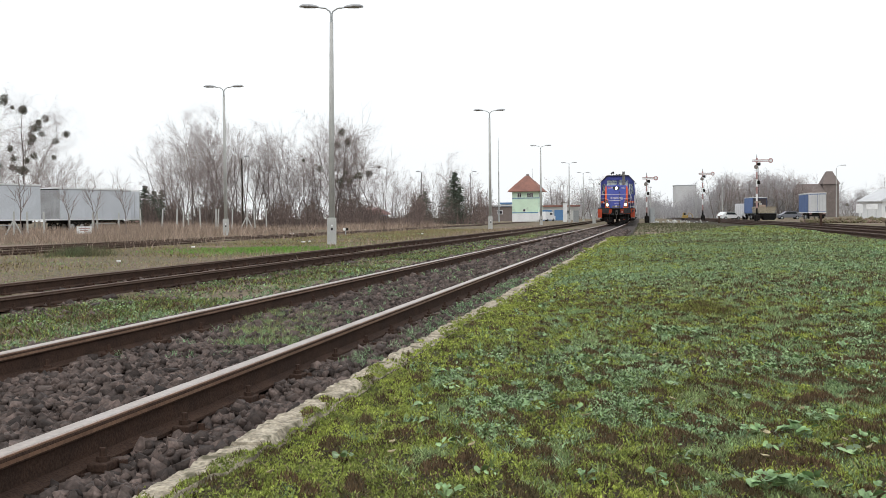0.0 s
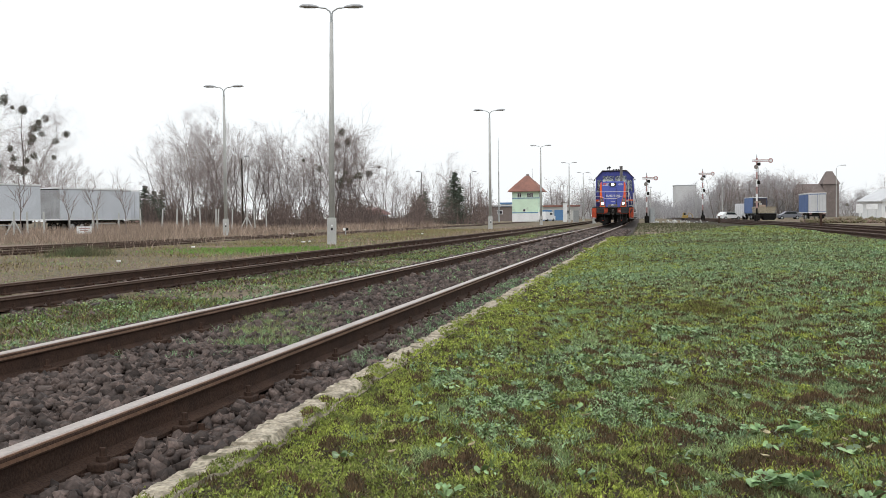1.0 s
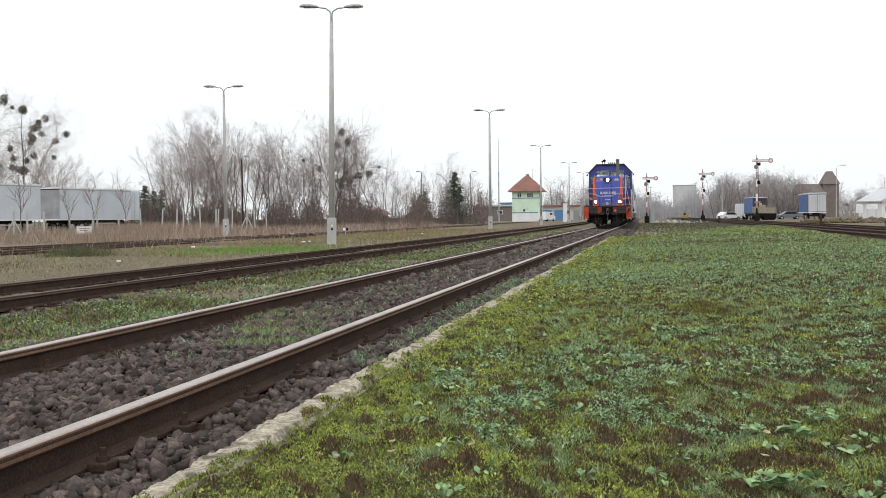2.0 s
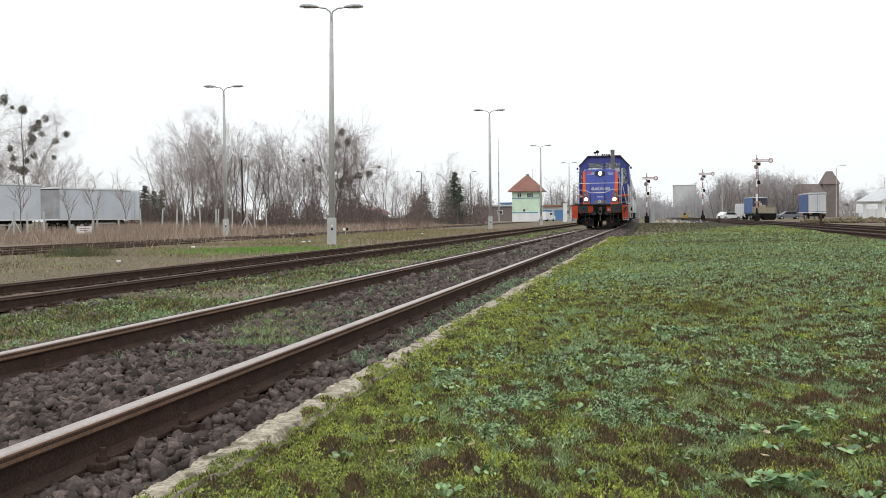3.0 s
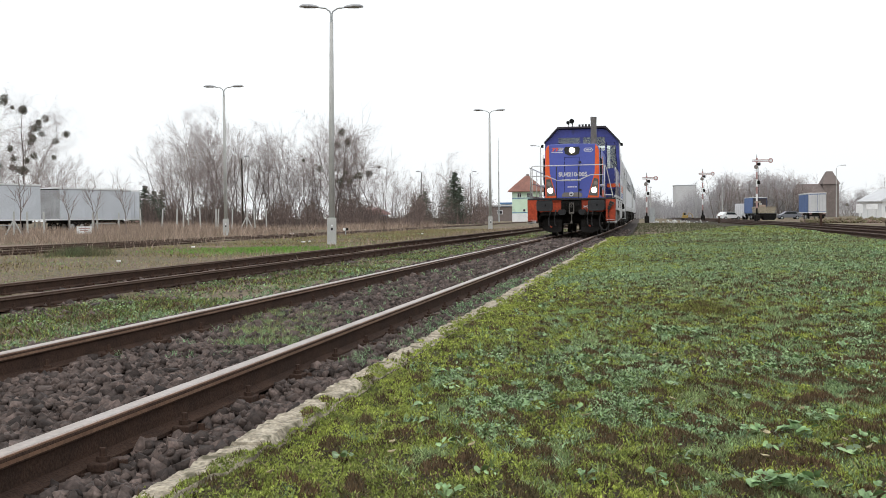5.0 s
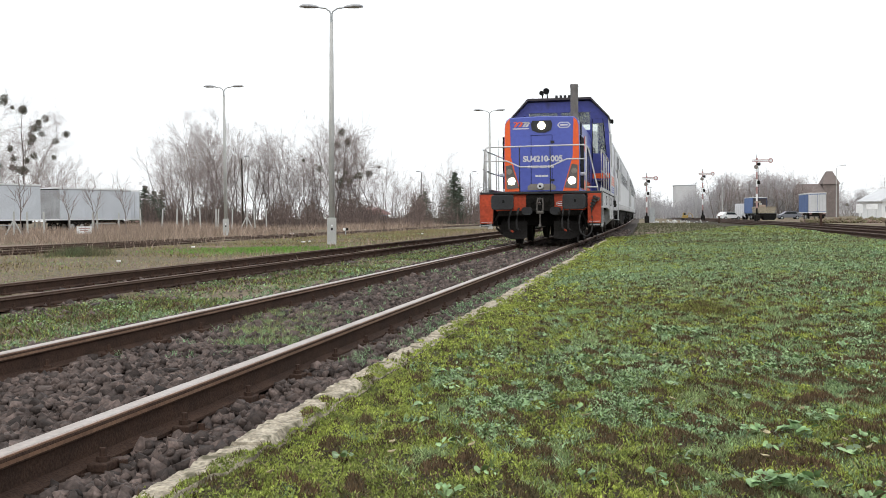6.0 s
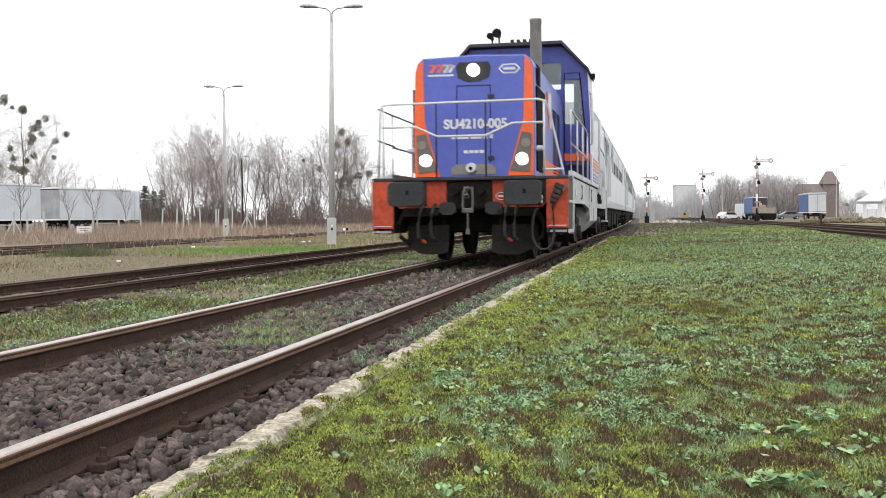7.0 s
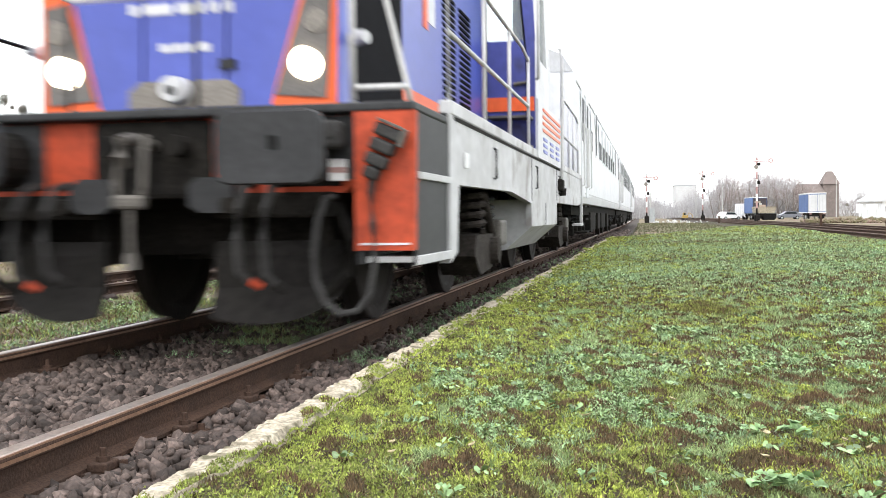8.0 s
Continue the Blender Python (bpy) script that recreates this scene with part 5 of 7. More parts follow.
    blades("withered_clumps", x[ok], y[ok], platform_height(ts, tu)[ok] - 0.008, r(0.010, 0.026, ok.sum()), 0.004 * np.clip(ts[ok] / 4, 0.7, 3), M["clump"], "dark reddish brown withered clumps in the turf", "moss", 0.9)
    # rosettes of broad weed leaves, a few near the eye
    n = 520
    s, u = 1.5 + 22 * RNG.uniform(0, 1, n) ** 1.6, RNG.uniform(1.9, 8, n)
    cx, cy = along_many(s, u)
    px, py, pz, ps = [], [], [], []
    for k in range(n):
        zz = platform_height(s[k], u[k])
        for a in np.arange(0, math.tau, math.tau / 7):
            d = RNG.uniform(0.008, 0.035)
            px.append(cx[k] + d * math.cos(a)), py.append(cy[k] + d * math.sin(a)), pz.append(zz + RNG.uniform(0.008, 0.02)), ps.append(RNG.uniform(0.008, 0.017))
    leaflets("weed_rosettes", *map(np.array, (px, py, pz, ps)), M["clover"], "broad-leaved weed rosettes in the turf", "weeds", 0.8)


scatter_platform()


def scatter_verges():
    """Low weeds between the main track and the siding, and thin growth in the ballast."""
    f = field(0.5, 21)
    X, Y, Z, G = [], [], [], []
    for s0, s1, u0, u1, dens, zz, g in ((2, 12, -3.9, -1.75, 1500, -0.27, 2.0), (12, 30, -4.0, -1.8, 420, -0.27, 3.4), (30, 75, -4.1, -1.9, 90, -0.27, 6.5),
                                                                                (8, 30, -9.5, -6.0, 220, -0.30, 3.0), (30, 80, -14.5, -6.2, 32, -0.30, 8.0)):
        n = int((s1 - s0) * (u1 - u0) * dens)
        s, u = RNG.uniform(s0, s1, n), RNG.uniform(u0, u1, n)
        x, y = along_many(s, u)
        keep = in_view(x, y) & (f(x, y) + RNG.normal(0, 0.4, n) > (0.0 if u0 > -1.9 or u0 < -5 else -0.55))
        X.append(x[keep]), Y.append(y[keep]), Z.append(np.full(keep.sum(), zz)), G.append(np.full(keep.sum(), g))
    x, y, z, g = map(np.concatenate, (X, Y, Z, G))
    bx, by, bz = [], [], []
    for s0, s1, u0, u1, n in ((5.6, 14, 0.95, 1.50, 420), (14, 30, 0.95, 1.50, 200), (5.6, 16, -0.6, 0.6, 150), (2.4, 16, -1.75, -0.9, 150), (16, 45, -0.6, 1.4, 200)):
        cs, cu = RNG.uniform(s0, s1, n), RNG.uniform(u0, u1, n)
        k = 26
        a, d = RNG.uniform(0, math.tau, (n, k)), RNG.exponential(0.045, (n, k))
        x_, y_ = along_many(cs[:, None] + d * np.cos(a), cu[:, None] + d * np.sin(a))
        bx.append(x_.ravel()), by.append(y_.ravel()), bz.append((-0.135 + 0.05 * np.exp(-d / 0.05) + RNG.uniform(-0.01, 0.01, (n, k))).ravel())
    bx, by, bz = map(np.concatenate, (bx, by, bz))
    # a pale feathery carpet between the rails
    cy = RNG.uniform(6.9, 9.6, 150)
    cx = cy * RNG.normal(-0.165, 0.025, 150)
    k = 40
    px = (cx[:, None] + RNG.normal(0, 0.05, (150, k))).ravel()
    py = (cy[:, None] + RNG.normal(0, 0.07, (150, k))).ravel()
    for lo, key, name, label in ((0, "grass_g", "pale_herbs", "pale feathery herbs between the rails"), (1, "dry_blade", "dry_herbs", "withered herb stalks between the rails")):
        q = np.arange(len(px)) % 4 < 3 if lo == 0 else np.arange(len(px)) % 4 == 3
        blades(name, px[q], py[q], np.full(q.sum(), -0.145), RNG.uniform(0.02, 0.06, q.sum()), np.full(q.sum(), 0.006), M[key], label, "weeds", 1.5)
    half = RNG.uniform(0, 1, len(bx)) < 0.8
    blades("ballast_herbs", bx[half], by[half], bz[half] - 0.025, RNG.uniform(0.012, 0.04, half.sum()), 0.0035 * np.clip(by[half] / 5, 0.8, 3), M["tuft_g"], "feathery green herbs in the ballast", "weeds", 1.6)
    bx, by, bz = bx[~half], by[~half], bz[~half]
    leaflets("ballast_weeds", bx, by, bz, RNG.uniform(0.003, 0.007, len(bx)) * np.clip(by / 7, 0.8, 3), M["clover"], "low feathery herbs growing in the ballast", "weeds", 0.9)
    pick = RNG.uniform(0, 1, len(x)) + 0.25 * f(x * 2.3, y * 2.3)
    for lo, hi, name, key, label in ((-9, 0.08, "verge_weeds", "clover", "green weeds growing between the tracks"), (0.08, 0.60, "verge_grass", "verge_g", "green winter grass between the tracks"), (0.60, 0.72, "verge_moss", "moss_b", "yellow-green moss between the tracks"), (0.72, 9, "verge_litter", "moss_r", "withered brown growth between the tracks")):
        q = (pick > lo) & (pick <= hi)
        n = q.sum()
        if key == "clover":
            leaflets(name, x[q], y[q], z[q] + RNG.uniform(0.01, 0.045, n), RNG.uniform(0.005, 0.011, n) * g[q] ** 0.65, M[key], label, "weeds", 0.9)
        else:
            blades(name, x[q], y[q], z[q], RNG.uniform(0.012, 0.04, n) * g[q] ** 0.3, RNG.uniform(0.005, 0.010, n) * g[q] ** 0.85, M[key], label, "grass", 1.8)
    n = 26000
    s, u = 12 + 70 * RNG.uniform(0, 1, n) ** 1.3, RNG.uniform(-15.5, -6.0, n)
    x, y = along_many(s, u)
    v = f(x * 0.5, y * 0.5)
    ok = in_view(x, y)
    for sel, name, key, label in ((ok & (v > 0.25), "strip_grass", "grass_g", "fresh green grass patches on the strip"), (ok & (v <= 0.25) & (RNG.uniform(0, 1, n) < 0.5), "strip_moss", "moss_r", "withered low growth on the strip"), (ok & (v > -0.4) & (v <= 0.25) & (RNG.uniform(0, 1, n) < 0.4), "strip_weeds", "moss_b", "low yellowish moss on the strip")):
        m_ = sel.sum()
        blades(name, x[sel], y[sel], np.full(m_, -0.29), RNG.uniform(0.02, 0.07, m_), 0.0011 * y[sel], M[key], label, "grass", 1.4)
    n = 9000
    x, y = RNG.normal(-5.4, 1.5, n), RNG.normal(32.8, 1.2, n)
    blades("bright_grass_patch", x, y, np.full(n, -0.29), RNG.uniform(0.04, 0.12, n), np.full(n, 0.03), M["fresh"], "fresh bright green grass by the lamp post", "grass", 0.9)
    n = 9000
    s, u = 33 + 90 * RNG.uniform(0, 1, n), RNG.uniform(1.6, 11, n)
    x, y = along_many(s, u)
    blades("yard_tufts", x, y, np.full(n, -0.29), RNG.uniform(0.04, 0.16, n), 0.0010 * y, M["dullgrass"], "dull green tufts beyond the platform end", "dry grass", 1.0)
    n = 20000
    s, u = RNG.uniform(9, 80, n), RNG.uniform(-15.2, -5.9, n)
    x, y = along_many(s, u)
    ok = in_view(x, y)
    blades("pale_verge_stalks", x[ok], y[ok], np.full(ok.sum(), -0.3), RNG.uniform(0.05, 0.16, ok.sum()), 0.0008 * y[ok], M["dry_blade"], "withered grass on the strip between sidings", "grass", 1.2)


scatter_verges()


def scatter_reeds():
    """The belt of dry grass behind the sidings."""
    f = field(0.05, 31)
    n = 52000
    y = RNG.uniform(44, 125, n)
    x = RNG.uniform(-0.47, 0.18, n) * y
    u = x * math.cos(0.195) - y * math.sin(0.195) + OFF
    v = f(x, y)
    ok = (u < -19.5 + RNG.normal(0, 0.8, n)) & (v + RNG.normal(0, 0.6, n) > -0.9)
    x, y, v = x[ok], y[ok], v[ok]
    h = np.clip(0.40 + 0.3 * v + RNG.normal(0, 0.18, len(x)), 0.10, 1.2)
    blades("dry_reeds", x, y, np.full(len(x), -0.32), h, 0.00065 * y, M["reed"], "belt of dry russet grass and reeds", "dry grass", 0.85)
    n = 2600
    s, u = RNG.uniform(20, 90, n), RNG.choice([LAT3 - 1.4, LAT3 + 1.5, LAT2 - 1.6, LAT2 - 2.5], n) + RNG.normal(0, 0.5, n)
    x, y = along_many(s, u)
    ok = in_view(x, y)
    blades("track_tufts", x[ok], y[ok], np.full(ok.sum(), -0.3), RNG.uniform(0.08, 0.3, ok.sum()), 0.0009 * y[ok], M["reed"], "tufts of dry grass by the sidings", "dry grass", 0.7)


scatter_reeds()

LEAVES = [(0.459, 3.29, 0.02), (0.943, 2.98, 0.016), (1.078, 2.78, 0.013), (0.529, 2.52, 0.012), (0.97, 6.9, 0.03), (0.784, 3.5, 0.012), (0.96, 4.63, 0.016), (-0.149, 2.87, 0.011)]
LEAVES += [(RNG.uniform(-0.2, 0.42) * d, d, RNG.uniform(0.009, 0.014)) for d in RNG.uniform(2.4, 9, 22)]


def turf_at(x, y):
    """Height of the platform's turf at a place."""
    c, sn = math.cos(HEAD0), math.sin(HEAD0)
    return float(platform_height(x * sn + y * c, x * c - y * sn + OFF))


for lx, ly, w in LEAVES:
    if lx * math.cos(HEAD0) - ly * math.sin(HEAD0) + OFF < PLAT_U + 0.15:
        continue
    p = Vector((lx, ly, turf_at(lx, ly) + 0.016))
    bm = BM()
    vs = [bm.verts.new(v) for v in ((-w, 0, 0), (-w * 0.5, w * 0.6, 0.003), (w * 0.4, w * 0.65, 0.004), (w * 1.2, 0, 0.008), (w * 0.4, -w * 0.6, 0.003), (-w * 0.5, -w * 0.6, 0.001), (0, 0, -0.004))]
    for a in range(6):
        bm.faces.new((vs[a], vs[(a + 1) % 6], vs[6]))
    ex = bmesh.ops.extrude_face_region(bm, geom=bm.faces[:])
    bmesh.ops.translate(bm, vec=(0, 0, 0.0012), verts=[e for e in ex["geom"] if isinstance(e, bmesh.types.BMVert)])
    o = finish("fallen_leaf", bm, M["dryleaf"])
    o.matrix_basis = Matrix.Translation(p) @ pose(0, 0, 0, RNG.uniform(-14, 14), RNG.uniform(-14, 14), RNG.uniform(0, 360))
    tagged(o, "small dry pale fallen leaf on the moss", "leaf", "fallen leaves on the platform")


def lobed_leaf(w, seed):
    """A soft rounded leaf with scalloped lobes, cupped along its midrib."""
    r = random.Random(seed)
    bm = BM()
    n = 18
    rim, mid = [], []
    for k in range(n):
        a = k * math.tau / n
        notch = 0.45 if k == n // 2 else 1.0
        rad = w * notch * (0.92 + 0.16 * math.cos(5 * a)) * r.uniform(0.9, 1.1)
        x, y = rad * math.cos(a), rad * math.sin(a) * 0.86
        rim.append(bm.verts.new((x, y, 0.30 * abs(y) - 0.10 * w * math.cos(2 * a) + r.uniform(-0.06, 0.06) * w)))
        mid.append(bm.verts.new((x * 0.5, y * 0.5, 0.24 * abs(y) + 0.04 * w)))
    c = bm.verts.new((0, 0, 0))
    for k in range(n):
        j = (k + 1) % n
        bm.faces.new((mid[k], rim[k], rim[j], mid[j]))
        bm.faces.new((c, mid[k], mid[j]))
    return bm


def weed_clump(x, y, n, spread, size, label):
    t = thing("weed_plant", label, "plant", pose(x, y, turf_at(x, y)), "weed plants in the turf")
    for k in range(n):
        a, d = RNG.uniform(0, math.tau), spread * RNG.uniform(0.1, 1.0)
        o = part("leaf", lobed_leaf(size * RNG.uniform(0.55, 1.2), k), M["broadleaf"], t, smooth=True)
        h = RNG.uniform(0.012, 0.035)
        o.matrix_basis = pose(d * math.cos(a), d * math.sin(a), h, RNG.uniform(-32, 32), RNG.uniform(-32, 32), math.degrees(a) + RNG.uniform(-40, 40))
        bm = BM()
        pipe(bm, [(0, 0, 0), (d * 0.6 * math.cos(a), d * 0.6 * math.sin(a), h * 0.8), (d * math.cos(a), d * math.sin(a), h)], 0.0013, 4)
        part("stem", bm, M["grass_g"], t)


for wx, wy, n, sp, sz in ((1.16, 3.23, 16, 0.10, 0.017), (1.04, 3.02, 12, 0.07, 0.019), (0.90, 3.02, 8, 0.05, 0.014), (0.75, 2.38, 14, 0.06, 0.019), (0.82, 2.38, 14, 0.06, 0.019), (1.21, 2.90, 8, 0.05, 0.015), (0.61, 2.36, 6, 0.04, 0.013), (0.96, 2.31, 12, 0.06, 0.017), (0.51, 2.45, 5, 0.04, 0.012), (0.32, 3.45, 9, 0.09, 0.015), (0.34, 2.50, 7, 0.05, 0.013), (0.0, 2.33, 6, 0.05, 0.013), (0.69, 3.38, 8, 0.08, 0.016), (1.57, 4.33, 14, 0.16, 0.019), (1.26, 4.19, 12, 0.16, 0.018), (1.35, 5.4, 12, 0.18, 0.022), (0.62, 4.4, 10, 0.14, 0.018), (1.9, 4.9, 12, 0.2, 0.02), (0.1, 4.3, 9, 0.13, 0.015)):
    weed_clump(wx, wy, n, sp, sz, "low broad-leaved pale green weed in the moss")


def hummock(x, y, wx, wy, h):
    """A low dark cushion of moss with withered stalks."""
    n = 14000
    a, d = RNG.uniform(0, math.tau, n), np.sqrt(RNG.uniform(0, 1, n)) * RNG.uniform(0.8, 1.1, n)
    px, py = x + wx * d * np.cos(a), y + wy * d * np.sin(a)
    pz = turf_at(x, y) + h * np.clip(1 - d ** 2, 0, 1) * (0.8 + 0.3 * LUMPS(px * 3, py * 3)) - 0.004
    for q, key, name, label in ((np.arange(n) % 5 < 2, "moss_b", "hummock_moss", "yellow-green moss on a low hummock"), (np.arange(n) % 5 >= 2, "moss_r", "hummock_brown_moss", "dark brown moss on a low hummock")):
        blades(name, px[q], py[q], pz[q], RNG.uniform(0.01, 0.024, q.sum()), np.full(q.sum(), 0.009), M[key], label, "moss", 1.2)


hummock(1.70, 6.75, 0.24, 0.30, 0.05)
n = 1500
bx, by = -10.3 + RNG.normal(0, 0.42, n), 29 + RNG.normal(0, 0.4, n)
blades("coarse_tussock", bx, by, np.full(n, -0.3), RNG.uniform(0.10, 0.38, n), np.full(n, 0.018), M["dullgrass"], "coarse green tussock beside the siding", "grass", 0.9)


# ---------------------------------------------------------------- trees
def grow(seed, height, stems=1, droop=0.0, spread=0.45, depth=4, clear=0.2, twigs=9, thick=1.0):
    """Branch segments of a bare tree: coarse ones (trunk and limbs) and fine ones."""
    r = random.Random(seed)
    coarse, fine = [], []

    def shoot(p, d, length, rad, level):
        n = 6 if level == 0 else 4 if level == 1 else 3
        pts = [p.copy()]
        for i in range(n):
            d = (d + Vector((r.gauss(0, 0.10), r.gauss(0, 0.10), r.gauss(0, 0.06) + (0.05 if level == 0 else 0.03 if level < depth - 1 else -droop)))).normalized()
            q = pts[-1] + d * length / n
            r0, r1 = rad * (1 - i / n * 0.8), rad * (1 - (i + 1) / n * 0.8)
            (coarse if level < 2 else fine).append((pts[-1].copy(), q.copy(), r0, r1))
            pts.append(q)
        if level >= depth - 1:
            return
        kids = (int(twigs * 1.5), twigs, int(twigs * 0.9))[min(level, 2)]
        for k in range(kids):
            f = clear + (1 - clear) * (k + r.random()) / kids if level == 0 else 0.2 + 0.8 * (k + r.random()) / kids
            i = min(n - 1, int(f * n))
            q = pts[i].lerp(pts[i + 1], f * n - i)
            ax = (pts[i + 1] - pts[i]).normalized()
            a = r.uniform(0, math.tau)
            side = ax.orthogonal().normalized()
            side = (Matrix.Rotation(a, 3, ax) @ side)
            ang = spread * r.uniform(0.7, 1.4) * (1.5 if level == 0 else 1.3)
            nd = (ax * math.cos(ang) + side * math.sin(ang)).normalized()
            ln = length * (0.50 - 0.28 * f if level == 0 else 0.55) * r.uniform(0.7, 1.25)
            shoot(q, nd, ln, max((0.009 if level < 2 else 0.0075) * thick, rad * (1 - f * 0.75) * 0.42), level + 1)

    for k in range(stems):
        a = r.uniform(0, math.tau)
        lean = 0.06 if stems == 1 else 0.17
        d = Vector((lean * math.cos(a), lean * math.sin(a), 1)).normalized()
        shoot(Vector((0.25 * stems ** 0.5 * math.cos(a) * (stems > 1), 0.25 * stems ** 0.5 * math.sin(a) * (stems > 1), -0.1)), d, height * r.uniform(0.8, 1.0), height * 0.0070 * thick, 0)
    return coarse, fine


def sticks(segs, sides):
    a = np.array([s[0][:] for s in segs])
    b = np.array([s[1][:] for s in segs])
    r0, r1 = np.array([s[2] for s in segs]), np.array([s[3] for s in segs])
    d = b - a
    d /= np.linalg.norm(d, axis=1, keepdims=True) + 1e-9
    up = np.where(np.abs(d[:, 2:3]) > 0.9, [[1.0, 0, 0]], [[0, 0, 1.0]])
    e = np.cross(d, up)
    e /= np.linalg.norm(e, axis=1, keepdims=True) + 1e-9
    g = np.cross(d, e)
    ring = []
    for p, rr in ((a, r0), (b, r1)):
        for k in range(sides):
            t_ = k * math.tau / sides
            ring.append(p + rr[:, None] * (math.cos(t_) * e + math.sin(t_) * g))
    v = np.stack(ring, 1).reshape(-1, 3)
    q = np.array([[k, (k + 1) % sides, sides + (k + 1) % sides, sides + k] for k in range(sides)])
    f = (np.arange(len(a))[:, None, None] * 2 * sides + q[None]).reshape(-1, 4)
    return v, f


def bare_tree(seed, height, label, bark="bark", mistletoe=0, **kw):
    t = thing("tree", label, "tree", pose(0, -300, -0.4))
    c, f = grow(seed, height, **kw)
    raw("trunk", *sticks(c, 6), M[bark], t)
    raw("crown", *sticks(f, 3), M["twig"], t, label="mesh of fine bare twigs")
    r = random.Random(seed)
    ends = [s for s in c if s[1].z > height * 0.45]
    for k in range(mistletoe):
        p = r.choice(ends)[1]
        rad = r.uniform(0.016, 0.040) * height
        segs = []
        for i in range(210):
            d = Vector((r.gauss(0, 1), r.gauss(0, 1), r.gauss(0, 1.1))).normalized()
            e = Vector((r.gauss(0, 1), r.gauss(0, 1), r.gauss(0, 1))).normalized()
            q = p + d * rad * r.uniform(0.25, 0.9)
            segs.append((q, q + (d + e).normalized() * rad * r.uniform(0.2, 0.42), 0.022, 0.014))
        raw("mistletoe", *sticks(segs, 3), M["mistle"], t, label="dark round mistletoe clump")
    return t


def conifer(seed, height, label):
    t = thing("conifer", label, "tree", pose(0, -300, -0.4))
    bm = BM()
    rod(bm, (0, 0, 0), (0, 0, height * 0.95), 0.16, 0.03, 7)
    part("trunk", bm, M["bark"], t)
    r = random.Random(seed)
    segs = []
    for k in range(40):
        f = 0.04 + 0.96 * k / 40
        ln = (1 - f) ** 0.8 * height * 0.42 * r.uniform(0.45, 1.3) + 0.12
        for j in range(9):
            a = r.uniform(0, math.tau)
            p = Vector((0, 0, (f + r.uniform(-0.012, 0.012)) * height))
            d = Vector((math.cos(a), math.sin(a), r.uniform(-0.35, 0.15)))
            for i in range(8):
                q = p + d * ln * (i + 0.5) / 8
                for e in (-1, 1):
                    s_ = Vector((-d.y, d.x, 0)) * e * r.uniform(0.10, 0.28)
                    segs.append((q, q + s_ + d * 0.12 + Vector((0, 0, r.uniform(-0.10, 0.05))), 0.034, 0.014))
    raw("crown", *sticks(segs, 3), M["conifer"], t, label="dark green needle crown")
    return t


def stand(tree, label, bearing, d, height, made, seed):
    """Put a copy of a grown tree on the ground at a bearing (x over y) and distance."""
    r = random.Random(seed)
    k = height / made
    o = copy_thing(tree, pose(bearing * d, d, -0.38, 0, 0, r.uniform(0, 360)) @ Matrix.Diagonal((k * r.uniform(0.9, 1.15), k * r.uniform(0.9, 1.15), k, 1)))
    tagged(o, label, "tree", "trees")
    return o


birch_a = bare_tree(2, 14, "slender bare birch with drooping twigs", "birch", droop=0.55, spread=0.34, clear=0.22, twigs=9, thick=1.1)
birch_b = bare_tree(7, 14, "slender bare birch with drooping twigs", "birch", droop=0.45, spread=0.34, stems=2, clear=0.2, twigs=9)
bushy_a = bare_tree(12, 10, "many-stemmed bare shrub tree", stems=4, spread=0.36, clear=0.12, twigs=7)
bushy_b = bare_tree(15, 10, "bare spreading scrub tree", stems=3, spread=0.42, clear=0.15, twigs=7)
infest_a = bare_tree(21, 15, "bare tree full of dark mistletoe clumps", "bark", mistletoe=30, droop=0.5, spread=0.46, clear=0.2, twigs=9, thick=1.3)
infest_b = bare_tree(24, 11, "bare scrub tree with mistletoe clumps", "bark", mistletoe=6, droop=0.02, spread=0.48, clear=0.2, stems=2, twigs=8)
sapling = bare_tree(41, 3, "thin bare sapling by the fence", spread=0.34, clear=0.42, depth=3, twigs=5, thick=1.6)
fir = conifer(3, 8, "dark green spruce")
birch_f = bare_tree(31, 14, "slender bare birch with drooping twigs", "birch", droop=0.35, spread=0.36, clear=0.2, twigs=6, thick=1.5)
bushy_f = bare_tree(34, 10, "bare spreading scrub tree", stems=3, spread=0.46, clear=0.12, twigs=5, thick=1.5)

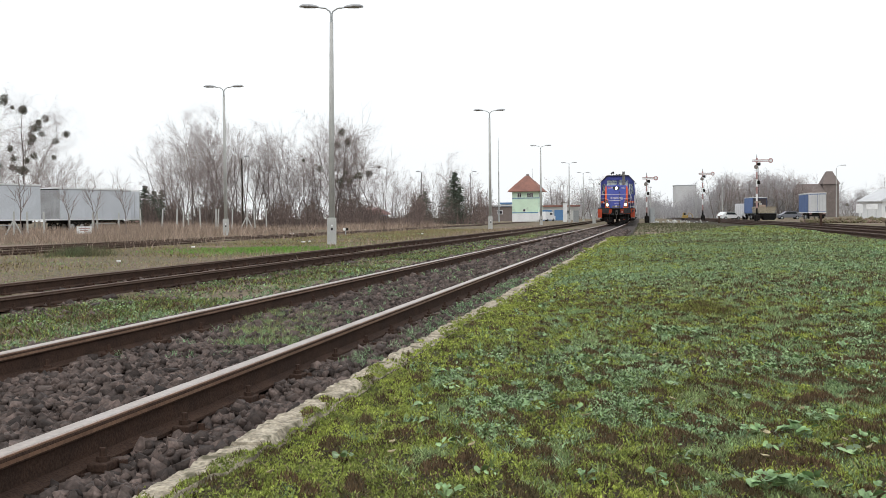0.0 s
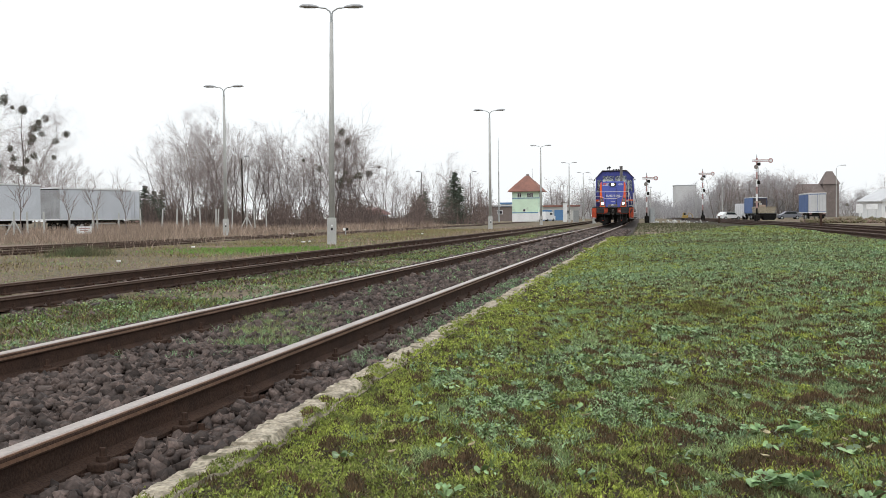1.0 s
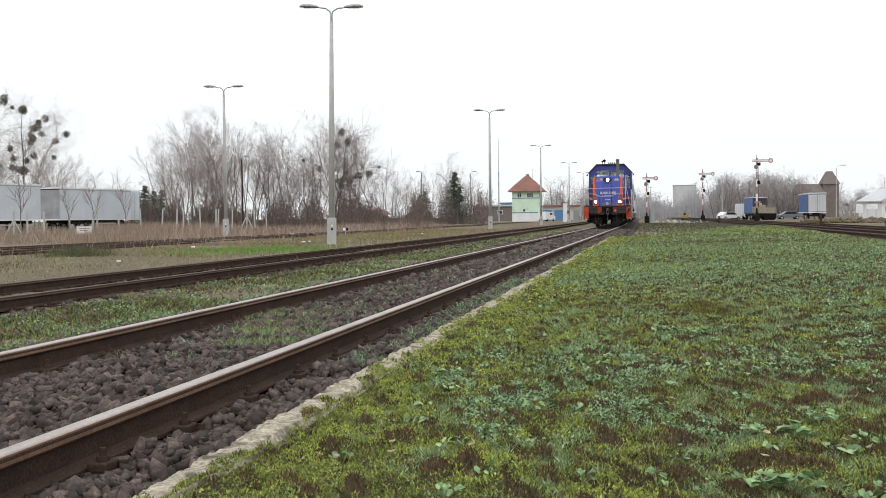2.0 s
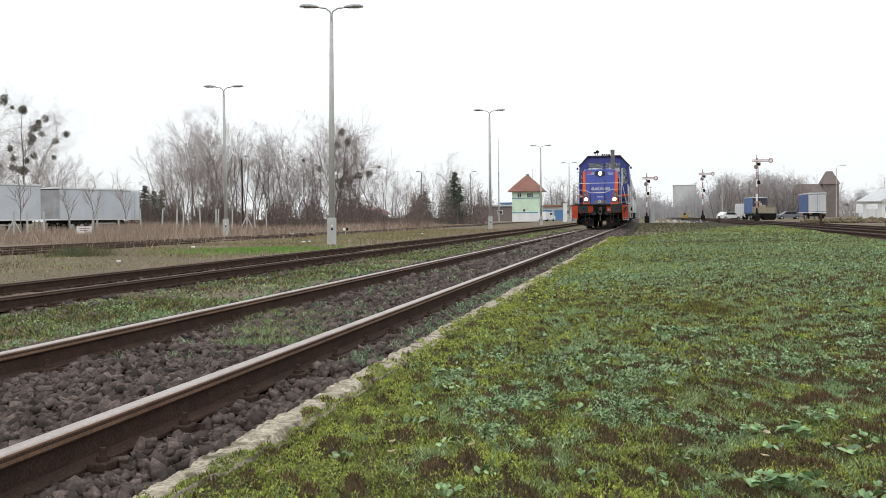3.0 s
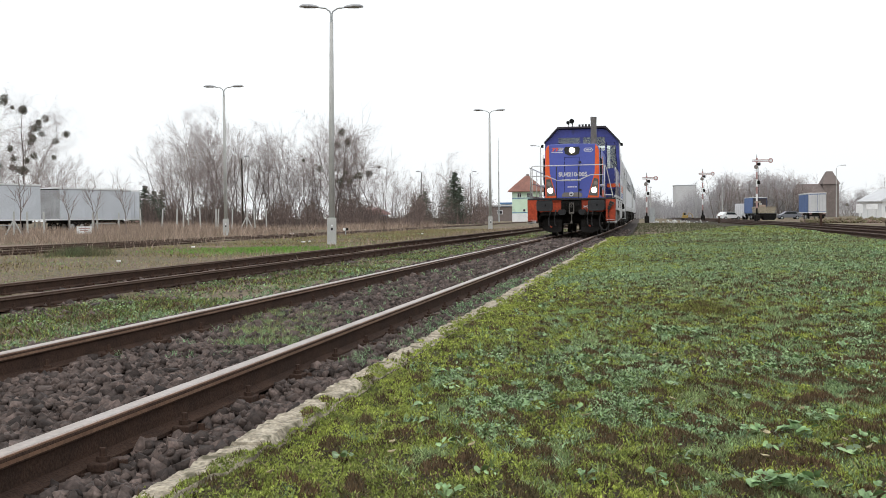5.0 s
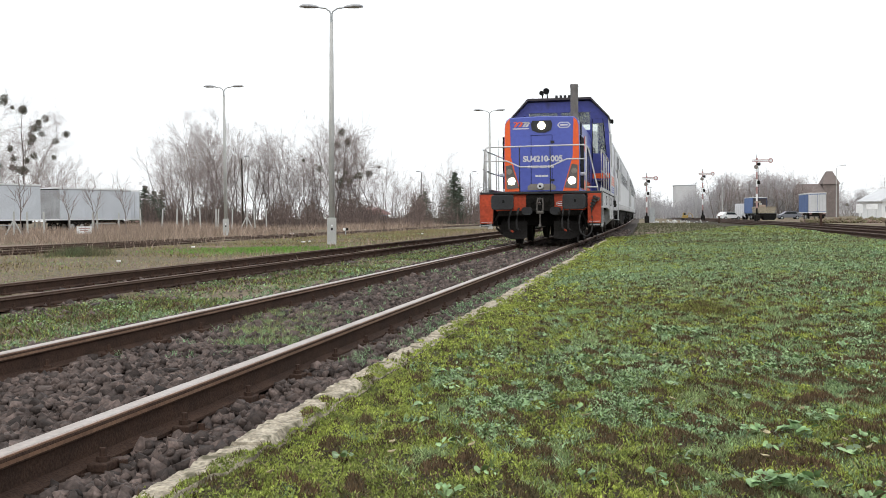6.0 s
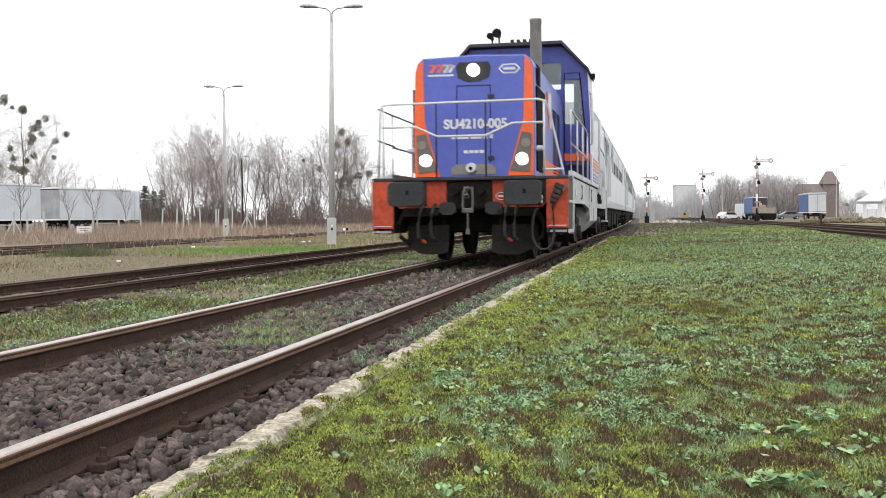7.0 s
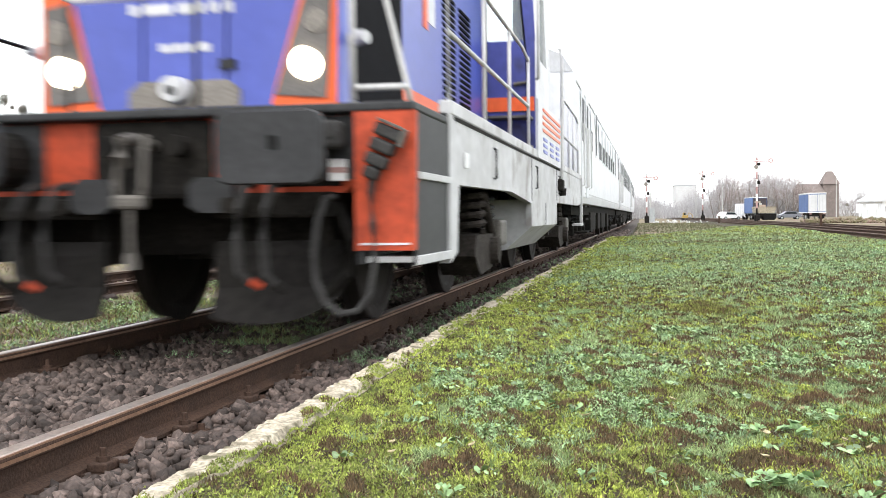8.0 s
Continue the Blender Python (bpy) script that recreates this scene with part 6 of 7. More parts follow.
# bearing, distance, height
for i, (kind, b, d, h) in enumerate((
        ("ia", -0.408, 124, 15.6), ("ba", -0.435, 128, 15.5), ("ba", -0.377, 131, 9.8), ("bb", -0.366, 134, 9.4), ("ub", -0.395, 118, 7.0), ("ua", -0.425, 118, 8.0),
        ("bb", -0.420, 130, 14.0), ("ba", -0.398, 132, 13.0), ("ua", -0.386, 126, 8.5), ("bb", -0.440, 120, 12.0), ("ub", -0.344, 205, 10.0), ("ub", -0.330, 205, 10.8), ("ub", -0.318, 210, 9.0), ("fir", -0.290, 132, 5.6), ("fir", -0.281, 134, 5.0), ("fir", -0.298, 130, 4.8), ("fir", -0.274, 136, 5.2),
        ("ba", -0.262, 114, 8.2), ("bb", -0.254, 112, 10.4), ("ba", -0.243, 114, 11.9), ("bb", -0.234, 116, 12.3), ("ba", -0.225, 114, 11.4), ("ua", -0.214, 112, 9.8), ("ub", -0.262, 108, 8.0), ("ua", -0.247, 107, 7.5), ("ub", -0.229, 107, 7.8),
        ("ua", -0.206, 113, 10.2), ("ub", -0.196, 112, 9.2), ("ua", -0.186, 114, 9.3), ("ub", -0.175, 113, 9.3), ("ua", -0.165, 115, 9.8), ("ba", -0.157, 118, 10.4), ("ub", -0.147, 113, 8.0), ("bb", -0.133, 116, 10.2), ("ua", -0.140, 112, 7.0),
        ("ub", -0.124, 112, 8.2), ("ua", -0.112, 112, 9.4), ("ib", -0.101, 113, 11.2), ("ba", -0.095, 118, 10.2), ("ib", -0.087, 112, 10.3), ("ib", -0.078, 114, 10.0), ("ib", -0.069, 113, 10.4), ("ub", -0.058, 113, 7.0),
        ("ua", -0.049, 122, 5.8), ("ub", -0.040, 124, 5.4), ("ua", -0.031, 128, 5.0), ("fir", -0.017, 150, 5.0), ("fir", -0.022, 148, 4.4), ("ba", 0.003, 152, 9.3), ("ub", -0.007, 150, 7.0), ("ua", 0.008, 150, 7.2),
        ("fir", 0.012, 147, 7.6), ("fir", 0.0165, 146, 5.4), ("ub", 0.021, 150, 6.6), ("ua", 0.028, 152, 5.8), ("ub", 0.036, 158, 5.0),
        ("ub", 0.110, 290, 11.0), ("ua", 0.118, 290, 11.5), ("ub", 0.126, 292, 10.4), ("ua", 0.135, 292, 9.0), ("ub", 0.146, 290, 10.5), ("ua", 0.154, 290, 11.8), ("ub", 0.162, 296, 11.0),
        ("bb", 0.270, 262, 10.4), ("ua", 0.278, 260, 9.8), ("ba", 0.287, 262, 11.0), ("ua", 0.295, 258, 9.8), ("bb", 0.303, 262, 10.8), ("ub", 0.312, 258, 9.6), ("bb", 0.321, 260, 11.2), ("ua", 0.330, 262, 10.8), ("ub", 0.338, 262, 10.0), ("ba", 0.346, 262, 10.8), ("ub", 0.266, 250, 10.2), ("ba", 0.274, 252, 11.2), ("bb", 0.282, 250, 10.8), ("ba", 0.291, 252, 10.2), ("ub", 0.299, 250, 10.4), ("bb", 0.307, 252, 10.6), ("ba", 0.316, 250, 11.2), ("ba", 0.326, 254, 12.2), ("bb", 0.334, 252, 12.6), ("ub", 0.341, 252, 9.8), ("ub", 0.351, 255, 10.2), ("ua", 0.358, 250, 10.0),
        ("ua", 0.392, 300, 6.8), ("ub", 0.402, 300, 7.2), ("ua", 0.412, 300, 6.4), ("sap", -0.408, 62, 3.9), ("sap", -0.3646, 66, 3.6), ("sap", -0.3376, 66, 3.8), ("sap", -0.309, 67, 3.7), ("ub", 0.428, 210, 6.4), ("ua", 0.437, 205, 8.2))):
    src, made, lab = {"ba": (birch_a, 14, "slender bare birch with drooping twigs"), "bb": (birch_b, 14, "two-stemmed bare birch tree"), "ua": (bushy_a, 10, "bare many-stemmed scrub tree"), "ub": (bushy_b, 10, "bare spreading scrub tree"),
                      "ia": (infest_a, 15, "bare tree full of dark mistletoe clumps"), "ib": (infest_b, 11, "bare tree with mistletoe clumps"), "sap": (sapling, 3, "thin bare sapling by the fence"), "fir": (fir, 8, "dark green young spruce tree")}[kind]
    if d > 200:
        src, made = (birch_f, 14) if made == 14 else (bushy_f, 10) if made == 10 else (src, made)
    stand(src, lab, b, d, h, made, i)
for src in (sapling, birch_a, birch_b, birch_f, bushy_a, bushy_b, bushy_f, infest_a, infest_b, fir):
    for o in (*src.children_recursive, src):
        bpy.data.objects.remove(o)


def undergrowth():
    """Thickets at the feet of the trees, and the far woods beyond the yard."""
    r = random.Random(9)
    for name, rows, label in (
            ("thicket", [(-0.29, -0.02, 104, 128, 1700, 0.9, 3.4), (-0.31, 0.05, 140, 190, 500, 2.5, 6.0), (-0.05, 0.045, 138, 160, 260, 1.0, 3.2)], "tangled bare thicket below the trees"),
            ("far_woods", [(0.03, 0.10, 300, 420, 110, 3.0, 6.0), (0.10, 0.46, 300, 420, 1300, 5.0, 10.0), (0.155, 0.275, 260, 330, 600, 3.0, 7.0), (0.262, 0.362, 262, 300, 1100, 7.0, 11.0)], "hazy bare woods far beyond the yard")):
        segs = []
        for b0, b1, d0, d1, n, h0, h1 in rows:
            for _ in range(n):
                d = r.uniform(d0, d1)
                b = r.uniform(b0, b1)
                base = Vector((b * d, d, -0.4))
                h = (h0 + (h1 - h0) * (0.5 + 0.5 * math.sin(b * 140 + 2 * math.sin(b * 47)))) * r.uniform(0.6, 1.15)
                thin = 0.00012 * d * r.uniform(0.7, 1.5)
                top = base + Vector((r.gauss(0, 0.12) * h, r.gauss(0, 0.12) * h, h))
                segs.append((base, top, thin * 1.8, thin * 0.7))
                for k in range(9):
                    f = r.uniform(0.12, 0.95)
                    p = base.lerp(top, f)
                    q = p + Vector((r.gauss(0, 0.22), r.gauss(0, 0.22), r.uniform(0.05, 0.35))) * h * (1.15 - f)
                    segs.append((p, q, thin * 0.8, thin * 0.45))
                    for j in range(2):
                        m_ = p.lerp(q, r.uniform(0.3, 0.9))
                        segs.append((m_, m_ + Vector((r.gauss(0, 0.12), r.gauss(0, 0.12), r.uniform(0, 0.16))) * h, thin * 0.5, thin * 0.4))
        # the far woods get the twigs paled for haze
        raw(name, *sticks(segs, 3), M["haze_twig" if name == "far_woods" else "brush"], None, "stuff", label, "trees")


undergrowth()
# ---------------------------------------------------------------- yard things and distance
def at(bearing, d, rz=0.0, z=-0.3):
    """A place on the ground at a bearing (x over y) and distance."""
    return pose(bearing * d, d, z, 0, 0, rz)


def add(name, mat_key, parent, *shapes, label="", smooth=False):
    """A part made of boxes ("b", centre, size), rods ("r", a, b, r0, r1) and pipes ("p", points, r)."""
    bm = BM()
    for s in shapes:
        if s[0] == "b":
            box(bm, s[1], s[2], s[3] if len(s) > 3 else 0.0)
        elif s[0] == "r":
            rod(bm, s[1], s[2], s[3], s[4] if len(s) > 4 else None, s[5] if len(s) > 5 else 8)
        elif s[0] == "p":
            pipe(bm, s[1], s[2])
        elif s[0] == "y":
            prism(bm, s[1], s[2], s[3], "y")
        elif s[0] == "x":
            prism(bm, s[1], s[2], s[3], "x")
    return part(name, bm, M[mat_key], parent, label, smooth)


def wheel(parent, x, y, r=0.5, w=0.3):
    t = add("wheel", "black", parent, ("r", (x - w / 2, y, r), (x + w / 2, y, r), r, r, 20), label="black tyre")
    add("rim", "galv", t, ("r", (x - w / 2 - 0.01, y, r), (x + w / 2 + 0.01, y, r), r * 0.55, r * 0.55, 14))


def box_trailer(m, ln, label, side="tarp", end="tarp", door=False):
    """A curtain-sided trailer body on its chassis: x across, y along; the origin is at the middle of the near end."""
    t = thing("semi_trailer", label, "trailer", m, "parked trailers")
    w, z0, z1 = 1.25, 1.2, 3.95
    b = add("body", side, t, ("b", (0, ln / 2, (z0 + z1) / 2), (2 * w, ln, z1 - z0), 0.03))
    add("roof_edge", "white", t, ("b", (0, ln / 2, z1 + 0.05), (2 * w + 0.10, ln + 0.10, 0.12)), label="white roof rail")
    for s_ in (-1, 1):
        add("curtain_rail", "lampgrey", b, ("b", (s_ * (w + 0.006), ln / 2, z1 - 0.07), (0.02, ln, 0.09)), label="grey curtain rail")
    add("side_rave", "white", t, ("b", (0, ln / 2, z0 - 0.04), (2 * w + 0.04, ln + 0.03, 0.10)), label="pale lower rail")
    for k in range(int(ln // 2.4)):
        for s_ in (-1, 1):
            add("curtain_strap", side, b, ("b", (s_ * (w + 0.008), 0.9 + k * 2.4, (z0 + z1) / 2), (0.012, 0.035, z1 - z0 - 0.15)))
            add("strap_buckle", "darkgrey", b, ("b", (s_ * (w + 0.01), 0.9 + k * 2.4, z0 - 0.10), (0.02, 0.05, 0.14)))
    for s_ in (-1, 1):
        add("corner_post", "galv", b, ("b", (s_ * (w - 0.03), -0.01, (z0 + z1) / 2), (0.09, 0.05, z1 - z0)))
    if not door:
        add("end_wall", "tarp_shaded", b, ("b", (0, -0.012, (z0 + z1) / 2), (2 * w - 0.2, 0.03, z1 - z0 - 0.1)), label="grey end wall, grimy and darkened for shade")
        add("end_frame", "darkgrey", b, ("b", (0, -0.02, z1 - 0.06), (2 * w, 0.04, 0.10)), label="dark upper edge")
    if door:
        d = add("rear_door", end, b, ("b", (-0.6, -0.012, 2.55), (1.14, 0.03, 2.5)), ("b", (0.6, -0.012, 2.55), (1.14, 0.03, 2.5)), label="pale grey rear doors")
        for x in (-0.75, -0.3, 0.3, 0.75):
            add("lock_bar", "galv", d, ("r", (x, -0.05, 1.25), (x, -0.05, 3.7), 0.02))
        add("bumper", "under", t, ("b", (0, 0.05, 0.75), (2.3, 0.1, 0.25)))
        for x in (-0.95, 0.95):
            add("tail_light", "redpaint", t, ("b", (x, -0.01, 0.95), (0.35, 0.04, 0.12)))
    add("chassis", "under", t, ("b", (-0.45, ln / 2, 1.0), (0.14, ln - 0.4, 0.3)), ("b", (0.45, ln / 2, 1.0), (0.14, ln - 0.4, 0.3)))
    for y in (1.6, 2.9, 4.2):
        for s_ in (-1, 1):
            wheel(t, s_ * 1.05, y)
    for s_ in (-1, 1):
        add("landing_leg", "under", t, ("r", (s_ * 0.8, ln - 1.6, 0.0), (s_ * 0.8, ln - 1.6, 1.0), 0.06))
        add("side_guard", "galv", t, ("b", (s_ * 1.2, ln * 0.62, 0.75), (0.04, ln * 0.3, 0.08)))
    return t


HEADING = -21.0
box_trailer(pose(-38.9, 72.0, -0.3, 0, 0, HEADING), 13.4, "long grey curtain-sided trailer parked by the fence")
box_trailer(pose(-35.35, 92.05, -0.3, 0, 0, HEADING), 9.9, "grey curtain-sided trailer with white roof rail")
box_trailer(pose(-31.9, 103.6, -0.3, 0, 0, 18), 6.5, "short grey trailer parked behind another", door=True)


def fence_post(b, d, h, strut=False):
    t = thing("fence_post", "leaning grey concrete fence post" + (" with struts" if strut else " in dry grass"), "fence post", at(b, d) @ pose(0, 0, 0, random.uniform(-3, 3), random.uniform(-3, 3), 10), "concrete fence posts")
    add("post", "concrete", t, ("b", (0, 0, h / 2 - 0.1), (0.12, 0.12, h + 0.2), 0.01))
    add("cap", "concrete", t, ("r", (0, 0, h), (0, 0, h + 0.06), 0.07, 0.01, 6))
    if strut:
        for e in (-1, 1):
            add("strut", "concrete", t, ("r", (e * 0.65, 0, -0.1), (e * 0.04, 0, h * 0.62), 0.055, 0.05, 6))


for b, d, h, st in ((-0.4187, 74, 1.75, True), (-0.405, 76, 1.7, False), (-0.389, 76, 1.7, False), (-0.364, 78, 1.6, False), (-0.3415, 79, 1.6, False), (-0.337, 80, 1.8, False), (-0.3165, 81, 1.6, False), (-0.2945, 82, 1.9, False), (-0.274, 84, 1.9, False), (-0.2598, 85, 1.9, False), (-0.2532, 85, 1.8, False),
                    (-0.2482, 86, 1.7, False), (-0.2361, 87, 1.9, False), (-0.2212, 88, 1.9, False), (-0.2195, 88, 1.9, False), (-0.2057, 90, 1.9, False), (-0.1914, 92, 2.0, True), (-0.183, 93, 1.9, False), (-0.172, 95, 1.9, False)):
    fence_post(b, d, h, st)


def notice_board(b, d):
    t = thing("notice_board", "low white board with red unreadable lines in dry grass", "sign", at(b, d, 12))
    add("panel", "white", t, ("b", (0, 0, 0.42), (0.95, 0.04, 0.5)))
    for k, z in enumerate((0.52, 0.40)):
        add("text_line", "redpaint", t, ("b", (0.0, -0.024, z), (0.7 - 0.2 * k, 0.006, 0.06)))
    for x in (-0.35, 0.35):
        add("leg", "galv", t, ("r", (x, 0.03, -0.1), (x, 0.03, 0.5), 0.025))


notice_board(-0.350, 68)


def signal_box(m):
    t = thing("signal_box", "mint green two-storey signal box with a steep red tiled roof", "building", m)
    w, dp = 2.55, 2.6
    add("plinth", "white", t, ("b", (0, 0, 0.75), (2 * w + 0.06, 2 * dp + 0.06, 1.7)), label="pale lower wall")
    wl_ = add("wall", "mint", t, ("b", (0, 0, 3.8), (2 * w, 2 * dp, 4.4)))
    for z in (1.75, 4.55):
        add("band", "bluepaint", wl_, ("b", (0, 0, z), (2 * w + 0.12, 2 * dp + 0.12, 0.14)), label="teal string course")
    bm = BM()
    e, zz, top = 0.75, 5.9, 8.9
    base = [(-w - e, -dp - e, zz), (w + e, -dp - e, zz), (w + e, dp + e, zz), (-w - e, dp + e, zz)]
    low = [(x, y, zz - 0.12) for x, y, _ in base]
    mid = [(x * 0.72, y * 0.72, zz + 1.0) for x, y, _ in base]
    ridge = [(-0.35, -0.35, top), (0.35, -0.35, top), (0.35, 0.35, top), (-0.35, 0.35, top)]
    loft(bm, [low, base, mid, ridge])
    rf = part("roof", bm, M["rooftile"], t, "steep hipped red tile roof")
    add("chimney", "brick", rf, ("b", (0.0, 0.6, 8.8), (0.5, 0.5, 0.9)))
    add("antenna", "galv", rf, ("r", (1.0, 0, 7.4), (1.0, 0, 10.4), 0.03))
    for x0 in (-1.35, -0.95, 0.55, 0.95, 1.35):
        wi = add("window", "white", wl_, ("b", (x0, -dp - 0.01, 5.1), (0.34, 0.06, 0.85)), label="white framed window")
        add("pane", "darkglass", wi, ("b", (x0, -dp - 0.045, 5.1), (0.24, 0.02, 0.72)))
    for y0 in (-1.2, 0.2, 1.4):
        wi = add("window", "white", wl_, ("b", (w + 0.01, y0, 5.1), (0.06, 0.7, 0.85)))
        add("pane", "darkglass", wi, ("b", (w + 0.045, y0, 5.1), (0.02, 0.58, 0.72)))
    wi = add("window", "white", wl_, ("b", (-0.2, -dp - 0.01, 2.2), (0.5, 0.06, 0.5)))
    add("pane", "darkglass", wi, ("b", (-0.2, -dp - 0.045, 2.2), (0.4, 0.02, 0.4)))
    add("door", "lampgrey", t, ("b", (w + 0.05, -0.6, 0.95), (0.08, 0.9, 2.0)))


signal_box(at(0.0828, 200, -14))


def long_shed(m, ln, h, wall, roof, label, doors=()):
    t = thing("low_building", label, "building", m)
    w = add("wall", wall, t, ("b", (0, 2.5, h / 2 - 0.2), (ln, 5, h + 0.2)))
    add("roof", roof, t, ("b", (0, 2.5, h + 0.15), (ln + 0.6, 5.8, 0.35)), label="flat roof with a deep edge")
    for k in range(int(ln / 2.4)):
        x = -ln / 2 + 1.3 + k * 2.4
        if any(abs(x - q) < 1.6 for q in doors):
            continue
        wi = add("window", "white", w, ("b", (x, -0.01, h * 0.6), (1.3, 0.08, 0.9)))
        add("pane", "darkglass", wi, ("b", (x, -0.06, h * 0.6), (1.1, 0.02, 0.72)))
    for q in doors:
        add("door", "bluepaint", w, ("b", (q, -0.02, 1.2), (2.2, 0.1, 2.5)), label="blue folding door")


long_shed(at(0.049, 232, -4), 9.0, 3.4, "brick", "slate", "low brick shed with a pale flat roof")
long_shed(at(0.1095, 236, -4), 11.0, 3.2, "pale", "rooftile", "low pale workshop with blue doors", (1.0, -1.8))
long_shed(at(0.0655, 240, -4), 4.0, 4.0, "bluepaint", "bluepaint", "small blue clad hut")


def white_van(b, d):
    t = thing("white_van", "small white van parked by the signal box", "van", at(b, d, 60))
    bm = BM()
    prism(bm, [(-2.2, 0.35), (2.2, 0.35), (2.25, 0.95), (1.4, 1.15), (0.9, 1.85), (-2.1, 1.9), (-2.2, 1.0)], -0.85, 0.85)
    part("body", bm, M["white"], t)
    add("side_window", "darkglass", t, ("b", (0.2, -0.86, 1.45), (1.2, 0.02, 0.45)))
    for x in (-1.4, 1.4):
        for y in (-0.75, 0.75):
            add("wheel", "black", t, ("r", (x, y - 0.1, 0.3), (x, y + 0.1, 0.3), 0.3, 0.3, 16))


white_van(0.1015, 198)


def cabinet(b, d, w, h, label, key="galv"):
    t = thing("relay_cabinet", label, "cabinet", at(b, d, 10))
    bd = add("body", key, t, ("b", (0, 0, h / 2 + 0.05), (w, 0.5, h), 0.02))
    add("door", key, bd, ("b", (0, -0.26, h / 2 + 0.05), (w * 0.9, 0.02, h * 0.9)))
    add("handle", "darkgrey", bd, ("b", (w * 0.35, -0.28, h / 2), (0.03, 0.03, 0.15)))
    add("roof", key, bd, ("b", (0, 0, h + 0.08), (w + 0.12, 0.62, 0.06)))
    add("base", "concrete", t, ("b", (0, 0, 0.0), (w + 0.1, 0.6, 0.2)))


cabinet(0.2042, 138, 0.62, 1.9, "tall grey relay cabinet by the line")
cabinet(0.1300, 158, 0.75, 1.8, "grey relay cabinet near the lamp posts")
cabinet(0.1195, 165, 0.55, 3.0, "tall pale equipment box on the yard", "white")
cabinet(0.1478, 132, 0.32, 1.6, "pale concrete marker post beside the line", "concrete")


def street_lamp(b, d, h, reach, label, rise=0.3, key="concrete"):
    t = thing("street_lamp", label, "street lamp", at(b, d))
    add("pole", key, t, ("r", (0, 0, -0.1), (0, 0, h), 0.11, 0.06, 10))
    add("arm", "galv", t, ("p", [(0, 0, h - 0.05), (reach * 0.2, 0, h + rise * 0.7), (reach, 0, h + rise)], 0.035))
    add("lantern", "lampgrey", t, ("b", (reach * 1.2, 0, h + rise), (abs(reach) * 0.55 + 0.3, 0.28, 0.16), 0.04))


street_lamp(-0.0201, 160, 7.9, -0.5, "slim dull grey single-arm street lamp by the thicket", key="steel")
street_lamp(0.0278, 160, 7.8, 0.5, "slim dull grey single-arm street lamp by the thicket", key="steel")
street_lamp(-0.1950, 104, 7.1, 0.4, "thin dark lamp post standing in the thicket", key="sleeper")
street_lamp(0.3840, 220, 10.6, 1.3, "tall curved street lamp beside the road", 0.7)
street_lamp(0.2472, 230, 7.8, 0.05, "thin distant lamp post by the signals")
street_lamp(0.2728, 220, 7.6, 0.05, "thin distant lamp post before the woods")
street_lamp(0.2027, 180, 5.6, 0.05, "thin pale post beside the signal")


def mast(b, d, h):
    t = thing("radio_mast", "very thin tall grey radio mast", "mast", at(b, d))
    add("pole", "galv", t, ("r", (0, 0, 0), (0, 0, h * 0.6), 0.13, 0.09, 8))
    add("tip", "galv", t, ("r", (0, 0, h * 0.6), (0, 0, h), 0.06, 0.025, 6))


mast(0.0550, 190, 15.6)


def semaphore(b, d, h, label, arm=1.55):
    """A mechanical signal: banded post, arm held level, lamp and spectacle, winch at the foot."""
    t = thing("semaphore_signal", label, "railway signal", at(b, d, 0), "semaphore signals")
    n = 9
    for k in range(n):
        z0, z1 = h * k / n, h * (k + 1) / n
        add("post_band", ("redpaint", "white")[k % 2] if k > n // 2 - 3 else "under", t, ("b", (0, 0, (z0 + z1) / 2), (0.17, 0.17, z1 - z0)))
    add("finial", "galv", t, ("r", (0, 0, h), (0, 0, h + 0.4), 0.06, 0.03, 8))
    z = h - 0.35
    a = add("arm", "white", t, ("b", (arm / 2 - 0.35, -0.14, z), (arm + 0.5, 0.05, 0.26)), ("r", (arm, -0.17, z), (arm, -0.11, z), 0.28, 0.28, 18), label="white semaphore arm with red edge")
    add("arm_edge", "redpaint", a, ("b", (arm / 2 - 0.35, -0.17, z + 0.1), (arm + 0.5, 0.02, 0.06)), ("b", (arm / 2 - 0.35, -0.17, z - 0.1), (arm + 0.5, 0.02, 0.06)), ("r", (arm, -0.185, z), (arm, -0.175, z), 0.28, 0.28, 18))
    add("arm_disc", "white", a, ("r", (arm, -0.19, z), (arm, -0.187, z), 0.17, 0.17, 16))
    add("lamp", "under", t, ("b", (0.28, -0.05, z - 0.4), (0.26, 0.26, 0.36), 0.03))
    add("spectacle", "under", t, ("r", (0.12, -0.16, z - 0.38), (0.12, -0.12, z - 0.38), 0.16, 0.16, 12))
    add("disc", "lens", t, ("r", (-0.12, -0.16, z - 0.75), (-0.12, -0.12, z - 0.75), 0.25, 0.25, 16), label="grey signal disc")
    add("bracket_lamp", "under", t, ("b", (0.18, -0.05, h * 0.62), (0.3, 0.3, 0.4), 0.04))
    add("winch", "under", t, ("b", (0.02, -0.02, 0.45), (0.55, 0.5, 0.9), 0.06), label="dark lever box at the foot")
    add("pull_wire", "under", t, ("r", (0.13, -0.1, 0.8), (0.2, -0.1, z - 0.2), 0.015, 0.015, 5))
    for k in range(int(h / 0.5)):
        add("rung", "galv", t, ("r", (-0.22, 0.12, 0.5 + k * 0.48), (0.0, 0.12, 0.5 + k * 0.48), 0.014, 0.014, 5))


semaphore(0.1991, 132, 6.1, "banded semaphore signal with a level white arm", arm=1.15)
semaphore(0.2537, 152, 7.4, "red and white semaphore signal with level arm", arm=1.45)
semaphore(0.3065, 122, 7.7, "tall red and white semaphore with level arm", arm=1.6)


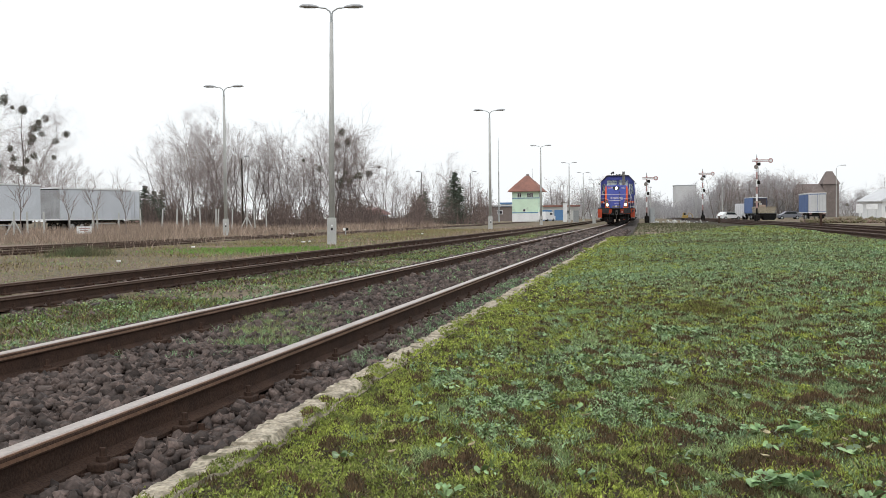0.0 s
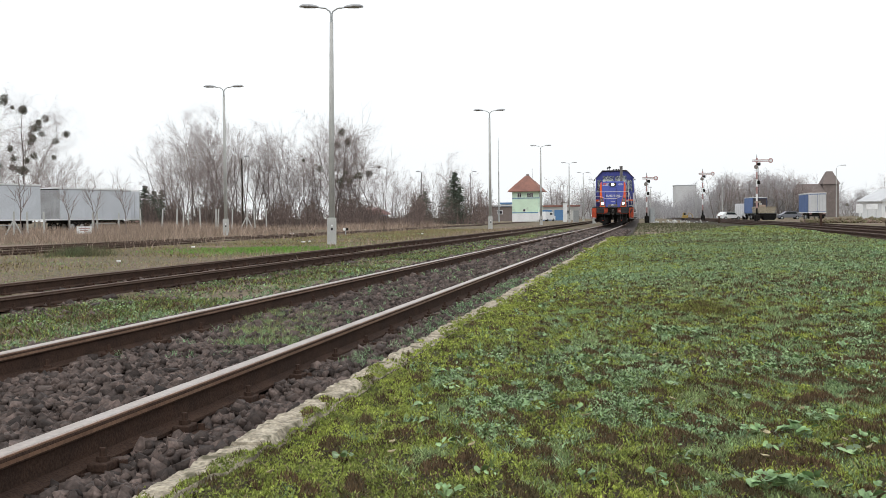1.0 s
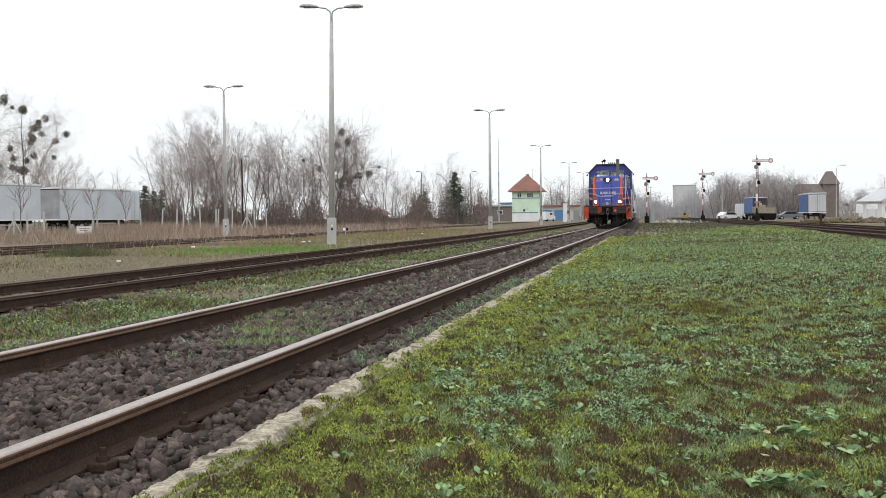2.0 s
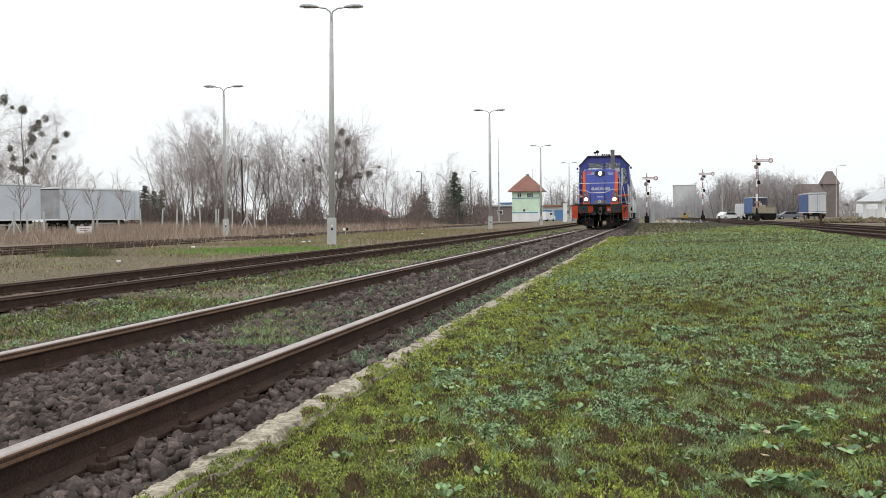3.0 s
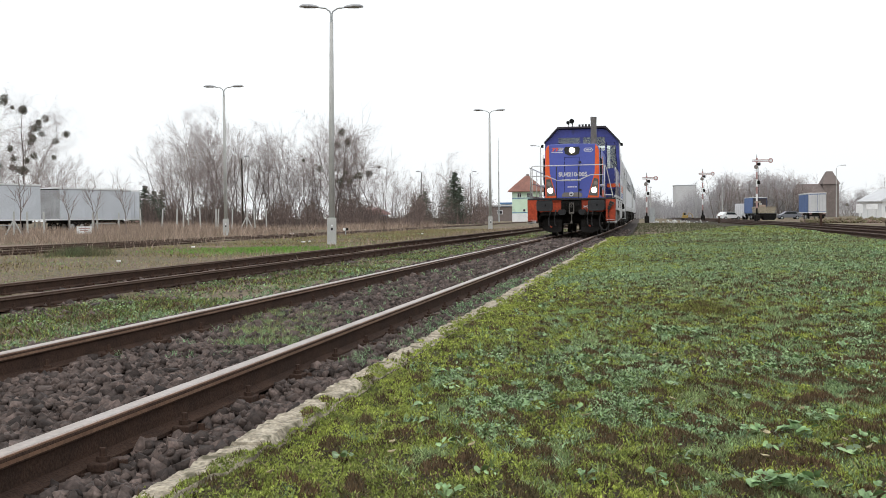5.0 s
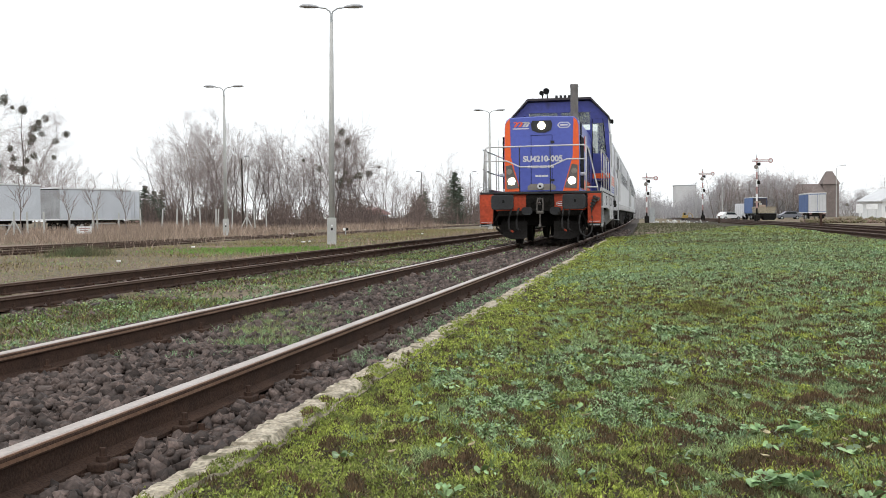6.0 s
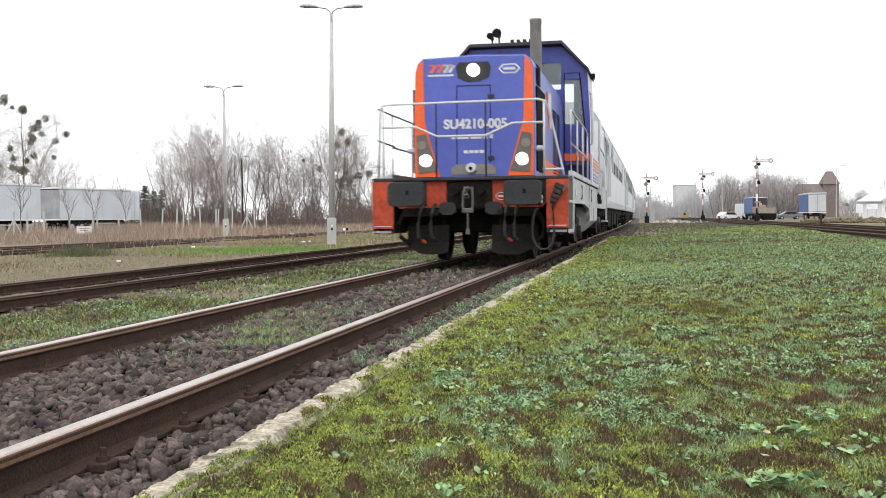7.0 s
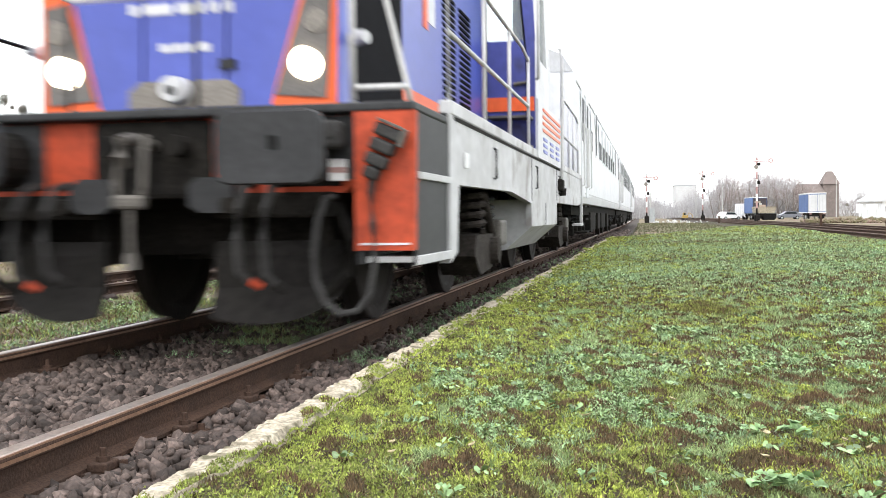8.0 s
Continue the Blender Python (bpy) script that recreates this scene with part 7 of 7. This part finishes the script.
def truck(m, label, cab_key, body_key, ln, end_panel=False):
    t = thing("truck", label, "truck", m)
    add("cargo_body", body_key, t, ("b", (0, ln / 2, 2.5), (2.5, ln, 2.7), 0.03))
    add("roof_edge", "white", t, ("b", (0, ln / 2, 3.9), (2.55, ln + 0.05, 0.1)))
    if end_panel:
        p = add("end_panel", "roofgrey", t, ("b", (0.0, -0.03, 2.7), (2.3, 0.05, 2.1)), label="dark panel with pale shapes")
        for k, (x, z, w_, h_) in enumerate(((-0.4, 3.1, 1.0, 0.35), (0.4, 2.4, 1.1, 0.4), (0.1, 2.75, 0.5, 0.25))):
            add("panel_shape", ("kerb", "reed", "pale")[k], p, ("b", (x, -0.065, z), (w_, 0.01, h_)))
    add("chassis", "under", t, ("b", (0, ln / 2, 0.9), (1.2, ln, 0.35)))
    for y in (1.2, 2.5, ln - 1.0):
        for s_ in (-1, 1):
            wheel(t, s_ * 1.05, y)
    bm = BM()
    prism(bm, [(ln + 0.1, 0.5), (ln + 2.1, 0.5), (ln + 2.1, 1.9), (ln + 1.9, 2.9), (ln + 0.1, 3.0)], -1.2, 1.2, "x")
    c = part("cab", bm, M[cab_key], t)
    add("cab_window", "darkglass", c, ("b", (0, ln + 1.0, 2.3), (2.42, 0.9, 0.6)))
    for s_ in (-1, 1):
        wheel(t, s_ * 1.05, ln + 1.2)


truck(at(0.3095, 178, -6), "blue curtain-sided truck with a dark end panel", "white", "tarp_blue", 7.5, True)


def skip_wagon(m):
    t = thing("skip_wagon", "pale open skip on a dark low chassis", "trailer", m)
    bm = BM()
    prism(bm, [(-1.6, 1.15), (1.5, 1.15), (1.75, 2.15), (-1.75, 2.15)], -1.0, 1.0)
    s_ = part("skip", bm, M["kerb"], t, "pale dusty skip body")
    add("rim", "kerb", s_, ("b", (0, -1.0, 2.15), (3.5, 0.1, 0.12)), ("b", (0, 1.0, 2.15), (3.5, 0.1, 0.12)))
    add("chassis", "under", t, ("b", (0, 0, 0.85), (3.6, 1.6, 0.5)))
    for x in (-1.2, 0.2, 1.2):
        for y in (-0.9, 0.9):
            add("wheel", "black", t, ("r", (x, y - 0.12, 0.5), (x, y + 0.12, 0.5), 0.5, 0.5, 18))


skip_wagon(at(0.3135, 168, -4))
box_trailer(at(0.2896, 186, -16) @ Matrix.Diagonal((0.66, 0.7, 0.72, 1)), 5.0, "small white box trailer at the roadside", "white", "white", True)
box_trailer(at(0.3655, 151, -10.5), 9.0, "blue curtain-sided trailer with pale grey rear doors", "tarp_blue", "slate", True)


def car(m, label, key):
    t = thing("car", label, "car", m, "parked cars")
    bm = BM()
    loft(bm, [[(x, y * k, z) for x, z in ((-2.1, 0.35), (2.1, 0.35), (2.15, 0.75), (1.3, 0.92), (0.55, 1.42), (-1.2, 1.45), (-1.95, 0.95), (-2.15, 0.8))] for y, k in ((-0.85, 1), (0.85, 1))])
    b = part("body", bm, M[key], t)
    for s_ in (-1, 1):
        bm = BM()
        prism(bm, [(-1.25, 0.98), (1.05, 0.95), (0.5, 1.34), (-1.05, 1.37)], s_ * 0.852, s_ * 0.862)
        part("side_window", bm, M["darkglass"], b)
    for x in (-1.3, 1.35):
        for s_ in (-1, 1):
            w = add("wheel", "black", t, ("r", (x, s_ * 0.72, 0.32), (x, s_ * 0.88, 0.32), 0.32, 0.32, 18))
            add("rim", "galv", w, ("r", (x, s_ * 0.80, 0.32), (x, s_ * 0.89, 0.32), 0.19, 0.19, 12))
    add("head_lamp", "white", b, ("b", (2.13, -0.6, 0.72), (0.06, 0.3, 0.14)), ("b", (2.13, 0.6, 0.72), (0.06, 0.3, 0.14)))
    add("tail_lamp", "redpaint", b, ("b", (-2.13, -0.62, 0.85), (0.06, 0.3, 0.16)), ("b", (-2.13, 0.62, 0.85), (0.06, 0.3, 0.16)))


car(at(0.3375, 182, 176), "dark grey parked estate car", "carpaint")
car(at(0.2795, 182, 20), "white parked car with red tail lamps", "white")


def brick_house(m):
    t = thing("brick_tower_house", "dark brick house with a pyramid-roofed tower", "building", m)
    w = add("wall", "brick", t, ("b", (-3.2, 3, 3.0), (6.6, 6, 6.4)))
    tw = add("tower", "brick", t, ("b", (1.9, 2.5, 4.2), (3.8, 4.2, 8.8)), label="square brick tower")
    bm = BM()
    loft(bm, [[(-6.8, -0.4, 6.2), (0.4, -0.4, 6.2), (0.4, 6.4, 6.2), (-6.8, 6.4, 6.2)], [(-6.0, 2.6, 8.6), (-0.4, 2.6, 8.6), (-0.4, 3.4, 8.6), (-6.0, 3.4, 8.6)]])
    part("roof", bm, M["brick"], t, "dull red tiled roof")
    bm = BM()
    loft(bm, [[(-0.3, 0.1, 8.5), (4.1, 0.1, 8.5), (4.1, 4.9, 8.5), (-0.3, 4.9, 8.5)], [(1.2, 2.0, 11.8), (2.6, 2.0, 11.8), (2.6, 3.0, 11.8), (1.2, 3.0, 11.8)]])
    part("tower_roof", bm, M["brick"], t, "steep truncated tower roof")
    for x in (-5.4, -3.6, -1.8):
        for z in (1.6, 4.4):
            wi = add("window", "brick", w, ("b", (x, -0.02, z), (0.95, 0.1, 1.3)))
            add("pane", "slate", wi, ("b", (x, -0.08, z), (0.8, 0.02, 1.15)))


brick_house(at(0.372, 262, -6))


def gable_house(m, w, h, dp, label, wall, roof):
    t = thing("house", label, "house", m)
    wl_ = add("wall", wall, t, ("b", (0, dp / 2, h / 2 - 0.1), (w, dp, h + 0.2)))
    bm = BM()
    prism(bm, [(-w / 2 - 0.4, h - 0.15), (w / 2 + 0.4, h - 0.15), (w / 2 + 0.4, h + 0.05), (0, h + w * 0.28), (-w / 2 - 0.4, h + 0.05)], -0.4, dp + 0.4)
    part("roof", bm, M[roof], t)
    for k in range(int(w / 1.6)):
        x = -w / 2 + 1.0 + k * 1.6
        wi = add("window", "slate", wl_, ("b", (x, -0.02, h * 0.55), (0.9, 0.1, 1.0)))
        add("pane", "darkglass", wi, ("b", (x, -0.08, h * 0.55), (0.75, 0.02, 0.85)))
    add("door", "bluepaint", wl_, ("b", (w / 2 - 0.5, -0.03, 1.0), (0.9, 0.1, 2.0)))


gable_house(at(0.4510, 172, 4), 8.0, 3.0, 8, "white bungalow with a shallow grey roof", "white", "slate")
gable_house(at(-0.0645, 142, 30), 3.2, 1.6, 3, "little hut with a red roof in the thicket", "brick", "redpaint")


def flats(m):
    t = thing("apartment_block", "pale grey apartment block in the far haze", "building", m)
    w = add("wall", "slate", t, ("b", (0, 5, 8.5), (11, 10, 19)))
    add("roof", "galv", t, ("b", (0, 5, 18.2), (11.4, 10.4, 0.5)))
    for r_ in range(6):
        for c in range(5):
            wi = add("window", "slate", w, ("b", (-4.4 + 2.2 * c, -0.02, 2 + 2.8 * r_), (1.2, 0.1, 1.3)))
            add("pane", "slate", wi, ("b", (-4.4 + 2.2 * c, -0.08, 2 + 2.8 * r_), (1.05, 0.02, 1.15)))


flats(at(0.2375, 600, 0))


def digger(m):
    t = thing("excavator", "small yellow excavator at the end of the yard", "excavator", m)
    for x in (-0.7, 0.7):
        bm = BM()
        prism(bm, [(-1.2, 0.1), (-1.0, -0.05), (1.0, -0.05), (1.2, 0.1), (1.2, 0.45), (1.0, 0.6), (-1.0, 0.6), (-1.2, 0.45)], x - 0.22, x + 0.22, "x")
        part("track", bm, M["under"], t)
    add("house", "yellow", t, ("b", (0, 0.2, 1.05), (1.7, 2.0, 0.8), 0.08))
    c = add("cab", "yellow", t, ("b", (-0.4, -0.4, 1.75), (0.8, 1.0, 1.0), 0.05))
    add("cab_window", "darkglass", c, ("b", (-0.4, -0.92, 1.85), (0.65, 0.03, 0.6)))
    add("boom", "yellow", t, ("p", [(0.5, -0.6, 1.2), (1.1, -1.0, 2.2), (2.0, -1.3, 1.7)], 0.12))
    add("dipper", "yellow", t, ("p", [(2.0, -1.3, 1.75), (2.3, -1.4, 0.6)], 0.09))
    add("bucket", "under", t, ("b", (2.2, -1.4, 0.35), (0.5, 0.5, 0.45), 0.08))


digger(at(0.2365, 190, 0) @ Matrix.Diagonal((0.55, 0.6, 0.62, 1)))


def stake(b, d, h, label, key="rail_side", lean=0.0):
    t = thing("stake", label, "post", at(b, d) @ pose(0, 0, 0, 0, lean, 0), "rusty stakes")
    add("shaft", key, t, ("b", (0, 0, h / 2 - 0.1), (0.14, 0.14, h + 0.2), 0.02))
    add("head", key, t, ("b", (0, 0, h + 0.03), (0.22, 0.18, 0.1), 0.02))


stake(0.3690, 68, 0.95, "rusty brown stake beside the far track")
stake(0.2697, 108, 0.75, "rusty brown stake by the rails")
stake(0.4335, 62, 0.4, "short rusty stake at the track")


def heap(name, b0, b1, d0, d1, n, size, key, label):
    b, d = RNG.uniform(b0, b1, n), RNG.uniform(d0, d1, n)
    stones(name, b * d, d, np.full(n, -0.28) + RNG.uniform(0, size * 1.2, n), size * RNG.lognormal(0, 0.4, n), M[key], label, 17)


heap("rubble_bank", 0.35, 0.46, 98, 125, 420, 0.17, "earth", "dark bank of rubble and earth beyond the tracks")
heap("scrap_heap", 0.205, 0.26, 118, 150, 26, 0.13, "concrete", "pale scattered concrete scraps by the line")


def litter(b, d, s, key="white"):
    bm = BM()
    box(bm, (0, 0, 0.025), (s, s * 0.6, 0.05), 0.012)
    o = finish("scrap", bm, M[key])
    o.matrix_basis = at(b, d, random.uniform(0, 360), -0.25)
    tagged(o, "small pale scrap lying in the grass", "litter", "scraps in the grass")


for b, d, s in ((-0.136, 42, 0.35), (-0.130, 43, 0.2), (-0.244, 36, 0.2), (-0.317, 24, 0.16), (-0.147, 66, 0.35), (-0.02, 60, 0.35), (0.35, 80, 0.5), (0.36, 72, 0.3), (0.40, 75, 0.6), (0.376, 90, 0.6)):
    litter(b, d, s * 0.6)


def marker_sign(b, d):
    t = thing("track_marker", "small white and black track marker in dry grass", "sign", at(b, d))
    add("post", "galv", t, ("r", (0, 0, -0.1), (0, 0, 0.3), 0.03))
    add("plate", "white", t, ("r", (-0.07, -0.03, 0.36), (-0.07, 0.0, 0.36), 0.09, 0.09, 14))
    add("plate", "black", t, ("r", (0.09, -0.03, 0.36), (0.09, 0.0, 0.36), 0.08, 0.08, 14))


marker_sign(-0.0949, 62)


def roadside_signs():
    for b, d, h, w, hh, key in ((0.4065, 168, 1.0, 1.1, 1.5, "white"), (0.4190, 165, 1.6, 1.9, 0.8, "white"), (0.3735, 182, 1.0, 0.8, 0.8, "lens"), (0.3945, 175, 2.2, 0.5, 0.5, "lens")):
        t = thing("road_sign", "plain pale road sign on thin posts", "sign", at(b, d), "roadside signs")
        add("panel", key, t, ("b", (0, 0, h + hh / 2), (w, 0.06, hh), 0.01))
        for x in (-0.35, 0.35):
            add("post", "galv", t, ("r", (x * w, 0.05, -0.1), (x * w, 0.05, h + hh), 0.03))


roadside_signs()


# ---------------------------------------------------------------- what moves
def motions():
    times = [k * 0.25 for k in range(33)]
    walk(loco, [(t, vehicle_pose(START - SPEED * t)) for t in times])
    for k, (c, sets) in enumerate(coaches):
        walk(c, [(t, vehicle_pose(START - SPEED * t + 14.24 + COACH * k, 3.8, 21.6)) for t in times])
    for sets in (loco_sets, coaches[0][1], coaches[1][1], coaches[2][1]):
        for o, y, r in sets:
            n = 120
            walk(o, [(8.0 * i / n, pose(0, y, r, math.degrees(SPEED * 8.0 * i / n / r))) for i in range(n + 1)])


motions()
